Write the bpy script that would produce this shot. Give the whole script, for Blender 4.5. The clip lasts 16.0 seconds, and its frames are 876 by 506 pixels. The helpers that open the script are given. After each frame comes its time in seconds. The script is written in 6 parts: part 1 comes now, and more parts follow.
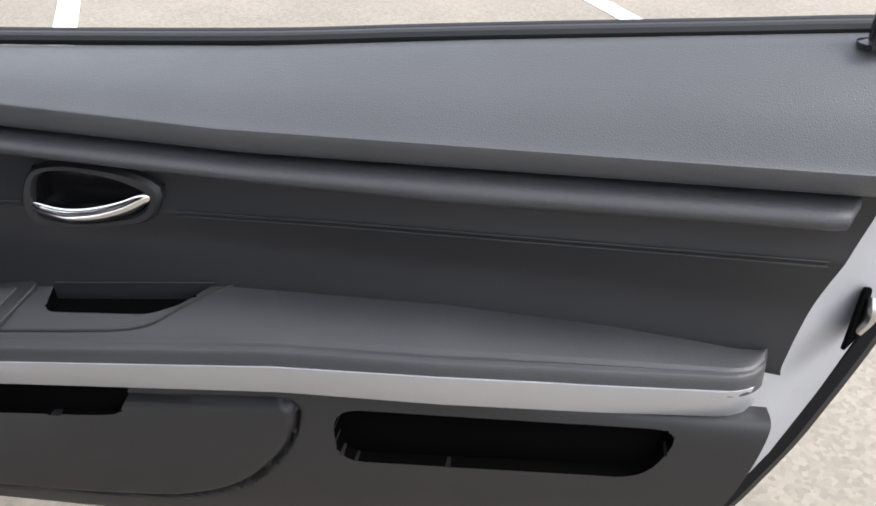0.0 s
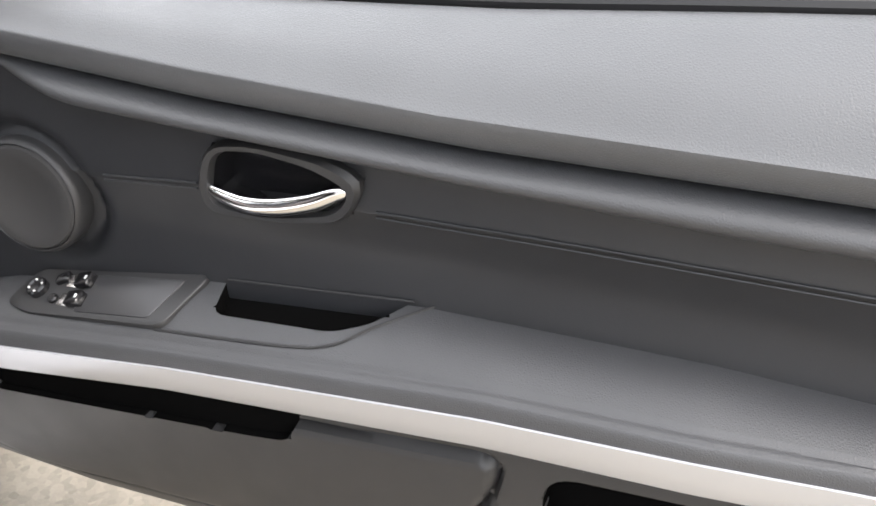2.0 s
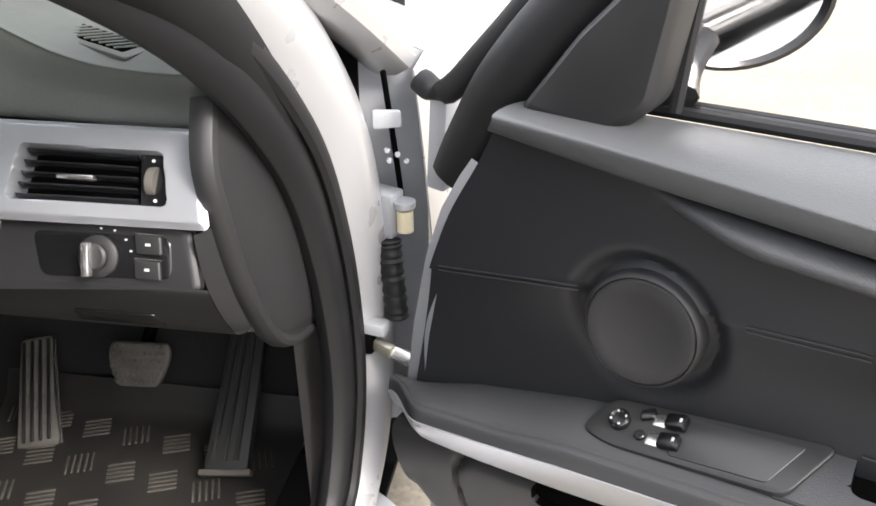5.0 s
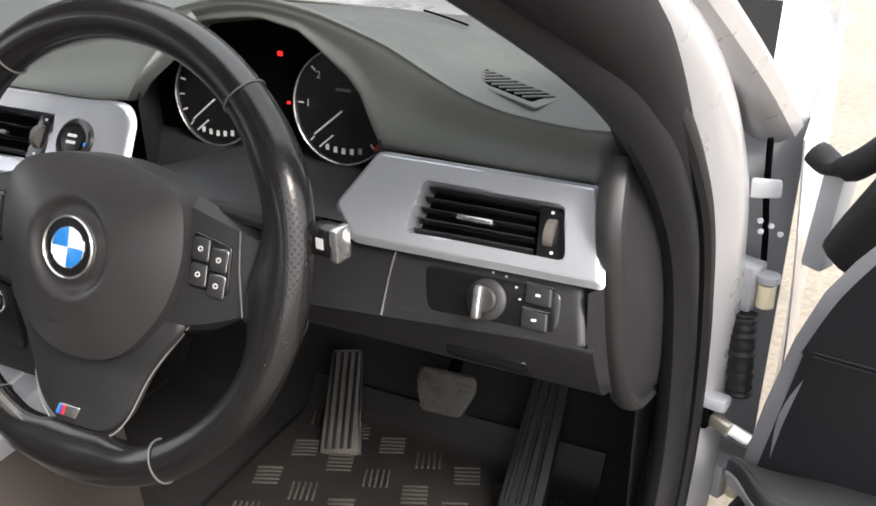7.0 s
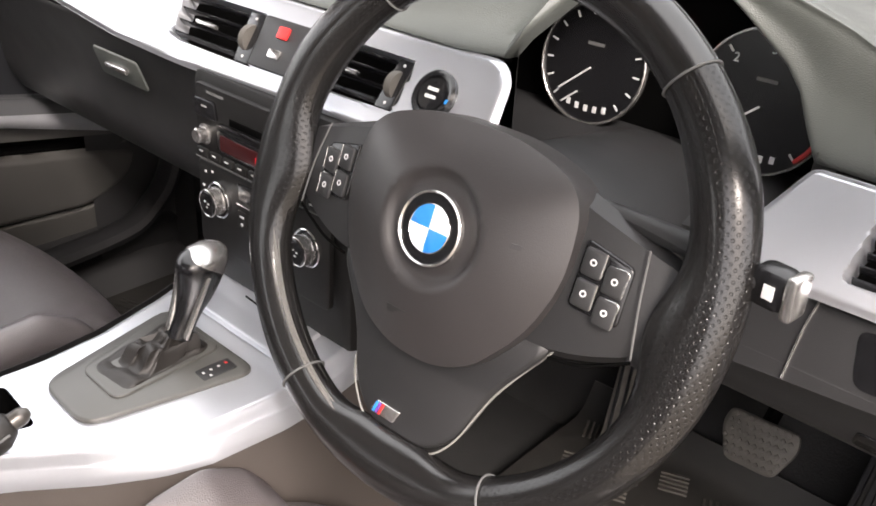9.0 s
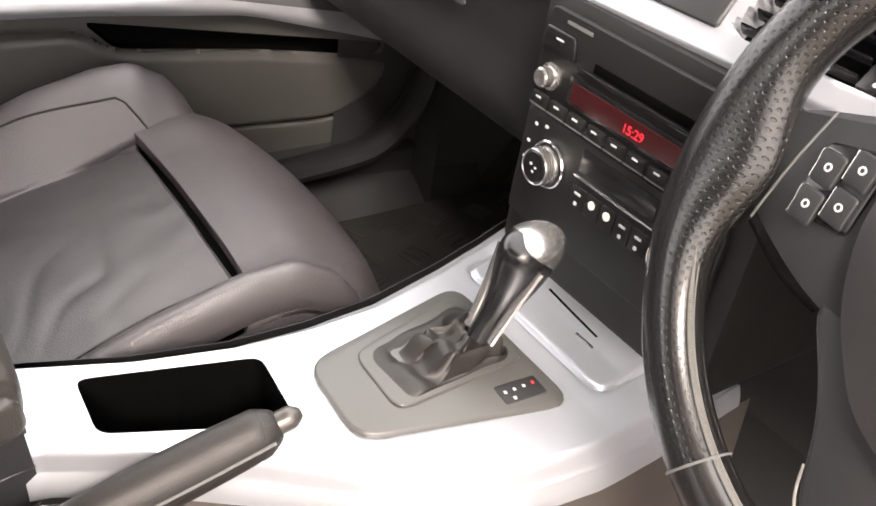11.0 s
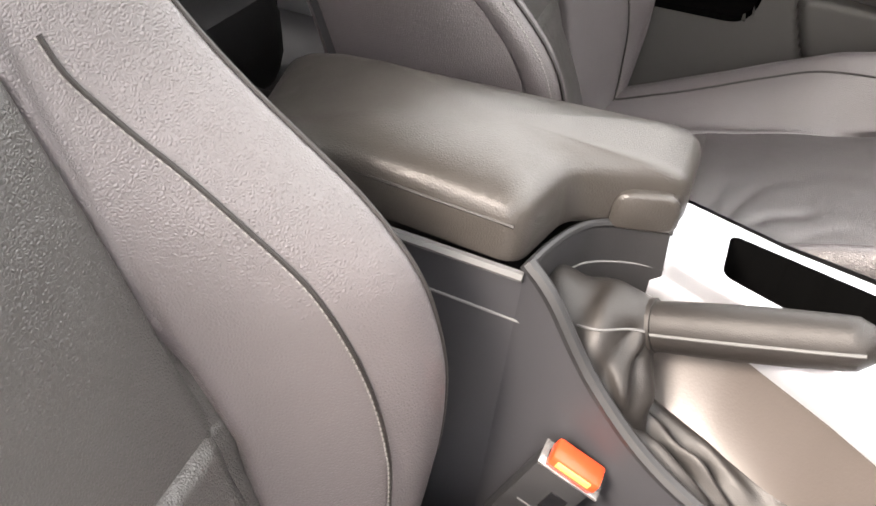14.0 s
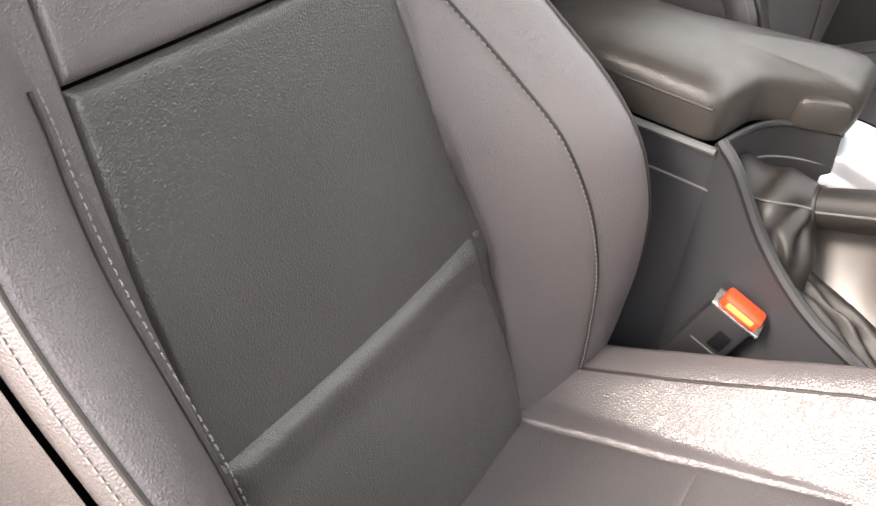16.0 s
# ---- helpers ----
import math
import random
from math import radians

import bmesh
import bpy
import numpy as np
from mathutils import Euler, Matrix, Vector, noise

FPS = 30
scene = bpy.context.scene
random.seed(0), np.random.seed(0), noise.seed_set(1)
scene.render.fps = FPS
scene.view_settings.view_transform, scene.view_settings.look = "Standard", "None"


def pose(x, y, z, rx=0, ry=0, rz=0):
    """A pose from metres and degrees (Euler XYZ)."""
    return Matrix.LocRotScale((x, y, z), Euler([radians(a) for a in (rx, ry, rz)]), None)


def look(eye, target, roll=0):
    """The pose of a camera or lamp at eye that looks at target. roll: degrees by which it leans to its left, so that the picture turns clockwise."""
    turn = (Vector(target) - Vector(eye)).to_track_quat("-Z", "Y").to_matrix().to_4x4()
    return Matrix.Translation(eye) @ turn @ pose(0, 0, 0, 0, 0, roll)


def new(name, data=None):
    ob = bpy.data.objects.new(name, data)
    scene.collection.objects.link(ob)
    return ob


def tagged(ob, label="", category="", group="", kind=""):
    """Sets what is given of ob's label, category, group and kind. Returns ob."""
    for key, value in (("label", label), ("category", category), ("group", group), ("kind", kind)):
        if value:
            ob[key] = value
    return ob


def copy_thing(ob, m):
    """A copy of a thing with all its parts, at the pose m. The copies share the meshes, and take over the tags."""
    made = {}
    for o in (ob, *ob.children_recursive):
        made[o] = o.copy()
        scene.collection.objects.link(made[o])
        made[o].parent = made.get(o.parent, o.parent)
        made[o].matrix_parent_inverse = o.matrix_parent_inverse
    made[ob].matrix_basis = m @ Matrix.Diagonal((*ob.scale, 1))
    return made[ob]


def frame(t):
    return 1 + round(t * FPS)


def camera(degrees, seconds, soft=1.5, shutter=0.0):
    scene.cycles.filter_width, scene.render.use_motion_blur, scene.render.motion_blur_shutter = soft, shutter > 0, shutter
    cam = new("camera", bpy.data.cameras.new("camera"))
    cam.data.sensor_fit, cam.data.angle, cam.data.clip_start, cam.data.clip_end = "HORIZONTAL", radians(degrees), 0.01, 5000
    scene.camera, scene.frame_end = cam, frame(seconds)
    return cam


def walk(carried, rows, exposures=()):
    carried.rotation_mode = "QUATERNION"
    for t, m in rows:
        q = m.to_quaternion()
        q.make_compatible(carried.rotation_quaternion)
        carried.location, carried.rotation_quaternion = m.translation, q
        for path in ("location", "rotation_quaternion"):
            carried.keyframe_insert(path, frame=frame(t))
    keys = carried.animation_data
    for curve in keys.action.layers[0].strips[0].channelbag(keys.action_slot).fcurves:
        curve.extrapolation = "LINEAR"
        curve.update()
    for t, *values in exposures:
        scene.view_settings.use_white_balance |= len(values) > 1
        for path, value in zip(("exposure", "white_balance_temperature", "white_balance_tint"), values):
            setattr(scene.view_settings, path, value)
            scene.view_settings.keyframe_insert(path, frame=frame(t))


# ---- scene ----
# x: the car's right, y: its front, z: up. The car stands at the origin, steering wheel near y = 0.
cam = camera(52.3, 16.0, soft=1.7)
PATH = [
    (0.0, 1.4450, -0.6860, 1.0800, 60.00, -0.00, -17.50),
    (0.5, 1.4931, -0.6173, 1.0521, 58.67, -0.71, -15.06),
    (1.0, 1.5401, -0.5701, 1.0121, 58.02, 0.19, -9.51),
    (1.5, 1.5002, -0.5319, 1.0084, 57.73, 0.92, -6.11),
    (2.0, 1.4251, -0.4816, 1.0224, 57.94, 0.97, -5.99),
    (2.5, 1.3634, -0.4550, 1.0270, 58.43, 0.23, -4.70),
    (3.0, 1.3073, -0.4361, 1.0334, 58.91, 0.08, -2.49),
    (3.5, 1.2508, -0.4148, 1.0471, 59.65, 0.45, 0.06),
    (4.0, 1.1833, -0.4063, 1.0552, 60.38, 0.76, 3.20),
    (4.5, 1.1312, -0.4064, 1.0616, 61.09, 0.73, 6.48),
    (5.0, 1.0662, -0.4197, 1.0792, 62.06, 1.03, 10.12),
    (7.5, 0.8761, -0.4389, 1.0980, 64.69, 0.05, 30.17),
    (8.0, 0.8291, -0.4205, 1.0933, 64.26, -0.45, 34.89),
    (8.5, 0.7784, -0.3897, 1.0800, 63.06, -1.25, 39.70),
    (11.0, 0.4144, -0.3573, 0.9785, 56.04, -7.24, 56.56),
    (11.5, 0.4015, -0.3453, 0.9706, 55.03, -6.74, 64.85),
    (12.0, 0.4031, -0.3348, 0.9565, 54.79, -5.62, 75.81),
    (12.5, 0.4216, -0.3332, 0.9380, 55.18, -5.49, 86.11),
    (13.0, 0.4611, -0.3479, 0.9190, 55.58, -6.72, 93.87),
    (13.5, 0.5014, -0.3472, 0.9034, 54.91, -6.69, 102.76),
    (14.0, 0.5358, -0.3106, 0.8954, 53.52, -5.84, 110.96),
    (14.5, 0.5756, -0.2852, 0.8914, 51.81, -5.07, 116.68),
    (15.0, 0.6340, -0.2788, 0.8795, 50.23, -4.63, 120.78),
    (15.5, 0.6908, -0.2616, 0.8796, 49.34, -4.30, 122.09),
    (16.0, 0.7595, -0.2652, 0.9203, 51.85, -4.25, 122.46),
]
EXPOSURES = [(0.0, 1.45, 6250, 12), (0.6, 1.65, 6250, 11), (1.2, 2.05, 6350, 11), (2.0, 2.35, 6650, 11), (3.5, 2.28, 6750, 11), (5.0, 2.15, 6650, 11), (7.5, 1.95, 6700, 13), (8.5, 2.25, 6900, 16), (11.0, 2.95, 7300, 17), (12.5, 3.2, 7500, 18), (13.5, 3.40, 7600, 18), (14.2, 3.45, 7200, 15), (15.0, 3.43, 7150, 15), (16.0, 2.9, 7150, 15)]
walk(cam, [(t, pose(*p)) for t, *p in PATH], EXPOSURES)

# ---- world, sun ----
world = bpy.data.worlds.new("world")
world.use_nodes = True
sky = world.node_tree.nodes.new("ShaderNodeTexSky")
sky.sky_type, sky.sun_disc = "NISHITA", False
sky.sun_elevation, sky.sun_rotation = radians(42), radians(122)
sky.air_density, sky.dust_density, sky.ozone_density = 1.0, 4.0, 0.6
mix = world.node_tree.nodes.new("ShaderNodeMixRGB")
mix.inputs[0].default_value = 0.75
mix.inputs[2].default_value = (7.5, 7.7, 8.0, 1)
back = world.node_tree.nodes["Background"]
back.inputs[1].default_value = 0.12
world.node_tree.links.new(sky.outputs[0], mix.inputs[1])
world.node_tree.links.new(mix.outputs[0], back.inputs[0])
scene.world = world
sun = new("sun", bpy.data.lights.new("sun", "SUN"))
sun.data.energy, sun.data.angle, sun.data.color = 1.5, radians(20), (1.0, 0.97, 0.93)
sun.matrix_world = look((5.0, -3.1, 5.3), (0, 0, 0))


# ---- materials ----
def material(name, color, rough=0.5, metal=0.0, grain=0.0, grain_size=0.002, spots=0.12, spot_size=0.15, kind="noise", coat=0.0, spec=0.5, fleck=0.0):
    m = bpy.data.materials.new(name)
    m.use_nodes = True
    nt, n, l = m.node_tree, m.node_tree.nodes, m.node_tree.links
    bsdf = n["Principled BSDF"]
    bsdf.inputs["Metallic"].default_value = metal
    bsdf.inputs["Specular IOR Level"].default_value = spec
    bsdf.inputs["Coat Weight"].default_value = coat
    bsdf.inputs["Coat Roughness"].default_value = 0.08
    co = n.new("ShaderNodeNewGeometry")
    big = n.new("ShaderNodeTexNoise")
    big.inputs["Scale"].default_value, big.inputs["Detail"].default_value = 1 / spot_size, 5
    l.new(co.outputs["Position"], big.inputs["Vector"])
    ramp = n.new("ShaderNodeMapRange")
    ramp.inputs[1].default_value, ramp.inputs[2].default_value = 0.2, 0.8
    ramp.inputs[3].default_value, ramp.inputs[4].default_value = 1 - spots, 1 + spots
    l.new(big.outputs[0], ramp.inputs[0])
    mul = n.new("ShaderNodeMixRGB")
    mul.blend_type, mul.inputs[0].default_value = "MULTIPLY", 1
    mul.inputs[1].default_value = (*color, 1)
    l.new(ramp.outputs[0], mul.inputs[2])
    last = mul
    if fleck:
        dots, dm, last = n.new("ShaderNodeTexVoronoi"), n.new("ShaderNodeMapRange"), n.new("ShaderNodeMixRGB")
        dots.inputs["Scale"].default_value = 0.55 / grain_size
        l.new(co.outputs["Position"], dots.inputs["Vector"])
        dm.inputs[3].default_value, dm.inputs[4].default_value = 1 - fleck, 1 + fleck
        l.new(dots.outputs["Color"], dm.inputs[0])
        last.blend_type, last.inputs[0].default_value = "MULTIPLY", 1
        l.new(mul.outputs[0], last.inputs[1])
        l.new(dm.outputs[0], last.inputs[2])
    l.new(last.outputs[0], bsdf.inputs["Base Color"])
    rr = n.new("ShaderNodeMapRange")
    rr.inputs[1].default_value, rr.inputs[2].default_value = 0.1, 0.9
    rr.inputs[3].default_value, rr.inputs[4].default_value = max(0.02, rough - 0.07), min(1, rough + 0.07)
    fine = n.new("ShaderNodeTexNoise")
    fine.inputs["Scale"].default_value, fine.inputs["Detail"].default_value = 3 / spot_size, 3
    l.new(co.outputs["Position"], fine.inputs["Vector"])
    l.new(fine.outputs[0], rr.inputs[0])
    l.new(rr.outputs[0], bsdf.inputs["Roughness"])
    if grain:
        if kind == "leather":
            tex = n.new("ShaderNodeTexVoronoi")
            tex.feature = "DISTANCE_TO_EDGE"
            tex.inputs["Scale"].default_value = 1 / grain_size
        else:
            tex = n.new("ShaderNodeTexNoise")
            tex.inputs["Scale"].default_value, tex.inputs["Detail"].default_value = 1 / grain_size, 3
        l.new(co.outputs["Position"], tex.inputs["Vector"])
        bump = n.new("ShaderNodeBump")
        bump.inputs["Strength"].default_value, bump.inputs["Distance"].default_value = grain, 0.0012 if kind == "leather" else 0.0006
        l.new(tex.outputs[0], bump.inputs["Height"])
        l.new(bump.outputs[0], bsdf.inputs["Normal"])
    return m


def glowing(name, color, strength):
    m = material(name, tuple(c * 0.2 for c in color), 0.4)
    b = m.node_tree.nodes["Principled BSDF"]
    b.inputs["Emission Color"].default_value, b.inputs["Emission Strength"].default_value = (*color, 1), strength
    return m


def glass_material(name, tint):
    m = bpy.data.materials.new(name)
    m.use_nodes = True
    n, l = m.node_tree.nodes, m.node_tree.links
    tr, gl, mx, fr = (n.new("ShaderNode" + k) for k in ("BsdfTransparent", "BsdfGlossy", "MixShader", "Fresnel"))
    tr.inputs[0].default_value = (*tint, 1)
    gl.inputs["Roughness"].default_value = 0.01
    fr.inputs[0].default_value = 1.45
    l.new(fr.outputs[0], mx.inputs[0])
    l.new(tr.outputs[0], mx.inputs[1])
    l.new(gl.outputs[0], mx.inputs[2])
    l.new(mx.outputs[0], n["Material Output"].inputs[0])
    return m


DOOR_SOFT = material("soft_door_plastic", (0.064, 0.066, 0.070), 0.42, grain=0.35, grain_size=0.0022, kind="leather")
DOOR_PAD = material("door_armrest_vinyl", (0.040, 0.041, 0.044), 0.45, grain=0.35, grain_size=0.0022, kind="leather")
DOOR_DARK = material("door_vinyl", (0.0112, 0.0120, 0.0143), 0.5, grain=0.2, grain_size=0.002)
PLASTIC = material("black_plastic", (0.018, 0.018, 0.019), 0.5, grain=0.15, grain_size=0.0012)
GLOSSY = material("gloss_black", (0.008, 0.008, 0.009), 0.22)
# near-black without gloss: stands in for shade inside recesses; also joints and wires
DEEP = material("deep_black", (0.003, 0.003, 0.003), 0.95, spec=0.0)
DASH = material("dash_plastic", (0.082, 0.089, 0.083), 0.42, grain=0.3, grain_size=0.0018, kind="leather", spec=0.6)
# the seats have one leather; these three tones carry its light and shade
LEATHER = material("seat_leather", (0.078, 0.069, 0.071), 0.34, grain=0.5, grain_size=0.0023, spots=0.18, kind="leather", spec=0.8)
LEATHER_PANEL = material("seat_leather_panel", (0.040, 0.038, 0.0365), 0.34, grain=0.6, grain_size=0.0024, spots=0.22, kind="leather", spec=0.7)
LEATHER_HALF_LIT = material("seat_leather_half_lit", (0.058, 0.0525, 0.0535), 0.34, grain=0.5, grain_size=0.0023, spots=0.2, kind="leather", spec=0.75)
WHEEL_LEATHER = material("wheel_leather", (0.009, 0.0085, 0.0085), 0.22, grain=0.10, grain_size=0.0012, spec=0.8)
WHEEL_PAD = material("wheel_pad", (0.030, 0.0275, 0.028), 0.42, grain=0.2, grain_size=0.001)
SILVER = material("brushed_silver", (0.52, 0.535, 0.57), 0.34, metal=0.7, grain=0.06, grain_size=0.0008, spots=0.04)
CHROME = material("chrome", (0.8, 0.8, 0.81), 0.1, metal=1.0, spots=0.03)
SATIN = material("satin_chrome", (0.55, 0.54, 0.53), 0.22, metal=0.9, spots=0.05)
PAINT = material("silver_car_paint", (0.42, 0.42, 0.43), 0.3, metal=0.25, coat=0.6, spots=0.04)
PAINT_DULL = material("inner_car_paint", (0.36, 0.37, 0.39), 0.4, metal=0.2, spots=0.1, spot_size=0.06)
STEEL = material("raw_steel", (0.45, 0.43, 0.36), 0.35, metal=0.8, spots=0.2, spot_size=0.02)
BEIGE = material("beige_plastic", (0.6, 0.54, 0.38), 0.5)
RUBBER = material("rubber_seal", (0.009, 0.009, 0.010), 0.55, spec=0.35)
RUBBER_GREY = material("worn_rubber", (0.085, 0.078, 0.07), 0.65, spots=0.4, spot_size=0.03)
MAT = material("floor_mat_rubber", (0.017, 0.016, 0.0145), 0.6, spots=0.75, spot_size=0.14)
DIRT = material("dusty_tread", (0.055, 0.05, 0.044), 0.8, spots=0.35, spot_size=0.05)
CARPET = material("black_carpet", (0.012, 0.012, 0.012), 0.95, grain=0.8, grain_size=0.003)
HEADLINER = material("headliner", (0.35, 0.34, 0.32), 0.9, grain=0.3, grain_size=0.002)
PILLAR = material("dark_pillar_trim", (0.009, 0.009, 0.0095), 0.75, grain=0.2, spec=0.25)
GREY_PLATE = material("warm_grey_plate", (0.062, 0.0615, 0.058), 0.38, spots=0.06)
GAITER = material("gaiter_leather", (0.014, 0.012, 0.0108), 0.52, grain=0.25, grain_size=0.0016, kind="leather")
THREAD = material("seam_thread", (0.10, 0.10, 0.10), 0.7)
THREAD_LIGHT = material("pale_thread", (0.17, 0.165, 0.155), 0.7)
WHITE = material("white_print", (0.55, 0.55, 0.55), 0.5)
BADGE_WHITE = material("white_enamel", (0.8, 0.8, 0.8), 0.3)
ARM_LEATHER = material("armrest_leather", (0.040, 0.0355, 0.0315), 0.36, grain=0.3, grain_size=0.0022, spots=0.2, spot_size=0.08, kind="leather")
FACE = material("radio_plastic", (0.0085, 0.0082, 0.0082), 0.55, grain=0.15, grain_size=0.0012, spec=0.3)
RED_MARK = material("red_mark", (0.6, 0.03, 0.03), 0.5)
BLUE = material("blue_enamel", (0.02, 0.22, 0.62), 0.3)
ORANGE = material("orange_plastic", (0.62, 0.055, 0.015), 0.35, spots=0.06)
DISPLAY = glowing("red_display", (0.09, 0.002, 0.004), 0.04)
DIGITS = glowing("red_digits", (1.0, 0.03, 0.05), 0.22)
LAMP_RED = glowing("red_lamp", (1.0, 0.02, 0.02), 0.5)
LAMP_WHITE = glowing("white_symbol", (1.0, 0.95, 0.85), 0.12)
MIRROR = material("mirror_glass", (0.9, 0.9, 0.9), 0.02, metal=1.0, spots=0.0)
GLASS = glass_material("clear_glass", (0.93, 0.96, 0.94))
GROUND = material("pale_tarmac", (0.23, 0.203, 0.163), 0.9, grain=1.0, grain_size=0.006, spots=0.14, spot_size=0.5, fleck=0.2)
ROADPAINT = material("road_paint", (0.8, 0.8, 0.78), 0.7, grain=0.4, grain_size=0.004, spots=0.1)


# ---- building helpers ----
def thing(name, label, category, group="", kind="", at=(0, 0, 0)):
    ob = new(name)
    ob.location = at
    ob.empty_display_size = 0.05
    return tagged(ob, label, category, group, kind)


def part(name, bm, mat, parent, label="", smooth=True):
    me = bpy.data.meshes.new(name)
    bmesh.ops.recalc_face_normals(bm, faces=bm.faces)
    for f in bm.faces:
        f.smooth = smooth
    bm.to_mesh(me)
    bm.free()
    me.materials.append(mat)
    ob = new(name, me)
    if smooth:
        me.set_sharp_from_angle(angle=radians(38))
    if parent:
        ob.parent = parent
    return tagged(ob, label)


def line_deep(ob, mat, deep):
    """Gives the faces whose middle deep() names a second material."""
    ob.data.materials.append(mat)
    for p in ob.data.polygons:
        if deep(p.center):
            p.material_index = 1
    return ob


def add_grid(bm, f, na, nb, closed_a=False, closed_b=False):
    """A surface f(a, b) for a and b from 0 to 1."""
    vs = [[bm.verts.new(f(i / na, j / nb)) for j in range(nb + (not closed_b))] for i in range(na + (not closed_a))]
    for i in range(na):
        for j in range(nb):
            i2, j2 = (i + 1) % len(vs), (j + 1) % len(vs[0])
            bm.faces.new((vs[i][j], vs[i2][j], vs[i2][j2], vs[i][j2]))
    return vs


def grid(f, na, nb, thick=0.0, **k):
    bm = bmesh.new()
    add_grid(bm, f, na, nb, **k)
    if thick:
        bmesh.ops.recalc_face_normals(bm, faces=bm.faces)
        bmesh.ops.solidify(bm, geom=bm.faces[:], thickness=thick)
    return bm


def catmull(pts, t):
    n = len(pts) - 1
    x = min(max(t, 0), 1) * n
    i = min(int(x), n - 1)
    u = x - i
    p = [Vector(pts[min(max(i + k, 0), n)]) for k in (-1, 0, 1, 2)]
    return 0.5 * (2 * p[1] + (p[2] - p[0]) * u + (2 * p[0] - 5 * p[1] + 4 * p[2] - p[3]) * u * u + (3 * p[1] - p[0] - 3 * p[2] + p[3]) * u ** 3)


def tube(pts, r, steps=24, sides=10, r2=None, side=(1, 0, 0), bm=None, taper=None, closed=False):
    """A swept tube; r across side, r2 across the other way."""
    bm = bm or bmesh.new()
    rings = []
    for i in range(steps + (not closed)):
        t = i / steps
        c = catmull(pts, t)
        d = (catmull(pts, min(t + 0.01, 1)) - catmull(pts, max(t - 0.01, 0))).normalized()
        s = Vector(side)
        s = (s - d * s.dot(d)).normalized()
        o = d.cross(s)
        k = taper(t) if taper else 1
        rings.append([bm.verts.new(c + k * (s * r * math.cos(2 * math.pi * j / sides) + o * (r2 or r) * math.sin(2 * math.pi * j / sides))) for j in range(sides)])
    n = len(rings)
    for i in range(n if closed else n - 1):
        for j in range(sides):
            bm.faces.new((rings[i][j], rings[(i + 1) % n][j], rings[(i + 1) % n][(j + 1) % sides], rings[i][(j + 1) % sides]))
    if not closed:
        bm.faces.new(rings[0][::-1])
        bm.faces.new(rings[-1])
    return bm


def rounded(points, r, seg=4):
    """A polygon's outline with rounded corners."""
    out, n = [], len(points)
    for i in range(n):
        p, a, b = (Vector(points[k % n]) for k in (i, i - 1, i + 1))
        da, db = (a - p), (b - p)
        q = min(r, da.length * 0.45, db.length * 0.45)
        s, e = p + da.normalized() * q, p + db.normalized() * q
        for k in range(seg + 1):
            u = k / seg
            out.append(s * (1 - u) ** 2 + p * 2 * u * (1 - u) + e * u * u)
    return out


def plate(points, depth, m, r=0.004, bevel=0.001, seg=4, bm=None):
    """A flat piece: an outline in m's x and y, from z = 0 up to depth, with a rounded top edge."""
    bm = bm or bmesh.new()
    o = rounded(points, r, seg) if r else [Vector(p) for p in points]
    area = sum(o[i].x * o[i - 1].y - o[i - 1].x * o[i].y for i in range(len(o)))
    if area < 0:
        o = o[::-1]
    c = sum(o, Vector((0, 0))) / len(o)
    rad = max((p - c).length for p in o)
    k = max(0.5, 1 - bevel / max(rad, 1e-6) * 1.6)
    layers = [[(p, 0) for p in o], [(p, depth - bevel) for p in o], [(c + (p - c) * (1 + k) / 2, depth - bevel * 0.3) for p in o], [(c + (p - c) * k, depth) for p in o]]
    vs = [[bm.verts.new(m @ Vector((p.x, p.y, z))) for p, z in lay] for lay in layers]
    for a, b in zip(vs, vs[1:]):
        for i in range(len(a)):
            bm.faces.new((a[i - 1], a[i], b[i], b[i - 1]))
    bm.faces.new(vs[-1])
    bm.faces.new(vs[0][::-1])
    return bm


def box(sx, sy, sz, m, bevel=0.004, bm=None):
    bm = bm or bmesh.new()
    r = bmesh.ops.create_cube(bm, size=1, matrix=m @ Matrix.Diagonal((sx, sy, sz, 1)))
    if bevel:
        bmesh.ops.bevel(bm, geom=list({e for v in r["verts"] for e in v.link_edges}), offset=min(bevel, sx / 3, sy / 3, sz / 3), segments=2, profile=0.5, affect="EDGES")
    return bm


def disc(r, depth, m, sides=32, bevel=0.001, bm=None, inner=0.0, dome=0.0):
    """A turned piece round m's z axis; with inner a ring."""
    prof = [(r, 0), (r, depth - bevel), (r - bevel, depth)]
    if inner:
        prof += [(inner + bevel, depth), (inner, depth - bevel), (inner, 0)]
    else:
        prof += [(r * 0.6, depth + dome * 0.7), (r * 0.25, depth + dome), (0.0001, depth + dome)]
    return turned(prof, m, sides, bm)


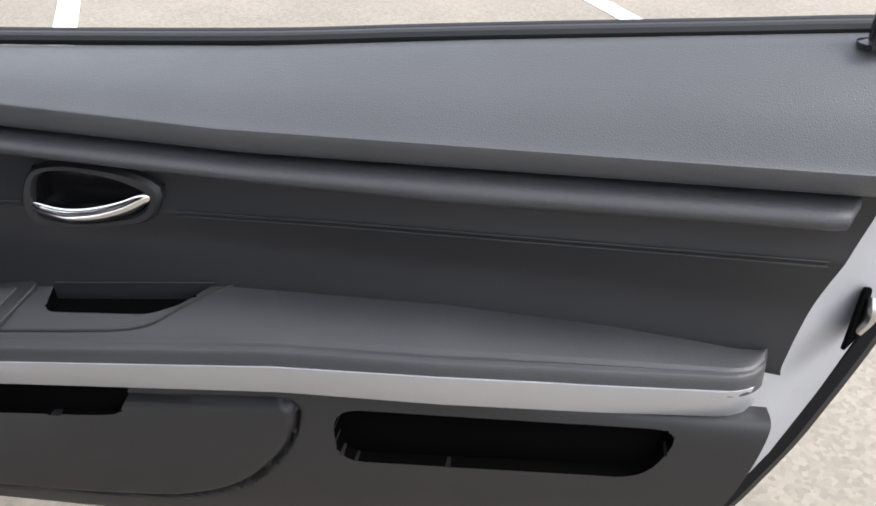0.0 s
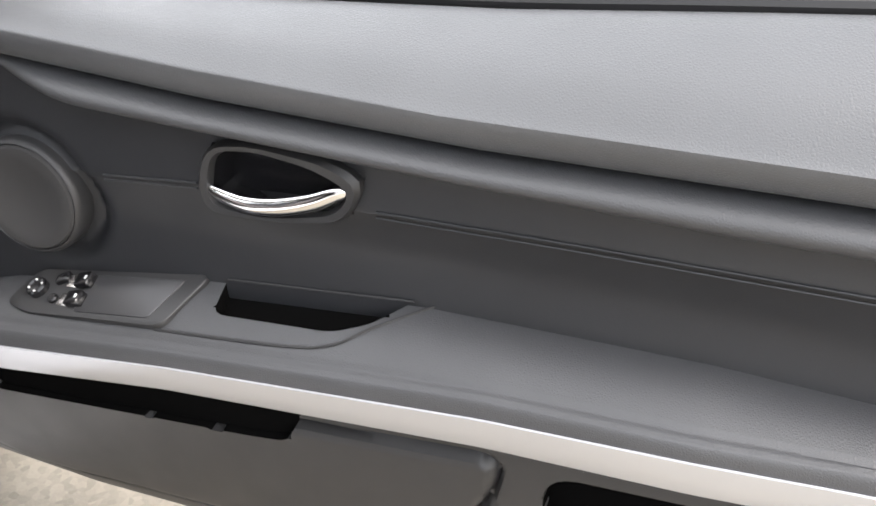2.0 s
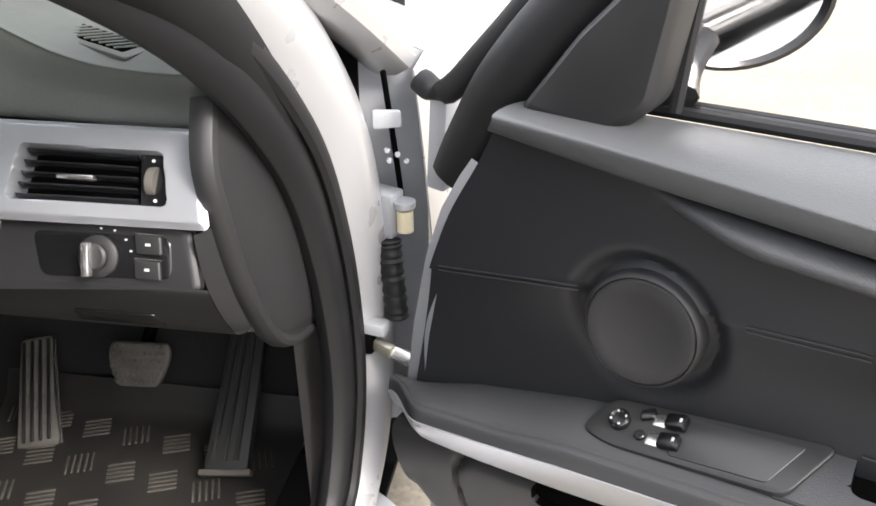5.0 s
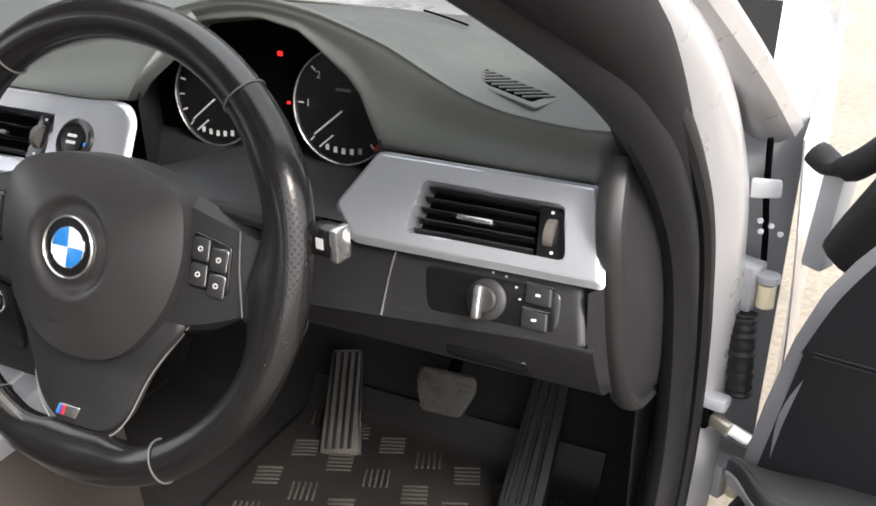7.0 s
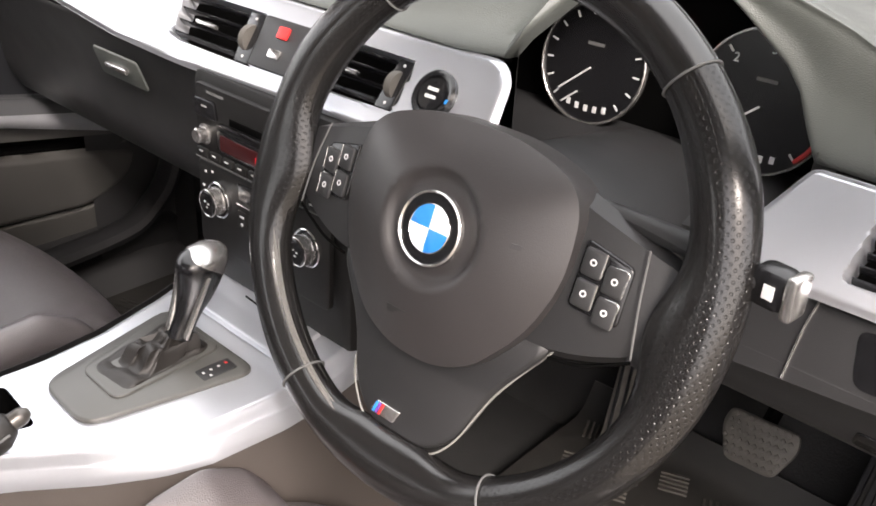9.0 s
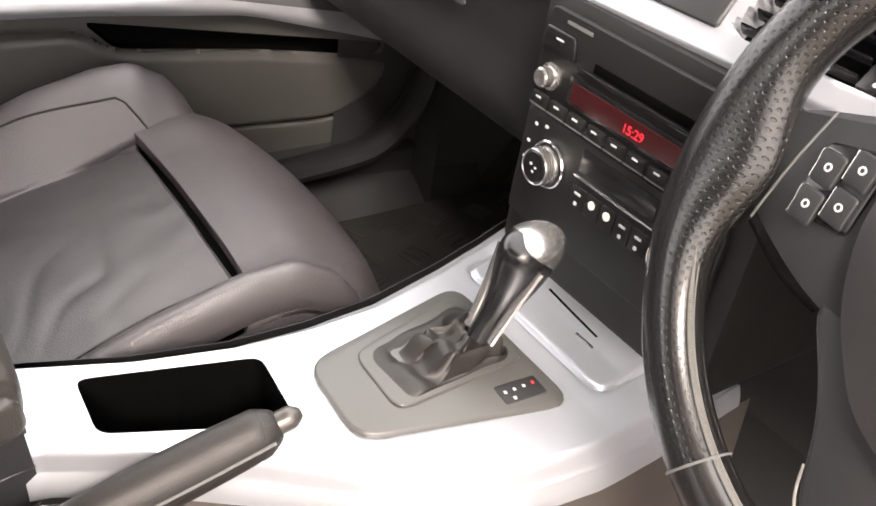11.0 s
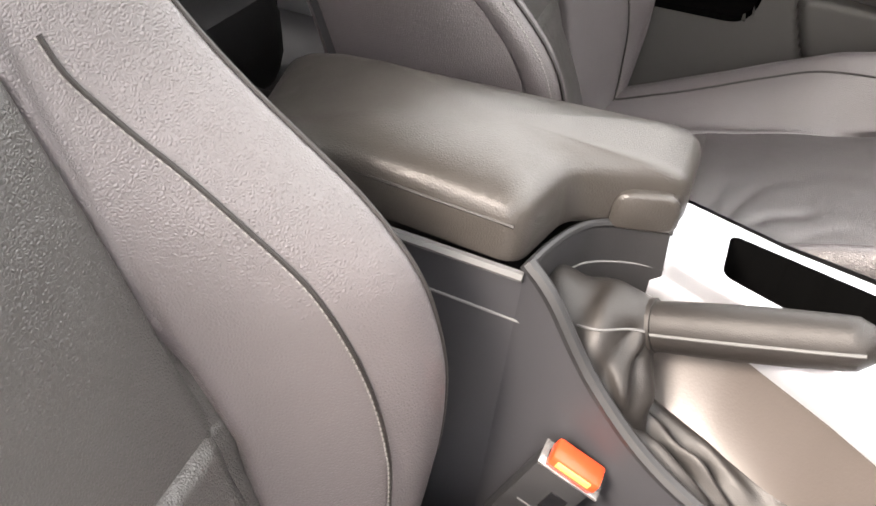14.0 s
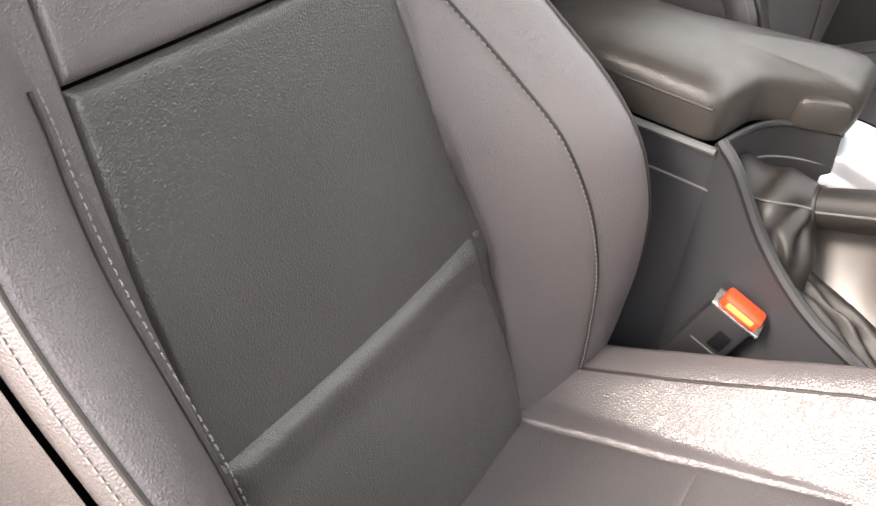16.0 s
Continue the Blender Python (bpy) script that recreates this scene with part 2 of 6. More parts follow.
def turned(prof, m, sides=32, bm=None):
    bm = bm or bmesh.new()
    vs = [[bm.verts.new(m @ Vector((q * math.cos(2 * math.pi * j / sides), q * math.sin(2 * math.pi * j / sides), z))) for j in range(sides)] for q, z in prof]
    for a, b in zip(vs, vs[1:]):
        for j in range(sides):
            bm.faces.new((a[j - 1], a[j], b[j], b[j - 1]))
    return bm


def table(rows):
    xs, ys = [r[0] for r in rows], [r[1] for r in rows]

    def at(u):
        if u <= xs[0]:
            return ys[0]
        for i in range(1, len(xs)):
            if u <= xs[i]:
                return ys[i - 1] + (ys[i] - ys[i - 1]) * (u - xs[i - 1]) / (xs[i] - xs[i - 1])
        return ys[-1]
    return at


def smooth(e0, e1, x):
    t = min(max((x - e0) / (e1 - e0), 0), 1)
    return t * t * (3 - 2 * t)


BOUNDS = {}


def inside(poly, x, y):
    """How far (x, y) lies inside a convex or simple outline (negative: outside)."""
    lo = BOUNDS.get(id(poly))
    if lo is None:
        xs, ys = [p[0] for p in poly], [p[1] for p in poly]
        lo = BOUNDS[id(poly)] = (min(xs) - 0.02, max(xs) + 0.02, min(ys) - 0.02, max(ys) + 0.02, poly)
    if x < lo[0] or x > lo[1] or y < lo[2] or y > lo[3]:
        return -0.02
    best, odd, n = 1e9, False, len(poly)
    for i in range(n):
        (ax, ay), (bx, by) = poly[i - 1][:2], poly[i][:2]
        dx, dy = bx - ax, by - ay
        t = min(max(((x - ax) * dx + (y - ay) * dy) / (dx * dx + dy * dy + 1e-12), 0), 1)
        best = min(best, math.hypot(x - ax - t * dx, y - ay - t * dy))
        if (ay > y) != (by > y) and x < ax + (y - ay) / (by - ay) * dx:
            odd = not odd
    return best if odd else -best


def snap(x, y, h, *polys):
    """Moves (x, y) onto the nearest outline if it is within h of one."""
    for poly in polys:
        if abs(inside(poly, x, y)) < h:
            best = None
            for i in range(len(poly)):
                (ax, ay), (bx, by) = poly[i - 1][:2], poly[i][:2]
                dx, dy = bx - ax, by - ay
                t = min(max(((x - ax) * dx + (y - ay) * dy) / (dx * dx + dy * dy + 1e-12), 0), 1)
                d = math.hypot(x - ax - t * dx, y - ay - t * dy)
                if best is None or d < best[0]:
                    best = (d, ax + t * dx, ay + t * dy)
            return best[1:]
    return x, y


def frame_at(origin, ex, ey):
    """A pose with the given x and y directions."""
    ex = Vector(ex).normalized()
    ez = ex.cross(Vector(ey)).normalized()
    ey = ez.cross(ex)
    return Matrix(((ex.x, ey.x, ez.x, origin[0]), (ex.y, ey.y, ez.y, origin[1]), (ex.z, ey.z, ez.z, origin[2]), (0, 0, 0, 1)))


# ---- ground ----
bm = grid(lambda a, b: ((a - 0.5) * 2400, (b - 0.5) * 2400, 0), 8, 8)
ground = part("ground", bm, GROUND, None, smooth=False)
tagged(ground, "pale gravelly tarmac of a sunlit parking place", "ground", kind="structure")
for x, y0, y1 in ((1.06, 2.2, 7.6), (3.44, 2.2, 7.6)):
    line = part("parking_line", box(0.1, y1 - y0, 0.004, pose(x, (y0 + y1) / 2, 0.003), 0), ROADPAINT, None, smooth=False)
    tagged(line, "white painted parking line on the tarmac", "road marking", "parking lines", kind="structure")

# ---- driver's door, open; u along it from the hinge, v up, w towards the cabin ----
DOOR_M = frame_at((0.80, 0.50, 0.0), (math.cos(radians(-26.5)), math.sin(radians(-26.5)), 0), (0, 0, 1))


def D(u, v, w):
    return DOOR_M @ Vector((u, v, w))


BELT = table([(0.0, 0.800), (0.27, 0.813), (0.347, 0.817), (0.557, 0.822), (0.82, 0.833), (1.0, 0.846), (1.40, 0.871)])
CREASE = table([(0.0, 0.822), (0.233, 0.818), (0.342, 0.813), (0.45, 0.806), (0.6, 0.795), (0.8, 0.785), (1.40, 0.780)])
GAP = table([(0.0, 0.812), (0.22, 0.799), (0.36, 0.784), (0.6, 0.765), (0.82, 0.755), (1.40, 0.752)])
ROLLBOT = table([(0.3, 0.756), (0.36, 0.750), (0.6, 0.738), (0.8, 0.728), (1.0, 0.719), (1.40, 0.719)])
STITCH = table([(0.1, 0.618), (0.14, 0.624), (0.32, 0.657), (0.45, 0.667), (0.57, 0.677), (0.9, 0.680), (1.40, 0.677)])
ARM_IN = table([(0.09, 0.448), (0.11, 0.455), (0.2, 0.493), (0.33, 0.532), (0.54, 0.575), (0.77, 0.597), (1.0, 0.597), (1.16, 0.588), (1.33, 0.568)])
ARM_OUT = table([(0.09, 0.470), (0.16, 0.485), (0.265, 0.498), (0.34, 0.514), (0.55, 0.539), (0.84, 0.568), (1.0, 0.573), (1.11, 0.575), (1.33, 0.573)])
SIL_TOP = table([(0.09, 0.456), (0.16, 0.470), (0.26, 0.484), (0.34, 0.497), (0.55, 0.525), (0.84, 0.553), (1.0, 0.560), (1.11, 0.561), (1.33, 0.560)])
W_OUT = table([(0.09, 0.112), (1.0, 0.112), (1.15, 0.102), (1.33, 0.086)])
SIL_BOT = table([(0.09, 0.424), (0.16, 0.436), (0.24, 0.441), (0.34, 0.452), (0.53, 0.480), (0.84, 0.507), (1.0, 0.512), (1.11, 0.513), (1.33, 0.516)])
BOTTOM = table([(0.13, 0.30), (0.15, 0.275), (0.2, 0.245), (0.36, 0.234), (0.6, 0.242), (0.9, 0.262), (1.15, 0.29), (1.33, 0.315)])
FRONT = table([(0.20, 0.20), (0.25, 0.145), (0.36, 0.115), (0.44, 0.110), (0.53, 0.123), (0.622, 0.142), (0.685, 0.163), (0.786, 0.219), (0.815, 0.238), (0.85, 0.25)])
REAR = table([(0.26, 1.235), (0.31, 1.252), (0.355, 1.271), (0.463, 1.306), (0.558, 1.322), (0.656, 1.348), (0.729, 1.370), (0.77, 1.378), (0.9, 1.385)])


def door_row(vt, w, s, u0=None, u1=None):
    u = 0.1 + 1.25 * s
    for _ in range(4):
        v = vt(u)
        lo, hi = (FRONT(v) if u0 is None else u0), (REAR(v) if u1 is None else u1)
        u = lo + s * (hi - lo)
    return u, vt(u), w


def door_loft(rows, na, sub=5, u0=None, u1=None, push=None, thick=0.0, holes=()):
    """A surface through rows (height table, w or a table of w, offset in v), smooth across them."""
    columns = {}

    def f(a, b):
        if a not in columns:
            columns[a] = []
            for vt, w, dv in rows:
                u, v, _ = door_row(vt, 0, a, u0, u1)
                columns[a].append((u, v + dv, w(u) if callable(w) else w))
        p = catmull(columns[a], b)
        if holes:
            p.x, p.y = snap(p.x, p.y, 0.0021, *holes)
        if push:
            p.z += push(p.x, p.y)
        return D(*p)
    return grid(f, na, sub * (len(rows) - 1), thick)


door = thing("driver_door", "open silver car door with black soft trim and silver strip", "car door", at=D(0, 0.3, 0))
door.matrix_world = Matrix.Identity(4)
part("upper_trim", door_loft([(BELT, -0.012, -0.012), (BELT, 0.0, 0), (lambda u: BELT(u) * 0.45 + CREASE(u) * 0.55, 0.052, 0.006), (CREASE, 0.079, 0.003), (CREASE, 0.083, -0.003), (lambda u: (CREASE(u) + GAP(u)) / 2 - 0.002, 0.078, 0), (GAP, 0.068, 0.001), (GAP, 0.045, 0.003)], 70, 5), DOOR_SOFT, door, "soft grained upper door trim")


def roll_shape(a, b):
    u = 0.352 + a * (1.352 - 0.352)
    k = smooth(-0.02, 0.14, a) * (1 - 0.6 * smooth(0.985, 1.0, a))
    g, r = GAP(u) - 0.004, ROLLBOT(u)
    ang = math.pi * b
    mid, half = (g + r) / 2, (g - r) / 2
    top = g - half * (1 - math.cos(ang))
    v = g + (top - g) * (0.25 + 0.75 * k)
    return D(u, v, 0.044 + 0.041 * math.sin(ang) ** 0.7 * k)


part("padded_roll", grid(roll_shape, 80, 14), DOOR_PAD, door)
SPK = (0.384, 0.636)
BEZEL = [(0.576, 0.690), (0.592, 0.722), (0.634, 0.729), (0.700, 0.723), (0.730, 0.710), (0.714, 0.671), (0.668, 0.662), (0.581, 0.656)]
BEZ_IN = [(0.586, 0.668), (0.597, 0.715), (0.634, 0.720), (0.676, 0.714), (0.716, 0.698), (0.700, 0.678), (0.640, 0.664)]


def mid_push(u, v):
    d = math.hypot(u - SPK[0], v - SPK[1])
    ring = -0.010 * math.exp(-((d - 0.064) / 0.010) ** 2)
    return ring - 0.03 * smooth(0.003, 0.009, inside(BEZEL, u, v))


part("middle_panel", door_loft([(GAP, 0.056, 0.004), (ROLLBOT, 0.050, 0.0), (lambda u: (ROLLBOT(u) + STITCH(u)) / 2, 0.050, 0), (STITCH, 0.052, 0.002), (STITCH, 0.049, -0.002), (lambda u: STITCH(u) * 0.5 + ARM_IN(u) * 0.5, 0.040, 0), (ARM_IN, 0.046, -0.004), (ARM_IN, 0.046, -0.02)], 220, 10, push=mid_push), DOOR_DARK, door)
for dv in (0.0035, -0.0015):
    for u0, u1 in ((0.735, 1.34), (0.475, 0.572), (0.155, 0.318)):
        pts = [D(u0 + (u1 - u0) * k / 12, STITCH(u0 + (u1 - u0) * k / 12) + dv, 0.0527) for k in range(13)]
        part("seam", tube(pts, 0.0011, 36, 6), DOOR_DARK, door)

ARM_END = 1.309


def arm_round(u):
    return max(0.0, 1 - max(0.0, (u - ARM_END + 0.045) / 0.045) ** 2.4) ** 0.5


TRAY = [(p.x, p.y) for p in rounded([(0.578, -0.005), (0.766, -0.005), (0.732, 0.040), (0.700, 0.056), (0.582, 0.053)], 0.012, 4)]


def arm_shape(a, b):
    u = 0.092 + a * (ARM_END - 0.092)
    k = max(arm_round(u), 0.02) * (0.35 + 0.65 * smooth(0.09, 0.17, u))
    wi, wo = 0.040, 0.046 + (W_OUT(u) - 0.046) * k
    vi, vo = ARM_IN(u), ARM_OUT(u)
    vi = vi if u > 0.2 else max(vi, vo - 0.02)
    vi += (vo - vi) * smooth(1.24, ARM_END, u)
    q = min(b / 0.72, 1)
    if 0.56 < u < 0.78 and q < 0.9:
        u, q = snap(u, q * 0.1, 0.0029, TRAY)
        q = max(q * 10, 0)
    w = wi + (wo - 0.004 - wi) * q
    v = vi + (vo - vi) * q + 0.005 * math.sin(math.pi * q)
    if b > 0.72:
        h = (b - 0.72) / 0.28
        ang = h * math.pi / 2 * 1.15
        w = wo - 0.004 + 0.005 * math.sin(ang)
        v = vo - 0.016 * (1 - math.cos(ang)) * 1.1
    v -= 0.060 * smooth(0.0, 0.003, inside(TRAY, u, q * 0.1) - 0.0003 if q < 1 else -1)
    v -= 0.0025 * math.exp(-((q - 0.90) / 0.02) ** 2) * (b < 0.72)
    return D(u, v, w)


pad = part("armrest", grid(arm_shape, 220, 44), DOOR_PAD, door, "soft padded armrest with a dark pull recess")


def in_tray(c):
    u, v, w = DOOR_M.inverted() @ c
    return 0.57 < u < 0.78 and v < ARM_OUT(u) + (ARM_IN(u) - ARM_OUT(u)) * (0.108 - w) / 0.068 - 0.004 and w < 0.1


# the pull recess is coloured black to carry the shade of its depth
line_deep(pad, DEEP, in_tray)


def arm_line(a, b):
    u = 0.094 + a * (ARM_END - 0.094)
    k = max(arm_round(u), 0.02) * (0.35 + 0.65 * smooth(0.09, 0.17, u))
    wo = 0.046 + (W_OUT(u) - 0.048) * k
    return D(u, ARM_OUT(u) - 0.010 + (SIL_TOP(u) - 0.002 - ARM_OUT(u) + 0.010) * b, wo - 0.003 * math.sin(math.pi * b))


part("shadow_gap", grid(arm_line, 90, 4), PLASTIC, door)


def silver_shape(a, b):
    u = 0.094 + a * (ARM_END - 0.004 - 0.094)
    k = max(arm_round(u), 0.02) * (0.4 + 0.6 * smooth(0.09, 0.17, u))
    wo = 0.046 + (W_OUT(u) - 0.043) * k
    t, s = SIL_TOP(u), SIL_BOT(u)
    if b < 0.12:
        return D(u, t, wo - 0.012 + 0.012 * b / 0.12)
    q = (b - 0.12) / 0.88
    return D(u, t + (s - t) * q, wo + 0.002 * math.sin(math.pi * q) - 0.016 * q - (0.02 * (q > 0.999)))


part("silver_strip", grid(silver_shape, 90, 14), SILVER, door, "satin silver trim strip")
POCKET = [(p.x, p.y) for p in rounded([(0.888, 0.487), (0.890, 0.414), (1.207, 0.437), (1.238, 0.505)], 0.03, 5)]
LID = [(p.x, p.y) for p in rounded([(0.19, 0.43), (0.858, 0.492), (0.838, 0.425), (0.780, 0.355), (0.70, 0.318), (0.56, 0.302), (0.30, 0.290), (0.222, 0.318)], 0.05, 5)]
FINGER = [(p.x, p.y) for p in rounded([(0.30, 0.49), (0.672, 0.50), (0.655, 0.452), (0.615, 0.446), (0.30, 0.415)], 0.014, 4)]


def low_push(u, v):
    p = -0.075 * smooth(0.0, 0.003, inside(POCKET, u, v) - 0.0003)
    e = inside(LID, u, v)
    p += -0.010 * math.exp(-((e - 0.0) / 0.0030) ** 2) + 0.004 * smooth(0.0, 0.01, e)
    return p - 0.045 * smooth(0.0, 0.003, inside(FINGER, u, v) - 0.0003)


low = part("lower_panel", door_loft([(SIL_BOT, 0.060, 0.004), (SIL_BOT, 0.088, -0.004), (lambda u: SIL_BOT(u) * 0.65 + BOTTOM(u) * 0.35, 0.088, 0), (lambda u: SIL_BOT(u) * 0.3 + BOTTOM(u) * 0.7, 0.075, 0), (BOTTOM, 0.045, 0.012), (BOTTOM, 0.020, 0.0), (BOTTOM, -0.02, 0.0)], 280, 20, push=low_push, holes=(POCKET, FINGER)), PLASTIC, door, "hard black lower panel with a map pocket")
# faces inside pocket and grip blackened: the recess shade is in the colour
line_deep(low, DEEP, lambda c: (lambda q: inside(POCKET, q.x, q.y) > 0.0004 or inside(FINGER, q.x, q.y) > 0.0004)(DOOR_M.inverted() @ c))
# flat black sheets added inside both openings in place of their shade
part("pocket_shade", plate(POCKET, 0.002, DOOR_M @ pose(0, 0, 0.070), 0), DEEP, door)
part("grip_shade", plate(FINGER, 0.002, DOOR_M @ pose(0, 0, 0.084), 0), DEEP, door)

# loudspeaker, handle, switches
m = DOOR_M @ pose(SPK[0], SPK[1], 0.040, -4, 3, 0)
part("speaker_ring", turned([(0.0575, 0.0), (0.0575, 0.015), (0.055, 0.020), (0.053, 0.021), (0.050, 0.017)], m, 48), PLASTIC, door)
part("speaker_cover", turned([(0.0515, 0.010), (0.0515, 0.020), (0.0495, 0.0225), (0.039, 0.0235), (0.037, 0.0225), (0.0001, 0.0215)], m, 48), material("speaker_cloth", (0.019, 0.0185, 0.019), 0.8, grain=0.6, grain_size=0.001), door, "round dark grey speaker cover")
bm = bmesh.new()
outer, inner = rounded(BEZEL, 0.018, 4), rounded(BEZ_IN, 0.014, 4)
n_out = 40


def resample(o, n):
    seg = [(o[i] - o[i - 1]).length for i in range(len(o))]
    total, out, i, acc = sum(seg), [], 0, 0.0
    for k in range(n):
        d = total * k / n
        while acc + seg[(i + 1) % len(o)] < d:
            acc += seg[(i + 1) % len(o)]
            i += 1
        q = o[i % len(o)].lerp(o[(i + 1) % len(o)], (d - acc) / max(seg[(i + 1) % len(o)], 1e-9))
        out.append(q)
    return out


o1, o2 = resample(outer, n_out), resample(inner, n_out)
shift = min(range(n_out), key=lambda k: sum((o1[i] - o2[(i + k) % n_out]).length for i in range(n_out)))
rings = []
for q, w in ((0.0, 0.046), (0.0, 0.057), (0.25, 0.061), (0.75, 0.060), (1.0, 0.054), (1.0, 0.024)):
    rings.append([bm.verts.new(D(*(o1[i].lerp(o2[(i + shift) % n_out], q)), w)) for i in range(n_out)])
for a, b in zip(rings, rings[1:]):
    for i in range(n_out):
        bm.faces.new((a[i - 1], a[i], b[i], b[i - 1]))
bm.faces.new(rings[-1])
line_deep(part("handle_bezel", bm, PLASTIC, door, "black handle recess"), GLOSSY, lambda c: (DOOR_M.inverted() @ c).z < 0.05)
part("door_handle", tube([D(0.584, 0.680, 0.054), D(0.596, 0.677, 0.058), D(0.625, 0.6745, 0.063), D(0.655, 0.6775, 0.063), D(0.685, 0.686, 0.061), D(0.704, 0.6945, 0.058), D(0.714, 0.697, 0.056)], 0.0078, 40, 14, r2=0.0045, side=DOOR_M.to_3x3() @ Vector((0, 1, 0.3)), taper=lambda t: 0.55 + 0.6 * math.sin(math.pi * min(t * 1.05, 1)) ** 0.6 if t < 0.97 else 0.5), CHROME, door, "curved chrome door pull")


def arm_pose(u, q, lift=0.0):
    """A pose on the armrest's top: x along the door, y towards the cabin's edge, z out of it."""
    p = D(u, ARM_IN(u) + (ARM_OUT(u) - ARM_IN(u)) * q + 0.005 * math.sin(math.pi * q) + lift, 0.040 + 0.068 * q)
    h = [ARM_IN(u + d) + (ARM_OUT(u + d) - ARM_IN(u + d)) * q for d in (-0.1, 0.1)]
    p2 = p + D(0.2, h[1] - h[0], 0) - D(0, 0, 0)
    p3 = D(u, ARM_OUT(u) + lift, 0.108) - D(u, ARM_IN(u) + lift, 0.040)
    return frame_at(p, p2 - p, -p3)


m = arm_pose(0.456, 0.42, 0.001)
panel_out = [(-0.112, -0.016), (-0.092, 0.024), (0.112, 0.027), (0.082, -0.030), (-0.08, -0.026)]
sw = part("switch_panel", plate(panel_out, 0.010, m @ pose(0, 0, -0.007), 0.012, 0.001), PLASTIC, door, "dark switch panel")
part("panel_lid", plate([(-0.022, -0.022), (-0.022, 0.019), (0.088, 0.019), (0.066, -0.023)], 0.0015, m @ pose(0, 0, 0.003), 0.004, 0.0006), material("smoked_panel", (0.03, 0.03, 0.032), 0.35), sw)
part("mirror_knob", turned([(0.0105, 0), (0.0105, 0.006), (0.0085, 0.0075), (0.0065, 0.006), (0.0001, 0.0062)], m @ pose(-0.077, 0.0, 0.003), 24), GLOSSY, sw)
for k in range(4):
    part("mirror_mark", disc(0.0012, 0.0015, m @ pose(-0.077 + 0.0072 * math.cos(k * 1.571 + 0.4), 0.0072 * math.sin(k * 1.571 + 0.4), 0.0095), 8, 0.0003), WHITE, sw)
part("fold_button", plate([(-0.009, -0.004), (-0.006, 0.006), (0.008, 0.006), (0.006, -0.004)], 0.005, m @ pose(-0.052, 0.012, 0.003, 0, 0, 25), 0.003), GLOSSY, sw)
part("lock_button", disc(0.0052, 0.004, m @ pose(-0.053, -0.010, 0.003), 16), GLOSSY, sw)
for y in (0.011, -0.010):
    s = part("window_switch", box(0.020, 0.015, 0.010, m @ pose(-0.024, y, 0.006, 0, -12, 0), 0.002), GLOSSY, sw)
    part("switch_mark", box(0.0025, 0.004, 0.0012, m @ pose(-0.019, y, 0.0125, 0, -12, 0), 0.0003), WHITE, sw)
    part("switch_well", box(0.012, 0.014, 0.0012, m @ pose(-0.040, y, 0.0034), 0.0003), SATIN, sw)
# black sheet added just below the tray's mouth, standing in for shade
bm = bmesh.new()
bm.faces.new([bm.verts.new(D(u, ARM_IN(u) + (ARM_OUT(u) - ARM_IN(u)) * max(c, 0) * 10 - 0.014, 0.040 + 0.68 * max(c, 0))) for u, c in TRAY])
part("tray_shade", bm, DEEP, door)
part("tray_rim", tube([D(u, ARM_IN(u) + 0.003, 0.0465) for u in (0.582, 0.63, 0.68, 0.72, 0.762)], 0.0011, 20, 6), PLASTIC, door)
rim = []
for u, q in ((0.53, 0.80), (0.60, 0.80), (0.67, 0.78), (0.705, 0.70), (0.735, 0.45), (0.775, 0.10), (0.785, 0.02)):
    rim.append(arm_pose(u, q, 0.001).translation)
part("armrest_seam", tube(rim, 0.0014, 40, 6), PLASTIC, door)

# painted shell, seal and latch of the door
SH_REAR = table([(0.2, 1.24), (0.295, 1.310), (0.394, 1.360), (0.493, 1.397), (0.581, 1.426), (0.70, 1.458), (0.80, 1.475), (0.9, 1.48)])


def shell_rear(a, b):
    v = 0.22 + a * 0.64
    u0, u1 = REAR(v) - 0.012, SH_REAR(v)
    return D(u0 + (u1 - u0) * b, v, 0.026 - 0.05 * b - (0.03 * (b > 0.99)))


part("shell_edge", grid(shell_rear, 40, 10), PAINT_DULL, door, "pale painted rear edge of the door")
part("rear_seal", tube([D(SH_REAR(v) + 0.006, v, -0.04) for v in np.linspace(0.21, 0.86, 14)], 0.013, 40, 8, r2=0.02, side=DOOR_M.to_3x3() @ Vector((1, 0, 0))), RUBBER, door)


def shell_front(a, b):
    v = 0.24 + a * 0.51
    u0 = FRONT(v) + 0.01
    return D(u0 - 0.050 * b * (1 - 0.15 * a), v, 0.044 - 0.020 * b - 0.075 * max(0.0, b - 0.7) / 0.3)


part("front_edge", grid(shell_front, 40, 10), PAINT_DULL, door, "pale painted hinge edge of the door")


def skin(a, b):
    v = 0.20 + 0.64 * b
    u0, u1 = FRONT(v) - 0.03, SH_REAR(v)
    v = 0.20 + (BELT(u0 + a * (u1 - u0)) - 0.22) * b
    return D(u0 + a * (u1 - u0), v, -0.055 - 0.06 * math.sin(math.pi * min(1, b * 0.9 + 0.1)) ** 0.7)


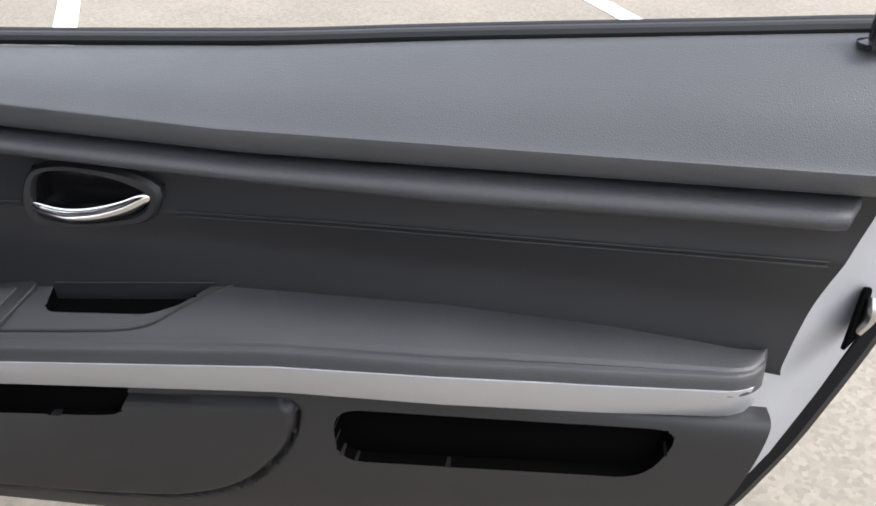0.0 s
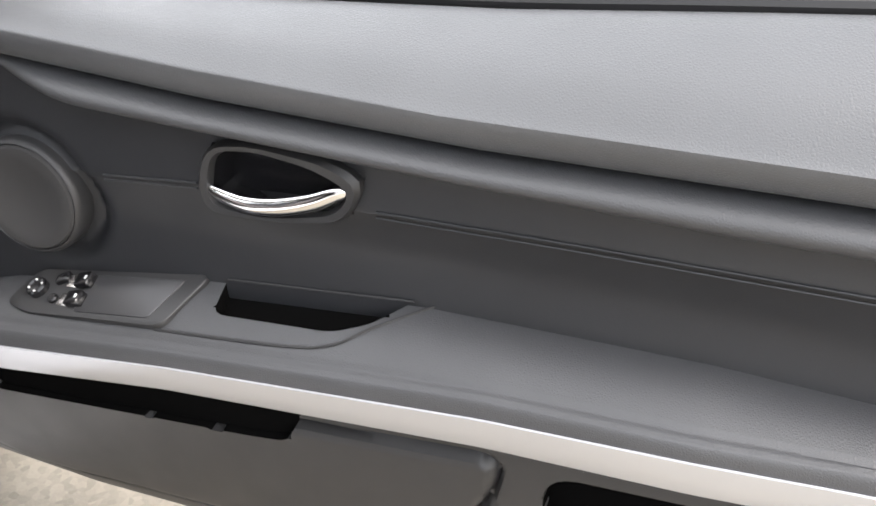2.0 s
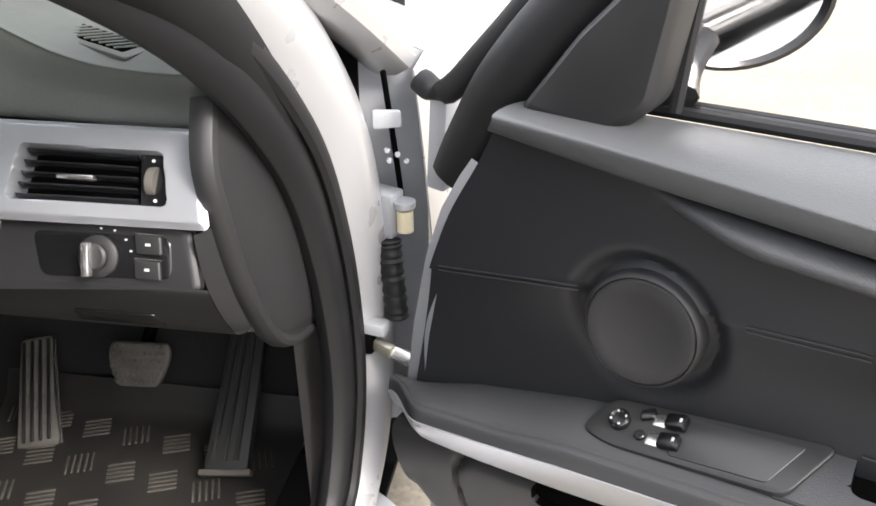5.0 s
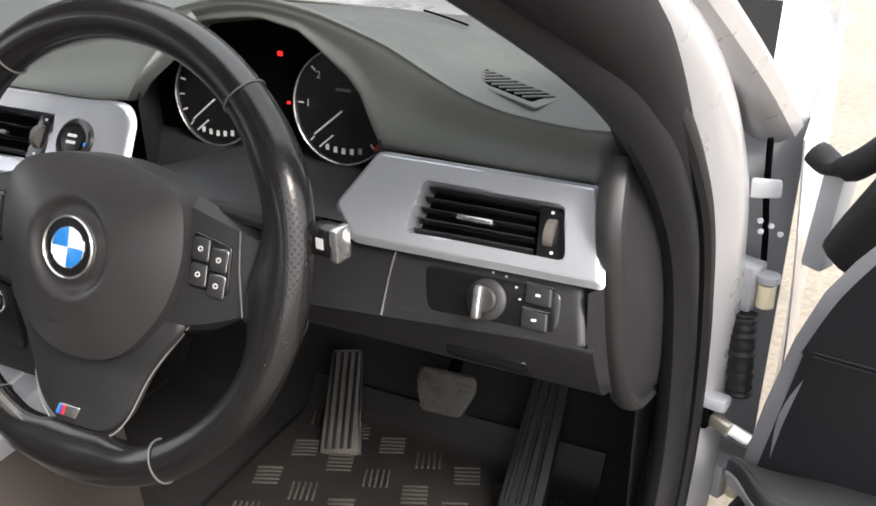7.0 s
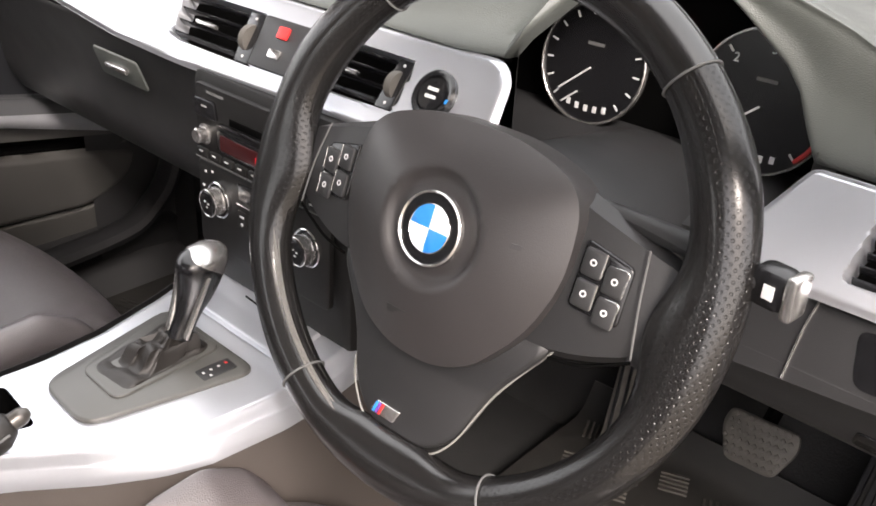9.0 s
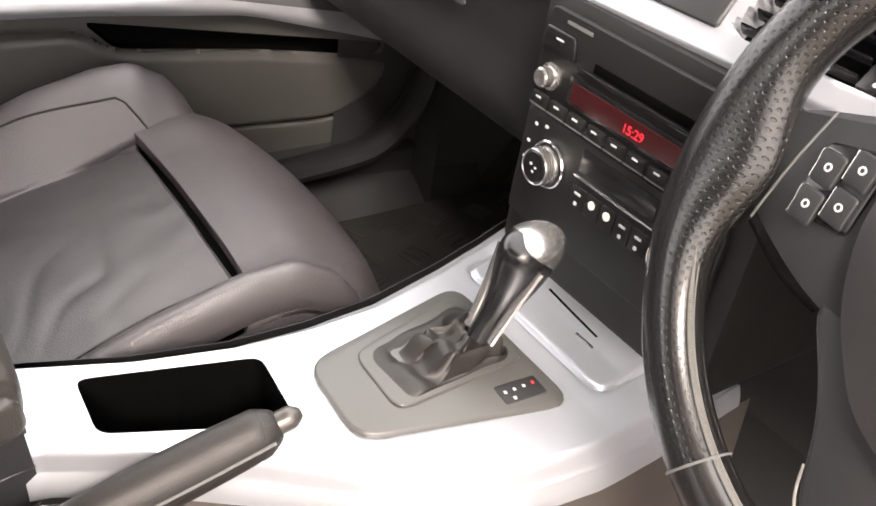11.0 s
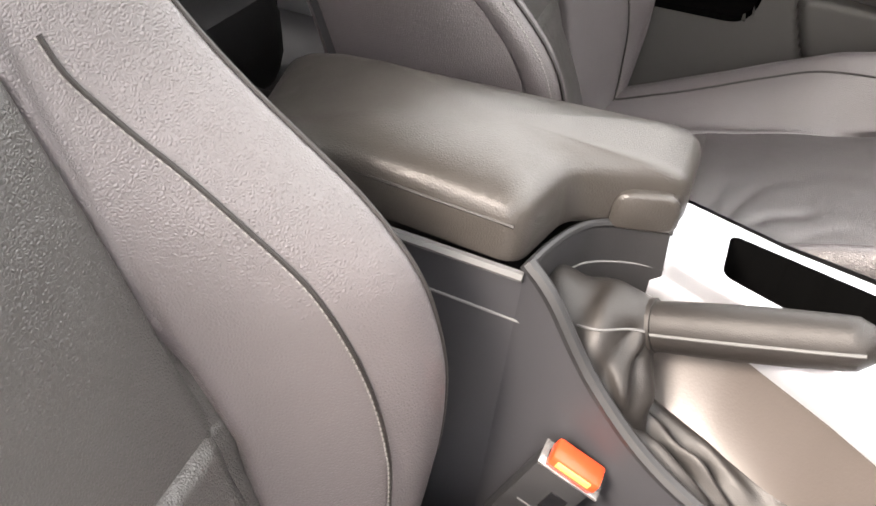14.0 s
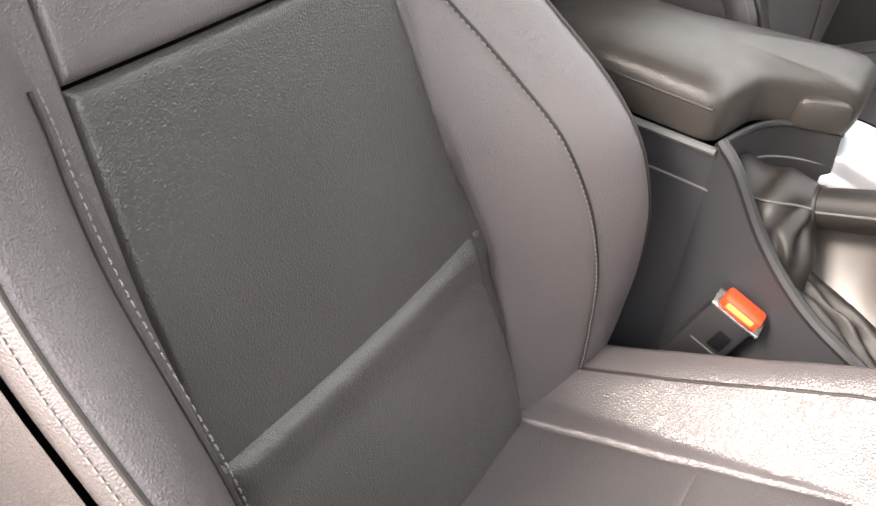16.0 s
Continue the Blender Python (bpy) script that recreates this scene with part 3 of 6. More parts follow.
part("outer_skin", grid(skin, 30, 12, 0.002), PAINT, door, "silver painted outer skin")
part("bottom_edge", grid(lambda a, b: D(0.14 + a * 1.14, BOTTOM(0.14 + a * 1.14) - 0.002 * b, 0.022 - 0.10 * b), 30, 4), RUBBER, door)
m = DOOR_M @ pose(1.392, 0.600, 0.004, 0, 55, 0)
latch = part("latch_plate", plate([(-0.020, -0.034), (0.014, -0.034), (0.022, 0.020), (0.0, 0.030)], 0.004, m, 0.006), DEEP, door)
part("latch_claw", tube([m @ Vector((0.006, -0.022, 0.004)), m @ Vector((0.010, -0.010, 0.010)), m @ Vector((0.008, 0.004, 0.012)), m @ Vector((0.012, 0.016, 0.008))], 0.006, 16, 8), SATIN, latch)
part("lock_pin", turned([(0.014, 0.0), (0.014, 0.004), (0.006, 0.006), (0.005, 0.028), (0.0001, 0.030)], DOOR_M @ pose(1.346, 0.862, 0.012, -90, 0, 0), 16), GLOSSY, door)
for w, r, mat in ((-0.012, 0.006, RUBBER), (-0.028, 0.005, GLOSSY), (-0.040, 0.006, RUBBER)):
    part("belt_seal", tube([D(u, BELT(u) + 0.003 - 0.10 * abs(w + 0.012), w) for u in np.linspace(0.33, 1.47, 12)], r, 36, 8), mat, door)
# mirror triangle and the front frame
SAIL = [(0.240, 0.812), (0.300, 0.893), (0.345, 0.940), (0.392, 0.990), (0.386, 0.93), (0.370, 0.840), (0.352, 0.822), (0.330, 0.808)]
part("mirror_triangle", plate(SAIL, 0.045, DOOR_M @ pose(0, 0, 0.008), 0.010, 0.012), PLASTIC, door, "black mirror triangle")
part("triangle_post", tube([D(0.372, 0.825, 0.0), D(0.378, 0.90, -0.004), D(0.388, 1.0, -0.01)], 0.006, 8, 8), RUBBER, door)
part("front_moulding", tube([D(0.150, 0.715, 0.012), D(0.172, 0.760, 0.016), D(0.215, 0.835, 0.018), D(0.290, 0.925, 0.012), D(0.40, 1.03, 0.0)], 0.030, 26, 12, r2=0.018, side=DOOR_M.to_3x3() @ Vector((1, 0, 0))), RUBBER, door)
part("moulding_lip", tube([D(0.080, 0.800, -0.02), D(0.120, 0.795, -0.01), D(0.170, 0.845, -0.01), D(0.250, 0.935, -0.015), D(0.36, 1.04, -0.02)], 0.014, 26, 10, r2=0.008, side=DOOR_M.to_3x3() @ Vector((1, 0, 0))), RUBBER, door)
part("frame_bracket", box(0.024, 0.12, 0.03, DOOR_M @ pose(0.100, 0.735, -0.035, 0, 0, -4), 0.004), PAINT_DULL, door)
# outside mirror
MM = DOOR_M @ pose(0.366, 0.896, -0.135, 0, 42, 0)
part("mirror_housing", turned([(0.0001, -0.075), (0.05, -0.066), (0.085, -0.03), (0.095, 0.0), (0.093, 0.010), (0.087, 0.012), (0.083, 0.004)], MM @ Matrix.Diagonal((1.0, 0.72, 1, 1)), 40), GLOSSY, door, "gloss black mirror housing")
part("mirror_glass", disc(0.084, 0.004, MM @ Matrix.Diagonal((1.0, 0.72, 1, 1)), 40, 0.001), MIRROR, door, "mirror glass")
part("mirror_arm", tube([D(0.365, 0.835, -0.01), D(0.350, 0.845, -0.05), D(0.345, 0.865, -0.10)], 0.022, 12, 10, r2=0.014), GLOSSY, door)
# check strap and hinges sit between the post and the door
part("check_strap", tube([(0.812, 0.462, 0.480), (0.838, 0.450, 0.474), (0.868, 0.442, 0.467)], 0.009, 10, 8, r2=0.005), SATIN, door, "worn steel check strap")
part("strap_end", box(0.026, 0.012, 0.016, pose(0.834, 0.448, 0.477, 0, 12, -22), 0.003), STEEL, door)
for z, ln in ((0.632, 0.056), (0.365, 0.05)):
    h = part("hinge", box(0.046, 0.03, ln, pose(0.826, 0.506, z, 0, 0, -24), 0.004), PAINT_DULL, door)
    part("hinge_bush", turned([(0.0001, 0), (0.010, 0.001), (0.010, ln * 0.5), (0.0001, ln * 0.5 + 0.001)], pose(0.856, 0.494, z - ln * 0.35), 14), BEIGE, h)
    part("hinge_pin", turned([(0.0001, 0), (0.013, 0.001), (0.013, 0.008), (0.0001, 0.009)], pose(0.856, 0.494, z + ln * 0.2), 14), PAINT_DULL, h)

# ---- car body round the cabin ----
body = thing("coupe", "silver coupe body shell with black door seals", "car")
SEAL = [(0.66, -1.20, 1.16), (0.645, -0.80, 1.235), (0.64, -0.40, 1.215), (0.675, -0.10, 1.095), (0.745, 0.18, 0.935), (0.775, 0.325, 0.785), (0.782, 0.398, 0.63), (0.784, 0.420, 0.46), (0.782, 0.385, 0.335), (0.78, 0.30, 0.278), (0.78, 0.0, 0.262), (0.78, -0.6, 0.262), (0.78, -1.1, 0.30)]
part("door_seal", tube(SEAL, 0.019, 110, 12, r2=0.025), RUBBER, body, "thick black rubber door seal")
part("seal_lip", tube([(x + 0.022, y + 0.018, z + 0.012) for x, y, z in SEAL], 0.008, 110, 8, r2=0.012), RUBBER, body)


def post(a, b):
    p = catmull([(x, y, z) for x, y, z in SEAL[2:10]], a)
    out = Vector((0.062, 0.092 + 0.02 * math.sin(math.pi * a), 0.035 * (1 - a)))
    q = p + Vector((0.006, 0.012, 0.010 * (1 - a))) + out * b
    q.x += 0.018 * math.sin(math.pi * b) - 0.03 * b * b
    return q


part("door_post", grid(post, 60, 10), PAINT, body, "silver painted front door post")


def fender_side(a, b):
    y = 0.515 + a * 1.5
    z = 0.10 + b * (0.80 - 0.10 + 0.03 * math.sin(a * 2))
    return (0.868 + 0.02 * math.sin(math.pi * b) - 0.05 * a * a, y, z)


part("front_wing", grid(fender_side, 16, 12, 0.002), PAINT, body)


def bonnet(a, b):
    x = -0.80 + 1.66 * a
    y = 0.62 + 1.25 * b
    return (x, y + 0.02, 0.875 - 0.10 * b * b - 0.09 * abs(2 * a - 1) ** 4 + 0.02 * math.exp(-((abs(2 * a - 1) - 0.75) / 0.1) ** 2) * b)


part("bonnet", grid(bonnet, 40, 14, 0.002), PAINT, body, "silver painted bonnet")
part("bonnet_gap", tube([(0.700, 0.66, 0.868), (0.690, 1.0, 0.862), (0.66, 1.5, 0.83)], 0.0035, 12, 6), DEEP, body)
part("wing_flange", grid(lambda a, b: (0.795 + 0.07 * b, 0.520 + 0.03 * a + 0.05 * b, 0.30 + 0.50 * a), 20, 6), PAINT_DULL, body, "pale inner flange behind the door post")
part("flange_seam", tube([(0.835, 0.505, 0.80), (0.838, 0.520, 0.735), (0.845, 0.515, 0.68), (0.848, 0.53, 0.60)], 0.0035, 20, 6), DEEP, body)
clip = part("flange_clip", plate([(-0.016, -0.011), (-0.016, 0.011), (0.016, 0.009), (0.016, -0.010)], 0.005, frame_at((0.838, 0.500, 0.748), (0.95, 0.3, 0), (0, 0.2, 1)), 0.004), PAINT_DULL, body)
for dx, dz in ((0.0, 0), (0.012, -0.004), (0.022, -0.012), (0.002, -0.012)):
    part("flange_bolt", disc(0.0035, 0.003, frame_at((0.838 + dx, 0.495, 0.712 + dz), (0.95, 0.3, 0), (0, 0.2, 1)), 8), PAINT_DULL, body)
part("cable_boot", tube([(0.838, 0.486, 0.604), (0.842, 0.478, 0.562), (0.846, 0.474, 0.505)], 0.014, 24, 12, r2=0.012, taper=lambda t: 1 + 0.10 * math.sin(60 * t)), RUBBER, body, "ribbed rubber cable boot")
part("strap_bracket", box(0.064, 0.022, 0.016, pose(0.808, 0.458, 0.502, 0, 0, -12), 0.004), PAINT_DULL, body)
part("strap_socket", box(0.040, 0.018, 0.028, pose(0.802, 0.456, 0.480, 0, 0, -12), 0.004), DEEP, body)
for z in (0.39, 0.30):
    part("post_wire", tube([(0.830, 0.50, z), (0.838, 0.506, z - 0.03), (0.845, 0.508, z - 0.055)], 0.003, 8, 6), DEEP, body)


def pillar(a, b):
    p = catmull([(0.762, 0.345, 0.80), (0.757, 0.275, 0.885), (0.748, 0.18, 0.968), (0.725, 0.0, 1.065), (0.665, -0.33, 1.215), (0.62, -0.60, 1.28)], a)
    ang = 2 * math.pi * b
    return p + Vector((0.034 * math.cos(ang), 0.018 * math.sin(ang), 0.034 * math.sin(ang)))


part("pillar_trim", grid(pillar, 30, 14, closed_b=True), PILLAR, body, "black windscreen pillar trim")
part("outer_pillar", tube([(0.83, 0.56, 0.80), (0.80, 0.40, 0.905), (0.745, 0.14, 1.06), (0.70, -0.12, 1.19), (0.67, -0.45, 1.30), (0.66, -0.9, 1.31)], 0.032, 30, 10, r2=0.022), PAINT, body, "silver painted windscreen pillar")
part("screen_moulding", tube([(0.800, 0.545, 0.835), (0.775, 0.42, 0.915), (0.725, 0.18, 1.065), (0.685, -0.08, 1.195), (0.65, -0.4, 1.31)], 0.018, 30, 8, r2=0.012), RUBBER, body)


def screen(a, b):
    x = (a - 0.5) * 2
    y = 0.92 - 1.24 * b - 0.34 * x * x * (1 - 0.4 * b)
    return (x * (0.74 - 0.14 * b), y, 0.88 + 0.44 * b)


ws = part("windscreen", grid(screen, 20, 10), GLASS, body, "clear windscreen")
ws.visible_shadow = False
part("roof", grid(lambda a, b: ((a - 0.5) * 1.28, -0.33 - 1.35 * b, 1.335 + 0.035 * math.cos((a - 0.5) * 2.6) - 0.05 * b * b), 16, 12, 0.002), PAINT, body)
part("headlining", grid(lambda a, b: ((a - 0.5) * 1.24, -0.31 - 1.37 * b, 1.312 + 0.03 * math.cos((a - 0.5) * 2.6) - 0.05 * b * b), 16, 12), HEADLINER, body)
part("sill", grid(lambda a, b: (0.74 + 0.15 * b, 0.45 - 1.75 * a, 0.262 - 0.14 * b ** 3), 20, 8), PAINT, body)
part("sill_inner", grid(lambda a, b: (0.76 - 0.03 * b, 0.48 - 1.75 * a, 0.27 - 0.11 * b), 16, 4), PLASTIC, body)
part("kick_panel", grid(lambda a, b: (0.755 - 0.04 * math.sin(a * 2.2), 0.36 + 0.45 * a, 0.15 + 0.42 * b), 12, 10), PLASTIC, body, "dark grey kick panel")
part("left_kick_panel", grid(lambda a, b: (-0.745 + 0.03 * a, 0.30 + 0.5 * a, 0.15 + 0.6 * b), 6, 6), PLASTIC, body)
part("left_sill", grid(lambda a, b: (-0.86 + 0.18 * b, -1.45 + 2.05 * a, 0.262 - 0.11 * b * b), 8, 6), PLASTIC, body)
part("firewall", grid(lambda a, b: (-0.8 + 1.6 * a, 0.70 + 0.10 * b, 0.14 + 0.75 * b), 8, 8), CARPET, body)
part("toe_board", grid(lambda a, b: (-0.8 + 1.6 * a, 0.60 + 0.14 * b, 0.150 + 0.165 * b), 8, 4), CARPET, body)
part("floor_pan", grid(lambda a, b: (-0.8 + 1.6 * a, -1.5 + 2.14 * b, 0.155), 8, 8, 0.01), CARPET, body, "black carpeted car floor")
part("rear_bulkhead", grid(lambda a, b: (-0.75 + 1.5 * a, -1.42 - 0.2 * b, 0.15 + 0.72 * b), 6, 6, 0.01), CARPET, body)
part("parcel_shelf", grid(lambda a, b: (-0.70 + 1.4 * a, -1.60 - 0.45 * b, 0.88), 6, 4, 0.01), CARPET, body)
rw = part("rear_window", grid(lambda a, b: ((a - 0.5) * (1.3 - 0.2 * b), -2.02 + 0.42 * b, 0.90 + 0.42 * b), 8, 6), GLASS, body)
rw.visible_shadow = False
for s in (-1, 1):
    part("rear_side_trim", grid(lambda a, b: (s * (0.74 - 0.05 * b), -1.02 - 0.9 * a, 0.2 + 0.66 * b), 8, 8, 0.01), PLASTIC, body)
    part("rear_quarter", grid(lambda a, b: (s * (0.86 - 0.02 * b), -1.0 - 1.3 * a, 0.15 + 0.70 * b), 8, 8, 0.004), PAINT, body)
    # solid panel added instead of rear side glass, to block sky light
    part("quarter_light_block", grid(lambda a, b: (s * (0.70 - 0.10 * b), -0.98 - 0.95 * a, 0.84 + 0.46 * b), 8, 6, 0.01), PLASTIC, body)
    part("rear_pillar", tube([(s * 0.66, -1.45, 1.28), (s * 0.72, -1.75, 1.08), (s * 0.76, -1.95, 0.88)], 0.06, 10, 8), PLASTIC, body)

# rear bench, mostly hidden
bench = thing("rear_bench", "dark leather rear seat bench of the car", "rear seat")
part("bench_cushion", box(1.18, 0.46, 0.16, pose(0, -1.14, 0.33, 6, 0, 0), 0.05), PLASTIC, bench)
part("bench_back", box(1.18, 0.14, 0.56, pose(0, -1.42, 0.62, -20, 0, 0), 0.05), PLASTIC, bench)

# passenger door, closed
pd = thing("passenger_door", "closed passenger door with dark trim and silver strip", "car door")
PX = -0.74
P_SIL_T = table([(-0.9, 0.60), (-0.25, 0.578), (0.076, 0.558), (0.43, 0.495)])
P_SIL_B = table([(-0.9, 0.57), (-0.25, 0.552), (-0.072, 0.545), (0.14, 0.528), (0.44, 0.448)])
P_LID = [(p.x, p.y) for p in rounded([(-0.243, 0.521), (-0.085, 0.516), (-0.042, 0.484), (0.163, 0.462), (0.40, 0.425), (0.375, 0.365), (0.30, 0.328), (-0.12, 0.352), (-0.205, 0.42)], 0.03, 4)]
P_FING = [(p.x, p.y) for p in rounded([(-0.08, 0.530), (0.38, 0.455), (0.36, 0.432), (0.16, 0.465), (-0.04, 0.488)], 0.012, 3)]
P_POCK = [(p.x, p.y) for p in rounded([(-0.275, 0.520), (-0.29, 0.458), (-0.58, 0.452), (-0.60, 0.53)], 0.03, 4)]


def pd_low(a, b):
    y = -0.95 + 1.42 * a
    t = P_SIL_B(y)
    z = t + (0.24 - t) * b
    y, z = snap(y, z, 0.0026, P_POCK, P_FING)
    e = inside(P_LID, y, z)
    dx = -0.010 * math.exp(-(e / 0.0035) ** 2) + 0.006 * smooth(0, 0.012, e)
    dx -= 0.06 * smooth(0.0, 0.003, inside(P_POCK, y, z) - 0.0003) + 0.035 * smooth(0.0, 0.003, inside(P_FING, y, z) - 0.0003)
    return (PX - 0.03 * b * b + dx, y, z)


# pocket and grip hollows get black faces: their shade is painted in
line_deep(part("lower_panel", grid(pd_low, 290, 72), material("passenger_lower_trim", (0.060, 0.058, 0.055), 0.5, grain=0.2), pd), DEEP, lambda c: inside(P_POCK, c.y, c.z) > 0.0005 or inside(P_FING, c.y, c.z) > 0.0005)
# black sheets added in the hollows in place of shade
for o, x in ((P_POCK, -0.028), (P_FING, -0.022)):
    part("recess_shade", plate(o, 0.002, frame_at((PX + x, 0, 0), (0, 1, 0), (0, 0, 1)), 0), DEEP, pd)
part("silver_strip", grid(lambda a, b: (PX + 0.022 + 0.006 * math.sin(math.pi * b), -0.95 + 1.39 * a, P_SIL_T(-0.95 + 1.39 * a) * (1 - b) + P_SIL_B(-0.95 + 1.39 * a) * b), 40, 6), SILVER, pd, "satin silver trim strip")
part("armrest", grid(lambda a, b: (PX + 0.022 - 0.06 * b, -0.95 + 1.36 * a, P_SIL_T(-0.95 + 1.36 * a) + 0.012 * math.sin(math.pi * min(1, b * 1.3)) + 0.02 * b), 40, 6), DOOR_SOFT, pd)
part("middle_panel", grid(lambda a, b: (PX - 0.035 + 0.01 * b, -0.95 + 1.42 * a, P_SIL_T(-0.95 + 1.42 * a) + 0.02 + 0.18 * b), 30, 8), DOOR_DARK, pd)
part("upper_trim", grid(lambda a, b: (PX + 0.01 - 0.075 * smooth(0, 1, b), -0.95 + 1.42 * a, 0.74 + 0.11 * b), 30, 8), DOOR_SOFT, pd)
part("door_end", grid(lambda a, b: (PX - 0.04 + 0.10 * b, 0.45 + 0.02 * b, 0.16 + 0.62 * a), 10, 4), PLASTIC, pd)
part("outer_skin", grid(lambda a, b: (-0.86 + 0.02 * b, -1.0 + 1.5 * a, 0.15 + 0.72 * b), 8, 6, 0.003), PAINT, pd)
part("side_seal", tube([(-0.72, 0.48, 0.80), (-0.715, 0.47, 0.50), (-0.70, 0.40, 0.33), (-0.70, 0.20, 0.275), (-0.70, -0.6, 0.27)], 0.028, 40, 10, r2=0.02), RUBBER, pd)
part("door_sill", grid(lambda a, b: (-0.71 - 0.06 * b, -0.9 + 1.35 * a, 0.27 + 0.01 * b), 12, 4), PLASTIC, pd)
sg = part("side_window", grid(lambda a, b: (-0.79 + 0.17 * b, -0.95 + (1.30 - 0.75 * b) * a, 0.86 + 0.37 * b), 10, 8), GLASS, pd)
sg.visible_shadow = False

# ---- dashboard ----
dash = thing("dashboard", "dark car dashboard with silver trim and round vents", "dashboard")
# top pad: crest line and profile vary along x
CREST_Y = table([(-0.75, 0.30), (-0.3, 0.25), (0.10, 0.235), (0.22, 0.27), (0.30, 0.295), (0.42, 0.30), (0.50, 0.30), (0.60, 0.295), (0.70, 0.285), (0.76, 0.30)])
CREST_Z = table([(-0.75, 0.868), (-0.3, 0.878), (0.10, 0.882), (0.20, 0.905), (0.28, 0.938), (0.34, 0.945), (0.40, 0.938), (0.45, 0.924), (0.50, 0.906), (0.55, 0.882), (0.60, 0.864), (0.65, 0.859), (0.76, 0.857)])
LIP_Y = table([(-0.75, 0.25), (-0.3, 0.205), (0.20, 0.205), (0.262, 0.215), (0.27, 0.30), (0.47, 0.30), (0.49, 0.288), (0.72, 0.288), (0.76, 0.32)])
LIP_Z = table([(-0.75, 0.845), (-0.3, 0.850), (0.20, 0.850), (0.255, 0.853), (0.275, 0.915), (0.35, 0.925), (0.40, 0.915), (0.46, 0.87), (0.492, 0.814), (0.76, 0.804)])


def even(tab, x):
    """A table's value with its corners eased."""
    return sum(tab(x + d) for d in (-0.024, -0.012, 0, 0.012, 0.024)) / 5


def dash_top(a, b):
    x = -0.755 + 1.51 * a
    cy, cz = CREST_Y(x), even(CREST_Z, x)
    ly, lz = LIP_Y(x), LIP_Z(x)
    far = cy + 0.60 - 0.30 * (x / 0.75) ** 2
    rear = max(0.868, cz * 0.55 + 0.45 * 0.868)
    pts = [(x, ly + 0.02, lz - 0.006), (x, ly, lz), (x, ly * 0.5 + cy * 0.5 + 0.004, lz * 0.5 + cz * 0.5 - 0.004), (x, cy + 0.004, cz - 0.006), (x, cy + 0.014, cz), (x, cy + 0.10, rear + 0.002), (x, (cy + far) / 2 + 0.08, 0.872), (x, far, 0.862)]
    return catmull(pts, b)


part("top_pad", grid(dash_top, 110, 63), DASH, dash, "soft dark dashboard top")
part("screen_cowl", tube([(x, CREST_Y(x) + 0.60 - 0.30 * (x / 0.75) ** 2, 0.868) for x in np.linspace(-0.74, 0.74, 13)], 0.022, 40, 8), DEEP, dash)
RT = frame_at((0.61, 0.252, 0.770), (1, 0, 0), (0, 0.648, 0.762))


def RP(x, z):
    """A point of the driver's vent panel, in its own plane."""
    return ((x - 0.61), (z - 0.770) / 0.762)


def holed(outer, holes, depth, m, mat, name, parent, label="", r=0.008, nx=90, ny=44, deep=0.03):
    """A trim panel with recesses, a fine sheet over its outline."""
    o = [(p.x, p.y) for p in rounded(outer, r, 4)]
    hs = [[(p.x, p.y) for p in rounded(h, 0.006, 3)] for h in holes]
    ys = [p[1] for p in o]
    lo, hi = min(ys), max(ys)

    def span(y):
        xs = []
        for i in range(len(o)):
            (ax, ay), (bx, by) = o[i - 1], o[i]
            if (ay - y) * (by - y) <= 0 and abs(ay - by) > 1e-9:
                xs.append(ax + (y - ay) / (by - ay) * (bx - ax))
        return (min(xs), max(xs)) if xs else (0, 0)

    def f(a, b):
        y = lo + (hi - lo) * (0.001 + 0.998 * b)
        x0, x1 = span(y)
        x = x0 + (x1 - x0) * a
        e = inside(o, x, y)
        z = depth - 0.006 * (1 - smooth(0, 0.006, e))
        for h in hs:
            z -= deep * smooth(0.0, 0.003, inside(h, x, y))
        return m @ Vector((x, y, z))
    return part(name, grid(f, nx, ny), mat, parent, label)


VENT_R = [RP(0.558, 0.789), RP(0.696, 0.787), RP(0.708, 0.750), RP(0.553, 0.749)]
trim_r = holed([RP(0.500, 0.807), RP(0.470, 0.760), RP(0.500, 0.735), RP(0.748, 0.736), RP(0.722, 0.806)], [VENT_R], 0.014, RT, SILVER, "vent_trim", dash, "satin silver vent surround", nx=150, ny=60)


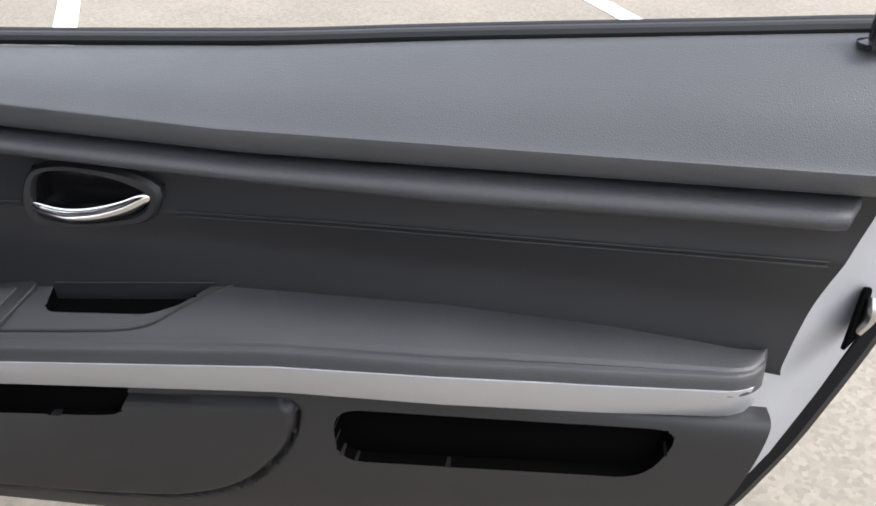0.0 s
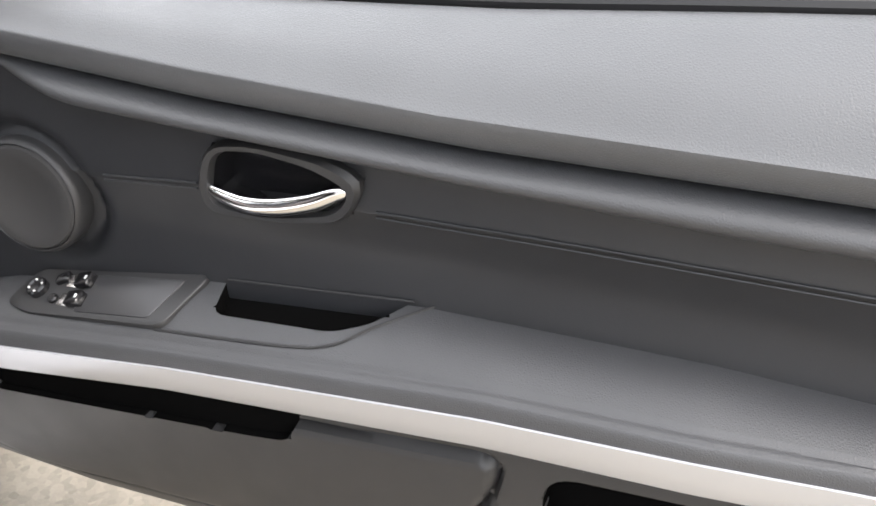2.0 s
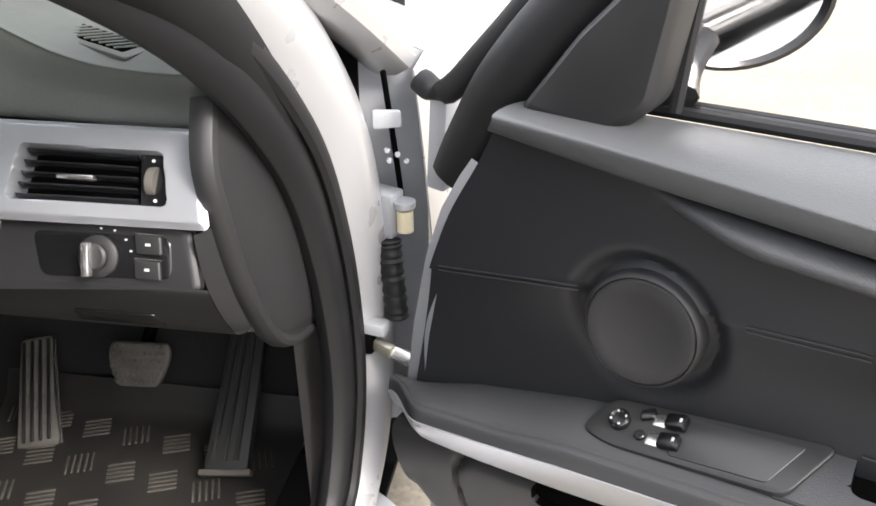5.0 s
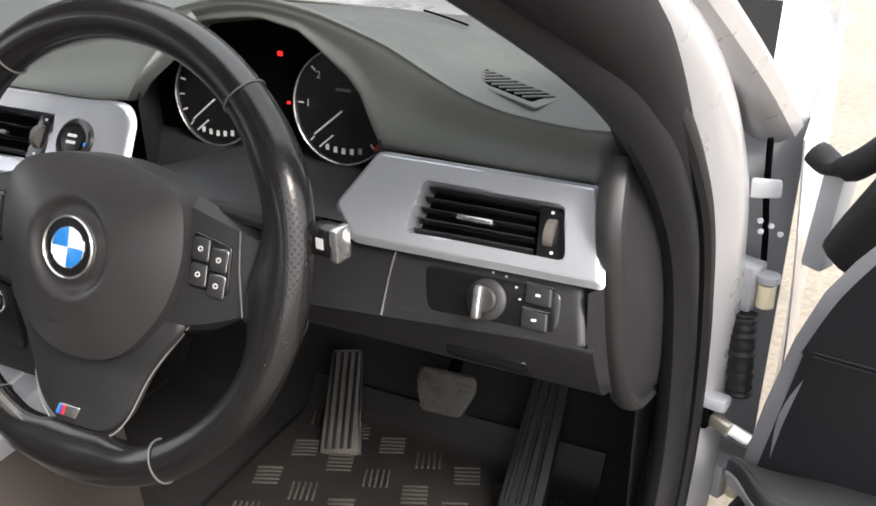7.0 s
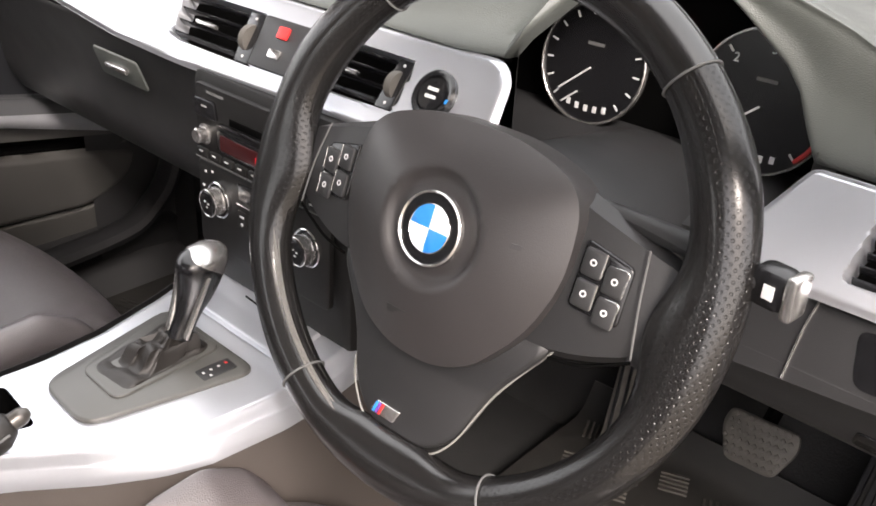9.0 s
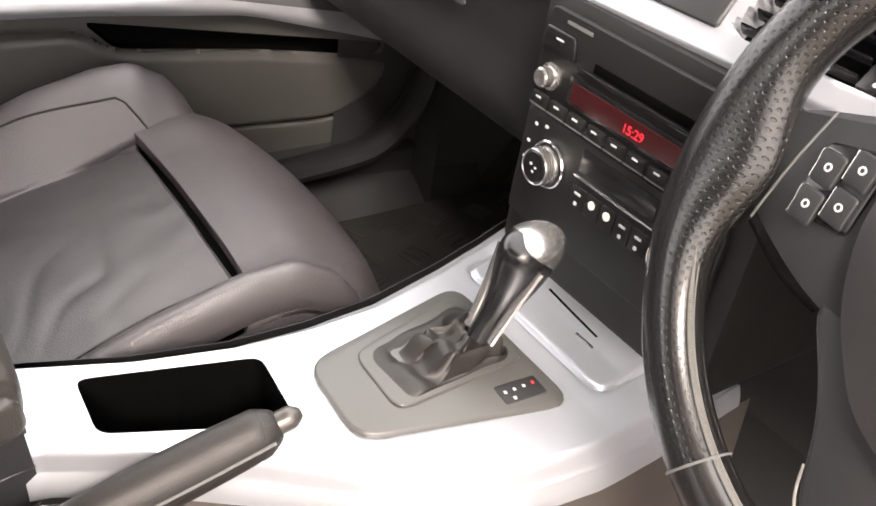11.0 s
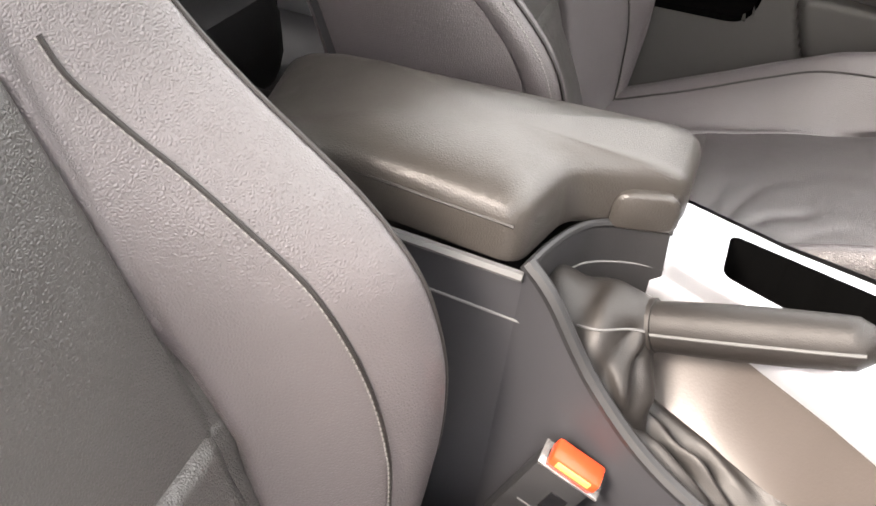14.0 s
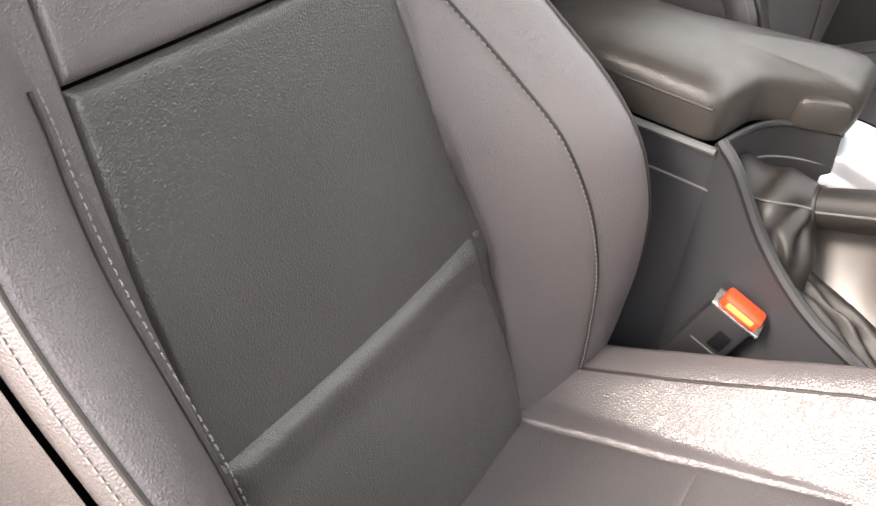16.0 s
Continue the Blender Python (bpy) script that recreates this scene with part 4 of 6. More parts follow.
def vent(corners, m, parent, slats, wheel=True):
    """An air vent: dark well, slats, a tab and a thumb wheel; corners go from the upper left clockwise."""
    tl, tr, br, bl = (Vector(c) for c in corners)
    v = part("air_vent", plate([tl, tr, br, bl], 0.004, m @ pose(0, 0, -0.022), 0.005), DEEP, parent, "black air vent with slats")
    k = 0.80 if wheel else 0.97
    for i in range(slats):
        q = (i + 0.5) / slats
        a, b = tl.lerp(bl, q), tr.lerp(br, q)
        e = a.lerp(b, k)
        a = a.lerp(b, 0.03)
        part("slat", tube([m @ Vector((*a, -0.004)), m @ Vector((*a.lerp(e, 0.5), -0.004)), m @ Vector((*e, -0.004))], 0.0060, 6, 8, r2=0.0014, side=m.to_3x3() @ Vector((0, 0.35, 1))), GLOSSY, v)
    a, b = tl.lerp(bl, 0.55), tr.lerp(br, 0.55)
    part("vent_tab", box((b - a).length * 0.24, 0.0045, 0.008, m @ pose(*a.lerp(b, 0.42), 0.004), 0.0015), SATIN, v)
    if wheel:
        c = tl.lerp(tr, 0.9).lerp(bl.lerp(br, 0.9), 0.5)
        h = (tl.lerp(tr, 0.9) - bl.lerp(br, 0.9)).length
        part("wheel_plate", plate([tl.lerp(tr, 0.82), tr, br, bl.lerp(br, 0.82)], 0.006, m @ pose(0, 0, -0.006), 0.003), GLOSSY, v)
        part("thumb_wheel", turned([(0.0001, -0.004), (h * 0.26, -0.004), (h * 0.27, 0), (h * 0.26, 0.004), (0.0001, 0.004)], m @ pose(c.x, c.y, -0.004, 0, 90, 0), 24), RUBBER_GREY, v)
        for q in (0.13, 0.87):
            p = tl.lerp(tr, 0.91).lerp(bl.lerp(br, 0.91), q)
            part("vent_mark", disc(0.0016, 0.0008, m @ pose(p.x, p.y, 0.0), 8, 0.0002), WHITE, v)
    return v


vent(VENT_R, RT @ pose(0, 0, 0.006), dash, 5)
CT = frame_at((0.0, 0.17, 0.790), (1, 0, 0), (0, 0.573, 0.819))


def CP(x, z):
    return (x, (z - 0.790) / 0.819)


V1 = [CP(-0.196, 0.827), CP(-0.050, 0.827), CP(-0.045, 0.781), CP(-0.186, 0.781)]
V2 = [CP(0.056, 0.828), CP(0.166, 0.827), CP(0.162, 0.786), CP(0.040, 0.785)]
HAZ = [CP(-0.046, 0.827), CP(0.030, 0.827), CP(0.032, 0.783), CP(-0.042, 0.782)]
holed([CP(-0.74, 0.835), CP(-0.30, 0.847), CP(0.252, 0.848), CP(0.268, 0.835), CP(0.274, 0.795), CP(0.262, 0.770), CP(-0.16, 0.760), CP(-0.30, 0.762), CP(-0.70, 0.790)], [V1, V2], 0.006, CT, SILVER, "centre_trim", dash, "long satin silver trim panel", r=0.012, nx=230, ny=44)
vent(V1, CT @ pose(0, 0, 0.006), dash, 4)
vent(V2, CT @ pose(0, 0, 0.006), dash, 4)
hz = part("hazard_panel", plate(HAZ, 0.004, CT @ pose(0, 0, 0.006), 0.004), PLASTIC, dash)
part("hazard_button", box(0.016, 0.013, 0.004, CT @ pose(-0.008, 0.031, 0.011), 0.002), RED_MARK, hz)
part("lock_button", box(0.018, 0.010, 0.004, CT @ pose(-0.008, 0.008, 0.011), 0.002), SATIN, hz)
sb = part("start_button", turned([(0.023, 0), (0.023, 0.004), (0.020, 0.006), (0.017, 0.005), (0.0165, 0.002), (0.0145, 0.003), (0.0145, 0.006), (0.0001, 0.0065)], CT @ pose(0.203, 0.022, 0.006), 32), GLOSSY, dash, "round start button")
for y in (0.004, -0.003):
    part("start_print", box(0.012, 0.003, 0.0006, CT @ pose(0.203, 0.022 + y, 0.0128), 0), WHITE, sb)
part("start_lamp", box(0.003, 0.004, 0.0008, CT @ pose(0.221, 0.019, 0.0115), 0), BLUE, sb)

# lower fascia on the driver's side, with the light switch
LF = frame_at((0.63, 0.212, 0.712), (1, 0, 0), (0, 0.42, 0.907))


def FP(x, z):
    return (x - 0.63, (z - 0.712) / 0.907)


fascia = part("lower_fascia", plate([FP(0.44, 0.735), FP(0.725, 0.738), FP(0.737, 0.690), FP(0.44, 0.672)], 0.012, LF @ pose(0, 0, -0.014), 0.006, 0.003), PLASTIC, dash)
part("light_recess", plate([FP(0.575, 0.730), FP(0.708, 0.731), FP(0.711, 0.697), FP(0.585, 0.693)], 0.002, LF @ pose(0, 0, -0.003), 0.010), GLOSSY, dash)
part("fascia_joint", tube([LF @ Vector((*FP(0.544, 0.736), -0.0005)), LF @ Vector((*FP(0.541, 0.715), -0.0005)), LF @ Vector((*FP(0.540, 0.680), -0.0005))], 0.0012, 8, 6), SATIN, dash)
sw2 = part("light_switch", turned([(0.019, 0), (0.019, 0.003), (0.016, 0.005), (0.012, 0.0055), (0.012, 0.010), (0.010, 0.012), (0.0001, 0.012)], LF @ pose(*FP(0.642, 0.712), 0.0), 32), PLASTIC, dash, "rotary light switch with a silver grip")
part("grip", box(0.0085, 0.031, 0.010, LF @ pose(*FP(0.639, 0.710), 0.015, 0, 0, 4), 0.003), SATIN, sw2)
for ang in (100, 70, 40, 15):
    part("dial_mark", box(0.0022, 0.0016, 0.0006, LF @ pose(FP(0.648, 0)[0] + 0.0255 * math.cos(radians(ang)), FP(0, 0.712)[1] + 0.0255 * math.sin(radians(ang)), 0.001), 0), WHITE, sw2)
for z, mk in ((0.724, 0.726), (0.704, 0.706)):
    bt = part("fog_button", plate([FP(0.676, z + 0.0075), FP(0.700, z + 0.007), FP(0.702, z - 0.008), FP(0.678, z - 0.0075)], 0.004, LF @ pose(0, 0, -0.0015), 0.002), PLASTIC, dash)
    part("button_mark", box(0.0045, 0.0022, 0.0006, LF @ pose(*FP(0.689, z), 0.003), 0), WHITE, bt)
    part("button_rim", tube([LF @ Vector((*FP(0.676, z + 0.0085), 0.0015)), LF @ Vector((*FP(0.69, z + 0.0083), 0.0015)), LF @ Vector((*FP(0.702, z + 0.008), 0.0015))], 0.0006, 4, 5), SATIN, bt)


def knee(a, b):
    x = 0.20 + 0.545 * a
    pts = [(x, 0.204, 0.690 - 0.02 * (a < 0.3) * (0.3 - a)), (x, 0.205, 0.682), (x, 0.226, 0.645), (x, 0.255, 0.612), (x, 0.32, 0.603), (x, 0.60, 0.60)]
    return catmull(pts, b)


part("knee_panel", grid(knee, 30, 24), PLASTIC, dash)
part("obd_flap", plate([(-0.045, -0.012), (-0.040, 0.012), (0.042, 0.012), (0.046, -0.012)], 0.003, frame_at((0.635, 0.232, 0.638), (1, 0, 0), (0, -0.55, 0.8)), 0.005), GLOSSY, dash)


END_EDGE = [(0.736, 0.268, 0.842), (0.742, 0.238, 0.795), (0.747, 0.240, 0.737), (0.749, 0.262, 0.660), (0.750, 0.307, 0.582), (0.752, 0.350, 0.546), (0.754, 0.415, 0.524)]


def dash_side(a, b):
    p = catmull(END_EDGE, b).lerp(catmull([(0.768, 0.375, 0.850), (0.772, 0.420, 0.74), (0.770, 0.440, 0.62), (0.764, 0.445, 0.530)], b), a)
    p.x += 0.008 * math.sin(math.pi * a)
    return p


part("side_cover", grid(dash_side, 14, 30), PLASTIC, dash, "grained dashboard end cover")
part("side_roll", tube(END_EDGE, 0.013, 40, 10, r2=0.009), PLASTIC, dash)
part("fascia_end", grid(lambda a, b: Vector((0.734, 0.214 + 0.05 * b * b, 0.738 - 0.13 * b)).lerp(catmull(END_EDGE[2:5], b), a), 6, 12), PLASTIC, dash)
# defroster vent on the top pad
def pad_at(x, y):
    """The height of the dashboard's top behind its crest."""
    a, lo, hi = (x + 0.755) / 1.51, 0.57, 1.0
    for _ in range(24):
        mid = (lo + hi) / 2
        lo, hi = (mid, hi) if dash_top(a, mid)[1] < y else (lo, mid)
    return dash_top(a, lo)[2]


DC = Vector((0.602, 0.350, pad_at(0.602, 0.350)))
dvx = Vector((0.040, -0.0172, pad_at(0.642, 0.3328) - DC.z))
dvy = Vector((0.008, 0.0184, pad_at(0.610, 0.3684) - DC.z))
DV = frame_at(DC, dvx, dvy)
dv = part("side_defroster", plate([(-0.058, -0.024), (-0.058, 0.024), (0.056, 0.022), (0.058, -0.022)], 0.004, DV @ pose(0, 0, -0.0025), 0.005), DASH, dash, "side window defroster grille")
part("grille_well", plate([(-0.047, -0.015), (-0.047, 0.015), (0.046, 0.014), (0.047, -0.014)], 0.0010, DV @ pose(0, 0, 0.0012), 0.003), DEEP, dv)
for i in range(9):
    part("grille_bar", box(0.0034, 0.031, 0.0016, DV @ pose(-0.042 + i * 0.0105, 0, 0.0026, 0, 0, -34), 0.0006), DASH, dv)
part("pad_slit", tube([(0.395, 0.585, 0.8855), (0.44, 0.555, 0.8855), (0.482, 0.525, 0.885)], 0.0015, 8, 5), DEEP, dash)

# instrument cluster
part("gauge_backing", grid(lambda a, b: (0.155 + 0.335 * a, 0.345, 0.755 + (CREST_Z(0.155 + 0.335 * a) - 0.775) * b), 16, 6), DEEP, dash)
part("cluster_floor", grid(lambda a, b: catmull([(0.150 + 0.34 * a, 0.22, 0.758), (0.150 + 0.34 * a, 0.28, 0.768), (0.150 + 0.34 * a, 0.35, 0.775)], b), 8, 8), PLASTIC, dash)
part("gauge_cheek", grid(lambda a, b: (0.268 - 0.105 * a * 1.0, 0.205 + 0.14 * a, 0.765 + (0.085 + 0.06 * a) * b), 8, 6), PLASTIC, dash)
part("cluster_wall", grid(lambda a, b: (0.492 + 0.004 * b, 0.284 + 0.065 * a, 0.750 + 0.07 * b), 6, 6), PLASTIC, dash)
for (cx, cz, r, ticks, n1) in ((0.262, 0.826, 0.056, 14, 4), (0.428, 0.832, 0.060, 7, 6)):
    gm = frame_at((cx, 0.332, cz), (1, 0, 0), (0, 0.15, 1))
    g = part("gauge", disc(r, 0.003, gm, 48, 0.001), GLOSSY, dash, "round instrument dial")
    part("gauge_ring", disc(r + 0.0012, 0.006, gm, 48, 0.0006, inner=r - 0.0012), SATIN, g)
    for k in range(ticks):
        ang = radians(225 - 270 * k / (ticks - 1))
        part("tick", box(0.0065, 0.0016, 0.0008, gm @ pose((r - 0.008) * math.cos(ang), (r - 0.008) * math.sin(ang), 0.0035, 0, 0, math.degrees(ang)), 0), WHITE, g)
    for k in range(5):
        part("lower_tick", box(0.004, 0.006, 0.0008, gm @ pose(-0.018 + 0.010 * k, -r + 0.014 + 0.0006 * (k - 2) ** 2, 0.0035), 0), WHITE, g)
    part("needle", box(r * 0.72, 0.0016, 0.0015, gm @ pose(-0.35 * r * math.cos(radians(40)), -0.35 * r * math.sin(radians(40)) - 0.004, 0.006, 0, 0, 40), 0), WHITE, g)
    part("small_needle", box(r * 0.36, 0.0014, 0.0015, gm @ pose(-0.30 * r, -0.62 * r, 0.006, 0, 0, 40), 0), WHITE, g)
    part("dial_print", box(0.018, 0.003, 0.0008, gm @ pose(0.0, 0.018, 0.0035), 0), THREAD, g)
for k in (1, 2, 3, 4, 5):
    ang = radians(225 - 45 * k)
    cur = bpy.data.curves.new("dial_number", "FONT")
    cur.body, cur.size, cur.extrude, cur.align_x, cur.align_y = str(k), 0.011, 0.0002, "CENTER", "CENTER"
    num = new("dial_number", cur)
    num.matrix_world = frame_at((0.428, 0.332, 0.832), (1, 0, 0), (0, 0.15, 1)) @ pose(0.043 * math.cos(ang), 0.043 * math.sin(ang), 0.0036)
    cur.materials.append(WHITE)
    num.parent = dash
part("redline", tube([frame_at((0.428, 0.332, 0.832), (1, 0, 0), (0, 0.15, 1)) @ Vector((0.056 * math.cos(radians(q)), 0.056 * math.sin(radians(q)), 0.004)) for q in (-20, -32, -45)], 0.0018, 8, 5), RED_MARK, dash)
part("warning_lamp", box(0.006, 0.002, 0.005, pose(0.346, 0.340, 0.879), 0.001), LAMP_RED, dash)
part("warning_lamp", box(0.004, 0.002, 0.003, pose(0.352, 0.340, 0.826), 0.001), LAMP_RED, dash)

# centre stack: radio and climate panel
part("centre_panel", box(0.262, 0.30, 0.26, pose(0, 0.292, 0.640), 0.016), FACE, dash)
RAD = frame_at((0.0, 0.139, 0.66), (1, 0, 0), (0, 0.04, 1))
radio = thing("car_radio", "black car radio with a red lit display", "radio")
part("radio_face", plate([(-0.112, 0.012), (-0.112, 0.096), (0.112, 0.096), (0.112, 0.012)], 0.006, RAD, 0.006), FACE, radio)
part("display_bezel", plate([(-0.072, 0.028), (-0.072, 0.052), (0.082, 0.052), (0.082, 0.028)], 0.002, RAD @ pose(0, 0, 0.006), 0.003), GLOSSY, radio)
part("display", plate([(-0.066, 0.031), (-0.066, 0.048), (0.078, 0.048), (0.078, 0.031)], 0.001, RAD @ pose(0, 0, 0.008), 0.002), DISPLAY, radio, "dim red lit display")
cur = bpy.data.curves.new("display_digits", "FONT")
cur.body, cur.size, cur.extrude = "15:29", 0.0105, 0.0002
num = new("display_digits", cur)
num.matrix_world = RAD @ pose(-0.004, 0.0345, 0.0093)
cur.materials.append(DIGITS)
num.parent = radio
part("disc_slot", box(0.120, 0.008, 0.003, RAD @ pose(0.01, 0.066, 0.0055), 0.001), DEEP, radio)
part("slot_lip", box(0.150, 0.0035, 0.004, RAD @ pose(0.01, 0.060, 0.008), 0.001), GLOSSY, radio)
part("mode_button", plate([(-0.020, -0.010), (-0.020, 0.010), (0.016, 0.010), (0.020, -0.010)], 0.004, RAD @ pose(-0.090, 0.071, 0.006), 0.004), GLOSSY, radio)
part("mode_mark", box(0.009, 0.0012, 0.0006, RAD @ pose(-0.090, 0.074, 0.0102), 0), WHITE, radio)
part("radio_print", box(0.030, 0.003, 0.0006, RAD @ pose(-0.075, 0.089, 0.0063), 0), THREAD, radio)
part("volume_knob", turned([(0.0155, 0), (0.0155, 0.003), (0.0115, 0.004), (0.011, 0.016), (0.009, 0.018), (0.0001, 0.0175)], RAD @ pose(-0.094, 0.041, 0.006) @ Matrix.Scale(0.76, 4), 28), SATIN, radio, "satin volume knob")
for k in range(9):
    x = -0.100 + 0.0235 * k
    bt = part("station_button", box(0.020, 0.0105, 0.006, RAD @ pose(x, 0.0185, 0.0065), 0.002), FACE, radio)
    part("button_print", box(0.006, 0.0014, 0.0006, RAD @ pose(x, 0.0205, 0.0098), 0), WHITE, bt)
    part("button_line", box(0.021, 0.0012, 0.0006, RAD @ pose(x, 0.0125, 0.0092), 0), THREAD, bt)
climate = thing("climate_panel", "black climate control panel with silver rotary knob", "climate control")
part("climate_face", plate([(-0.112, -0.092), (-0.112, 0.008), (0.112, 0.008), (0.112, -0.092)], 0.006, RAD, 0.006), FACE, climate)
for kx in (-0.072, 0.080):
    KN = RAD @ pose(kx, -0.030, 0.006) @ Matrix.Scale(0.86, 4)
    kn = part("temperature_knob", turned([(0.0235, 0), (0.0235, 0.003), (0.021, 0.004), (0.0185, 0.005), (0.0175, 0.019), (0.015, 0.021), (0.0001, 0.0205)], KN, 36), GLOSSY, climate)
    part("knob_ring", disc(0.0245, 0.005, KN, 36, 0.001, inner=0.0215), CHROME, kn)
    part("knob_rim", disc(0.0188, 0.016, KN @ pose(0, 0, 0.0045), 36, 0.001, inner=0.0165), SATIN, kn)
    for dx, dy in ((-0.004, 0.002), (0.003, 0.0), (0.0, -0.005)):
        part("knob_mark", box(0.003, 0.002, 0.0006, KN @ pose(dx, dy, 0.0208), 0), WHITE, kn)
for x, y in ((-0.098, -0.004), (-0.103, -0.022), (-0.104, -0.038), (-0.085, -0.001)):
    part("fan_mark", box(0.0035, 0.0024, 0.0006, RAD @ pose(x, y, 0.0063), 0), WHITE, climate)
part("climate_screen", box(0.086, 0.020, 0.002, RAD @ pose(0.006, -0.008, 0.006), 0.001), GLOSSY, climate)
part("climate_line", box(0.092, 0.0022, 0.003, RAD @ pose(0.006, -0.0225, 0.007), 0.0008), SATIN, climate)
for k in range(5):
    bt = part("climate_button", box(0.0165, 0.020, 0.004, RAD @ pose(-0.030 + 0.0180 * k, -0.040, 0.006), 0.002), FACE, climate)
    if k in (1, 2):
        part("lit_symbol", disc(0.0038, 0.001, RAD @ pose(-0.030 + 0.0180 * k, -0.037, 0.0082), 12, 0.0003), LAMP_WHITE, bt)
    else:
        part("symbol", box(0.007, 0.002, 0.0006, RAD @ pose(-0.030 + 0.0180 * k, -0.036, 0.0083), 0), WHITE, bt)
        part("symbol", box(0.003, 0.003, 0.0006, RAD @ pose(-0.030 + 0.0180 * k, -0.045, 0.0083), 0), WHITE, bt)
# passenger side of the dashboard


def glove(a, b):
    x = -0.745 + 0.62 * a
    pts = [(x, 0.158, 0.770), (x, 0.160, 0.755), (x, 0.185, 0.68), (x, 0.20, 0.60), (x, 0.26, 0.555), (x, 0.50, 0.54)]
    return catmull(pts, b)


part("glove_panel", grid(glove, 24, 26), PLASTIC, dash)
GB = frame_at((-0.33, 0.168, 0.715), (1, 0, 0), (0, -0.34, 0.94))
part("glove_recess", plate([(-0.055, -0.022), (-0.05, 0.020), (0.055, 0.020), (0.055, -0.022)], 0.003, GB, 0.006), DASH, dash)
part("glove_catch", box(0.05, 0.008, 0.006, GB @ pose(0, 0.0, 0.005), 0.002), SATIN, dash)
part("stack_cheek", grid(lambda a, b: (-0.122 - 0.030 * math.sin(a * 1.57), 0.150 + 0.16 * a, 0.50 + 0.265 * b), 10, 10), PLASTIC, dash)

# ---- steering wheel ----
WT, WY = radians(20.7), radians(2.6)
WM = frame_at((0.3293, 0.0700, 0.7658), (math.cos(WY), math.sin(WY), 0), (-math.sin(WT) * math.sin(WY), math.sin(WT) * math.cos(WY), math.cos(WT))) @ pose(0, 0, 0, 0, 0, -1.3) @ Matrix.Scale(1.14, 4)
wheel = thing("steering_wheel", "black leather three-spoke steering wheel with perforated grips", "steering wheel")
WR, TR = 0.1735, 0.0165


def rim(a0, a1, r=1.0, name="rim", mat=WHEEL_LEATHER, label="", thumb=True):
    def f(a, b):
        t = radians(a0 + (a1 - a0) * a)
        k = r * (1 + (0.14 * math.exp(-((math.degrees(t) % 180 - (28 if math.cos(t) > 0 else 152)) / 14) ** 2) if thumb and math.sin(t) > 0 else 0))
        q = 2 * math.pi * b
        d = math.degrees(t) % 360
        web = 0.018 * (math.exp(-((d - 182) / 14) ** 2) + math.exp(-(((d + 178) % 360 - 180 + 4) / 14) ** 2)) + 0.010 * math.exp(-((d - 270) / 17) ** 4)
        rr = WR + TR * k * math.cos(q) - web * max(0.0, -math.cos(q)) ** 1.5
        return WM @ Vector((rr * math.cos(t), rr * math.sin(t), TR * 0.92 * k * math.sin(q)))
    return part(name, grid(f, max(8, int(abs(a1 - a0) / 2)), 16, closed_b=True), mat, wheel, label)


def skin(ob):
    """Flat coordinates along and round the rim, for the rows of holes."""
    layer, inv = ob.data.uv_layers.new(name="skin"), WM.inverted()
    for f in ob.data.polygons:
        first = None
        for i in f.loop_indices:
            p = inv @ ob.data.vertices[ob.data.loops[i].vertex_index].co
            q = [math.atan2(p.y, p.x), math.atan2(p.z / 0.92, math.hypot(p.x, p.y) - WR)]
            first = first or q
            q = [w + round((o - w) / (2 * math.pi)) * 2 * math.pi for w, o in zip(q, first)]
            u, v = q[0] * WR / 0.0058, q[1] * TR * 1.1 / 0.0058
            layer.data[i].uv = (u + v, u - v)


# perforated leather: small dark pits
PERF = WHEEL_LEATHER.copy()
PERF.name = "perforated_leather"
PERF.node_tree.nodes["Principled BSDF"].inputs["Specular IOR Level"].default_value = 0.5
nt = PERF.node_tree
vor = nt.nodes.new("ShaderNodeTexVoronoi")
vor.voronoi_dimensions = "2D"
vor.inputs["Scale"].default_value, vor.inputs["Randomness"].default_value = 1.0, 0.0
geo = nt.nodes.new("ShaderNodeUVMap")
geo.uv_map = "skin"
nt.links.new(geo.outputs[0], vor.inputs["Vector"])
rng = nt.nodes.new("ShaderNodeMapRange")
rng.inputs[1].default_value, rng.inputs[2].default_value, rng.inputs[3].default_value, rng.inputs[4].default_value = 0.17, 0.26, 1.0, 0.0
nt.links.new(vor.outputs["Distance"], rng.inputs[0])
bmp = nt.nodes.new("ShaderNodeBump")
bmp.inputs["Strength"].default_value, bmp.inputs["Distance"].default_value = 0.5, 0.0008
bmp.invert = True
nt.links.new(rng.outputs[0], bmp.inputs["Height"])
nt.links.new(bmp.outputs[0], nt.nodes["Principled BSDF"].inputs["Normal"])
mixp = nt.nodes.new("ShaderNodeMixRGB")
mixp.inputs[1].default_value, mixp.inputs[2].default_value = (0.010, 0.0095, 0.0095, 1), (0.002, 0.002, 0.002, 1)
nt.links.new(rng.outputs[0], mixp.inputs[0])
nt.links.new(mixp.outputs[0], nt.nodes["Principled BSDF"].inputs["Base Color"])
rim(48, 129, name="top_rim", label="smooth black leather rim")
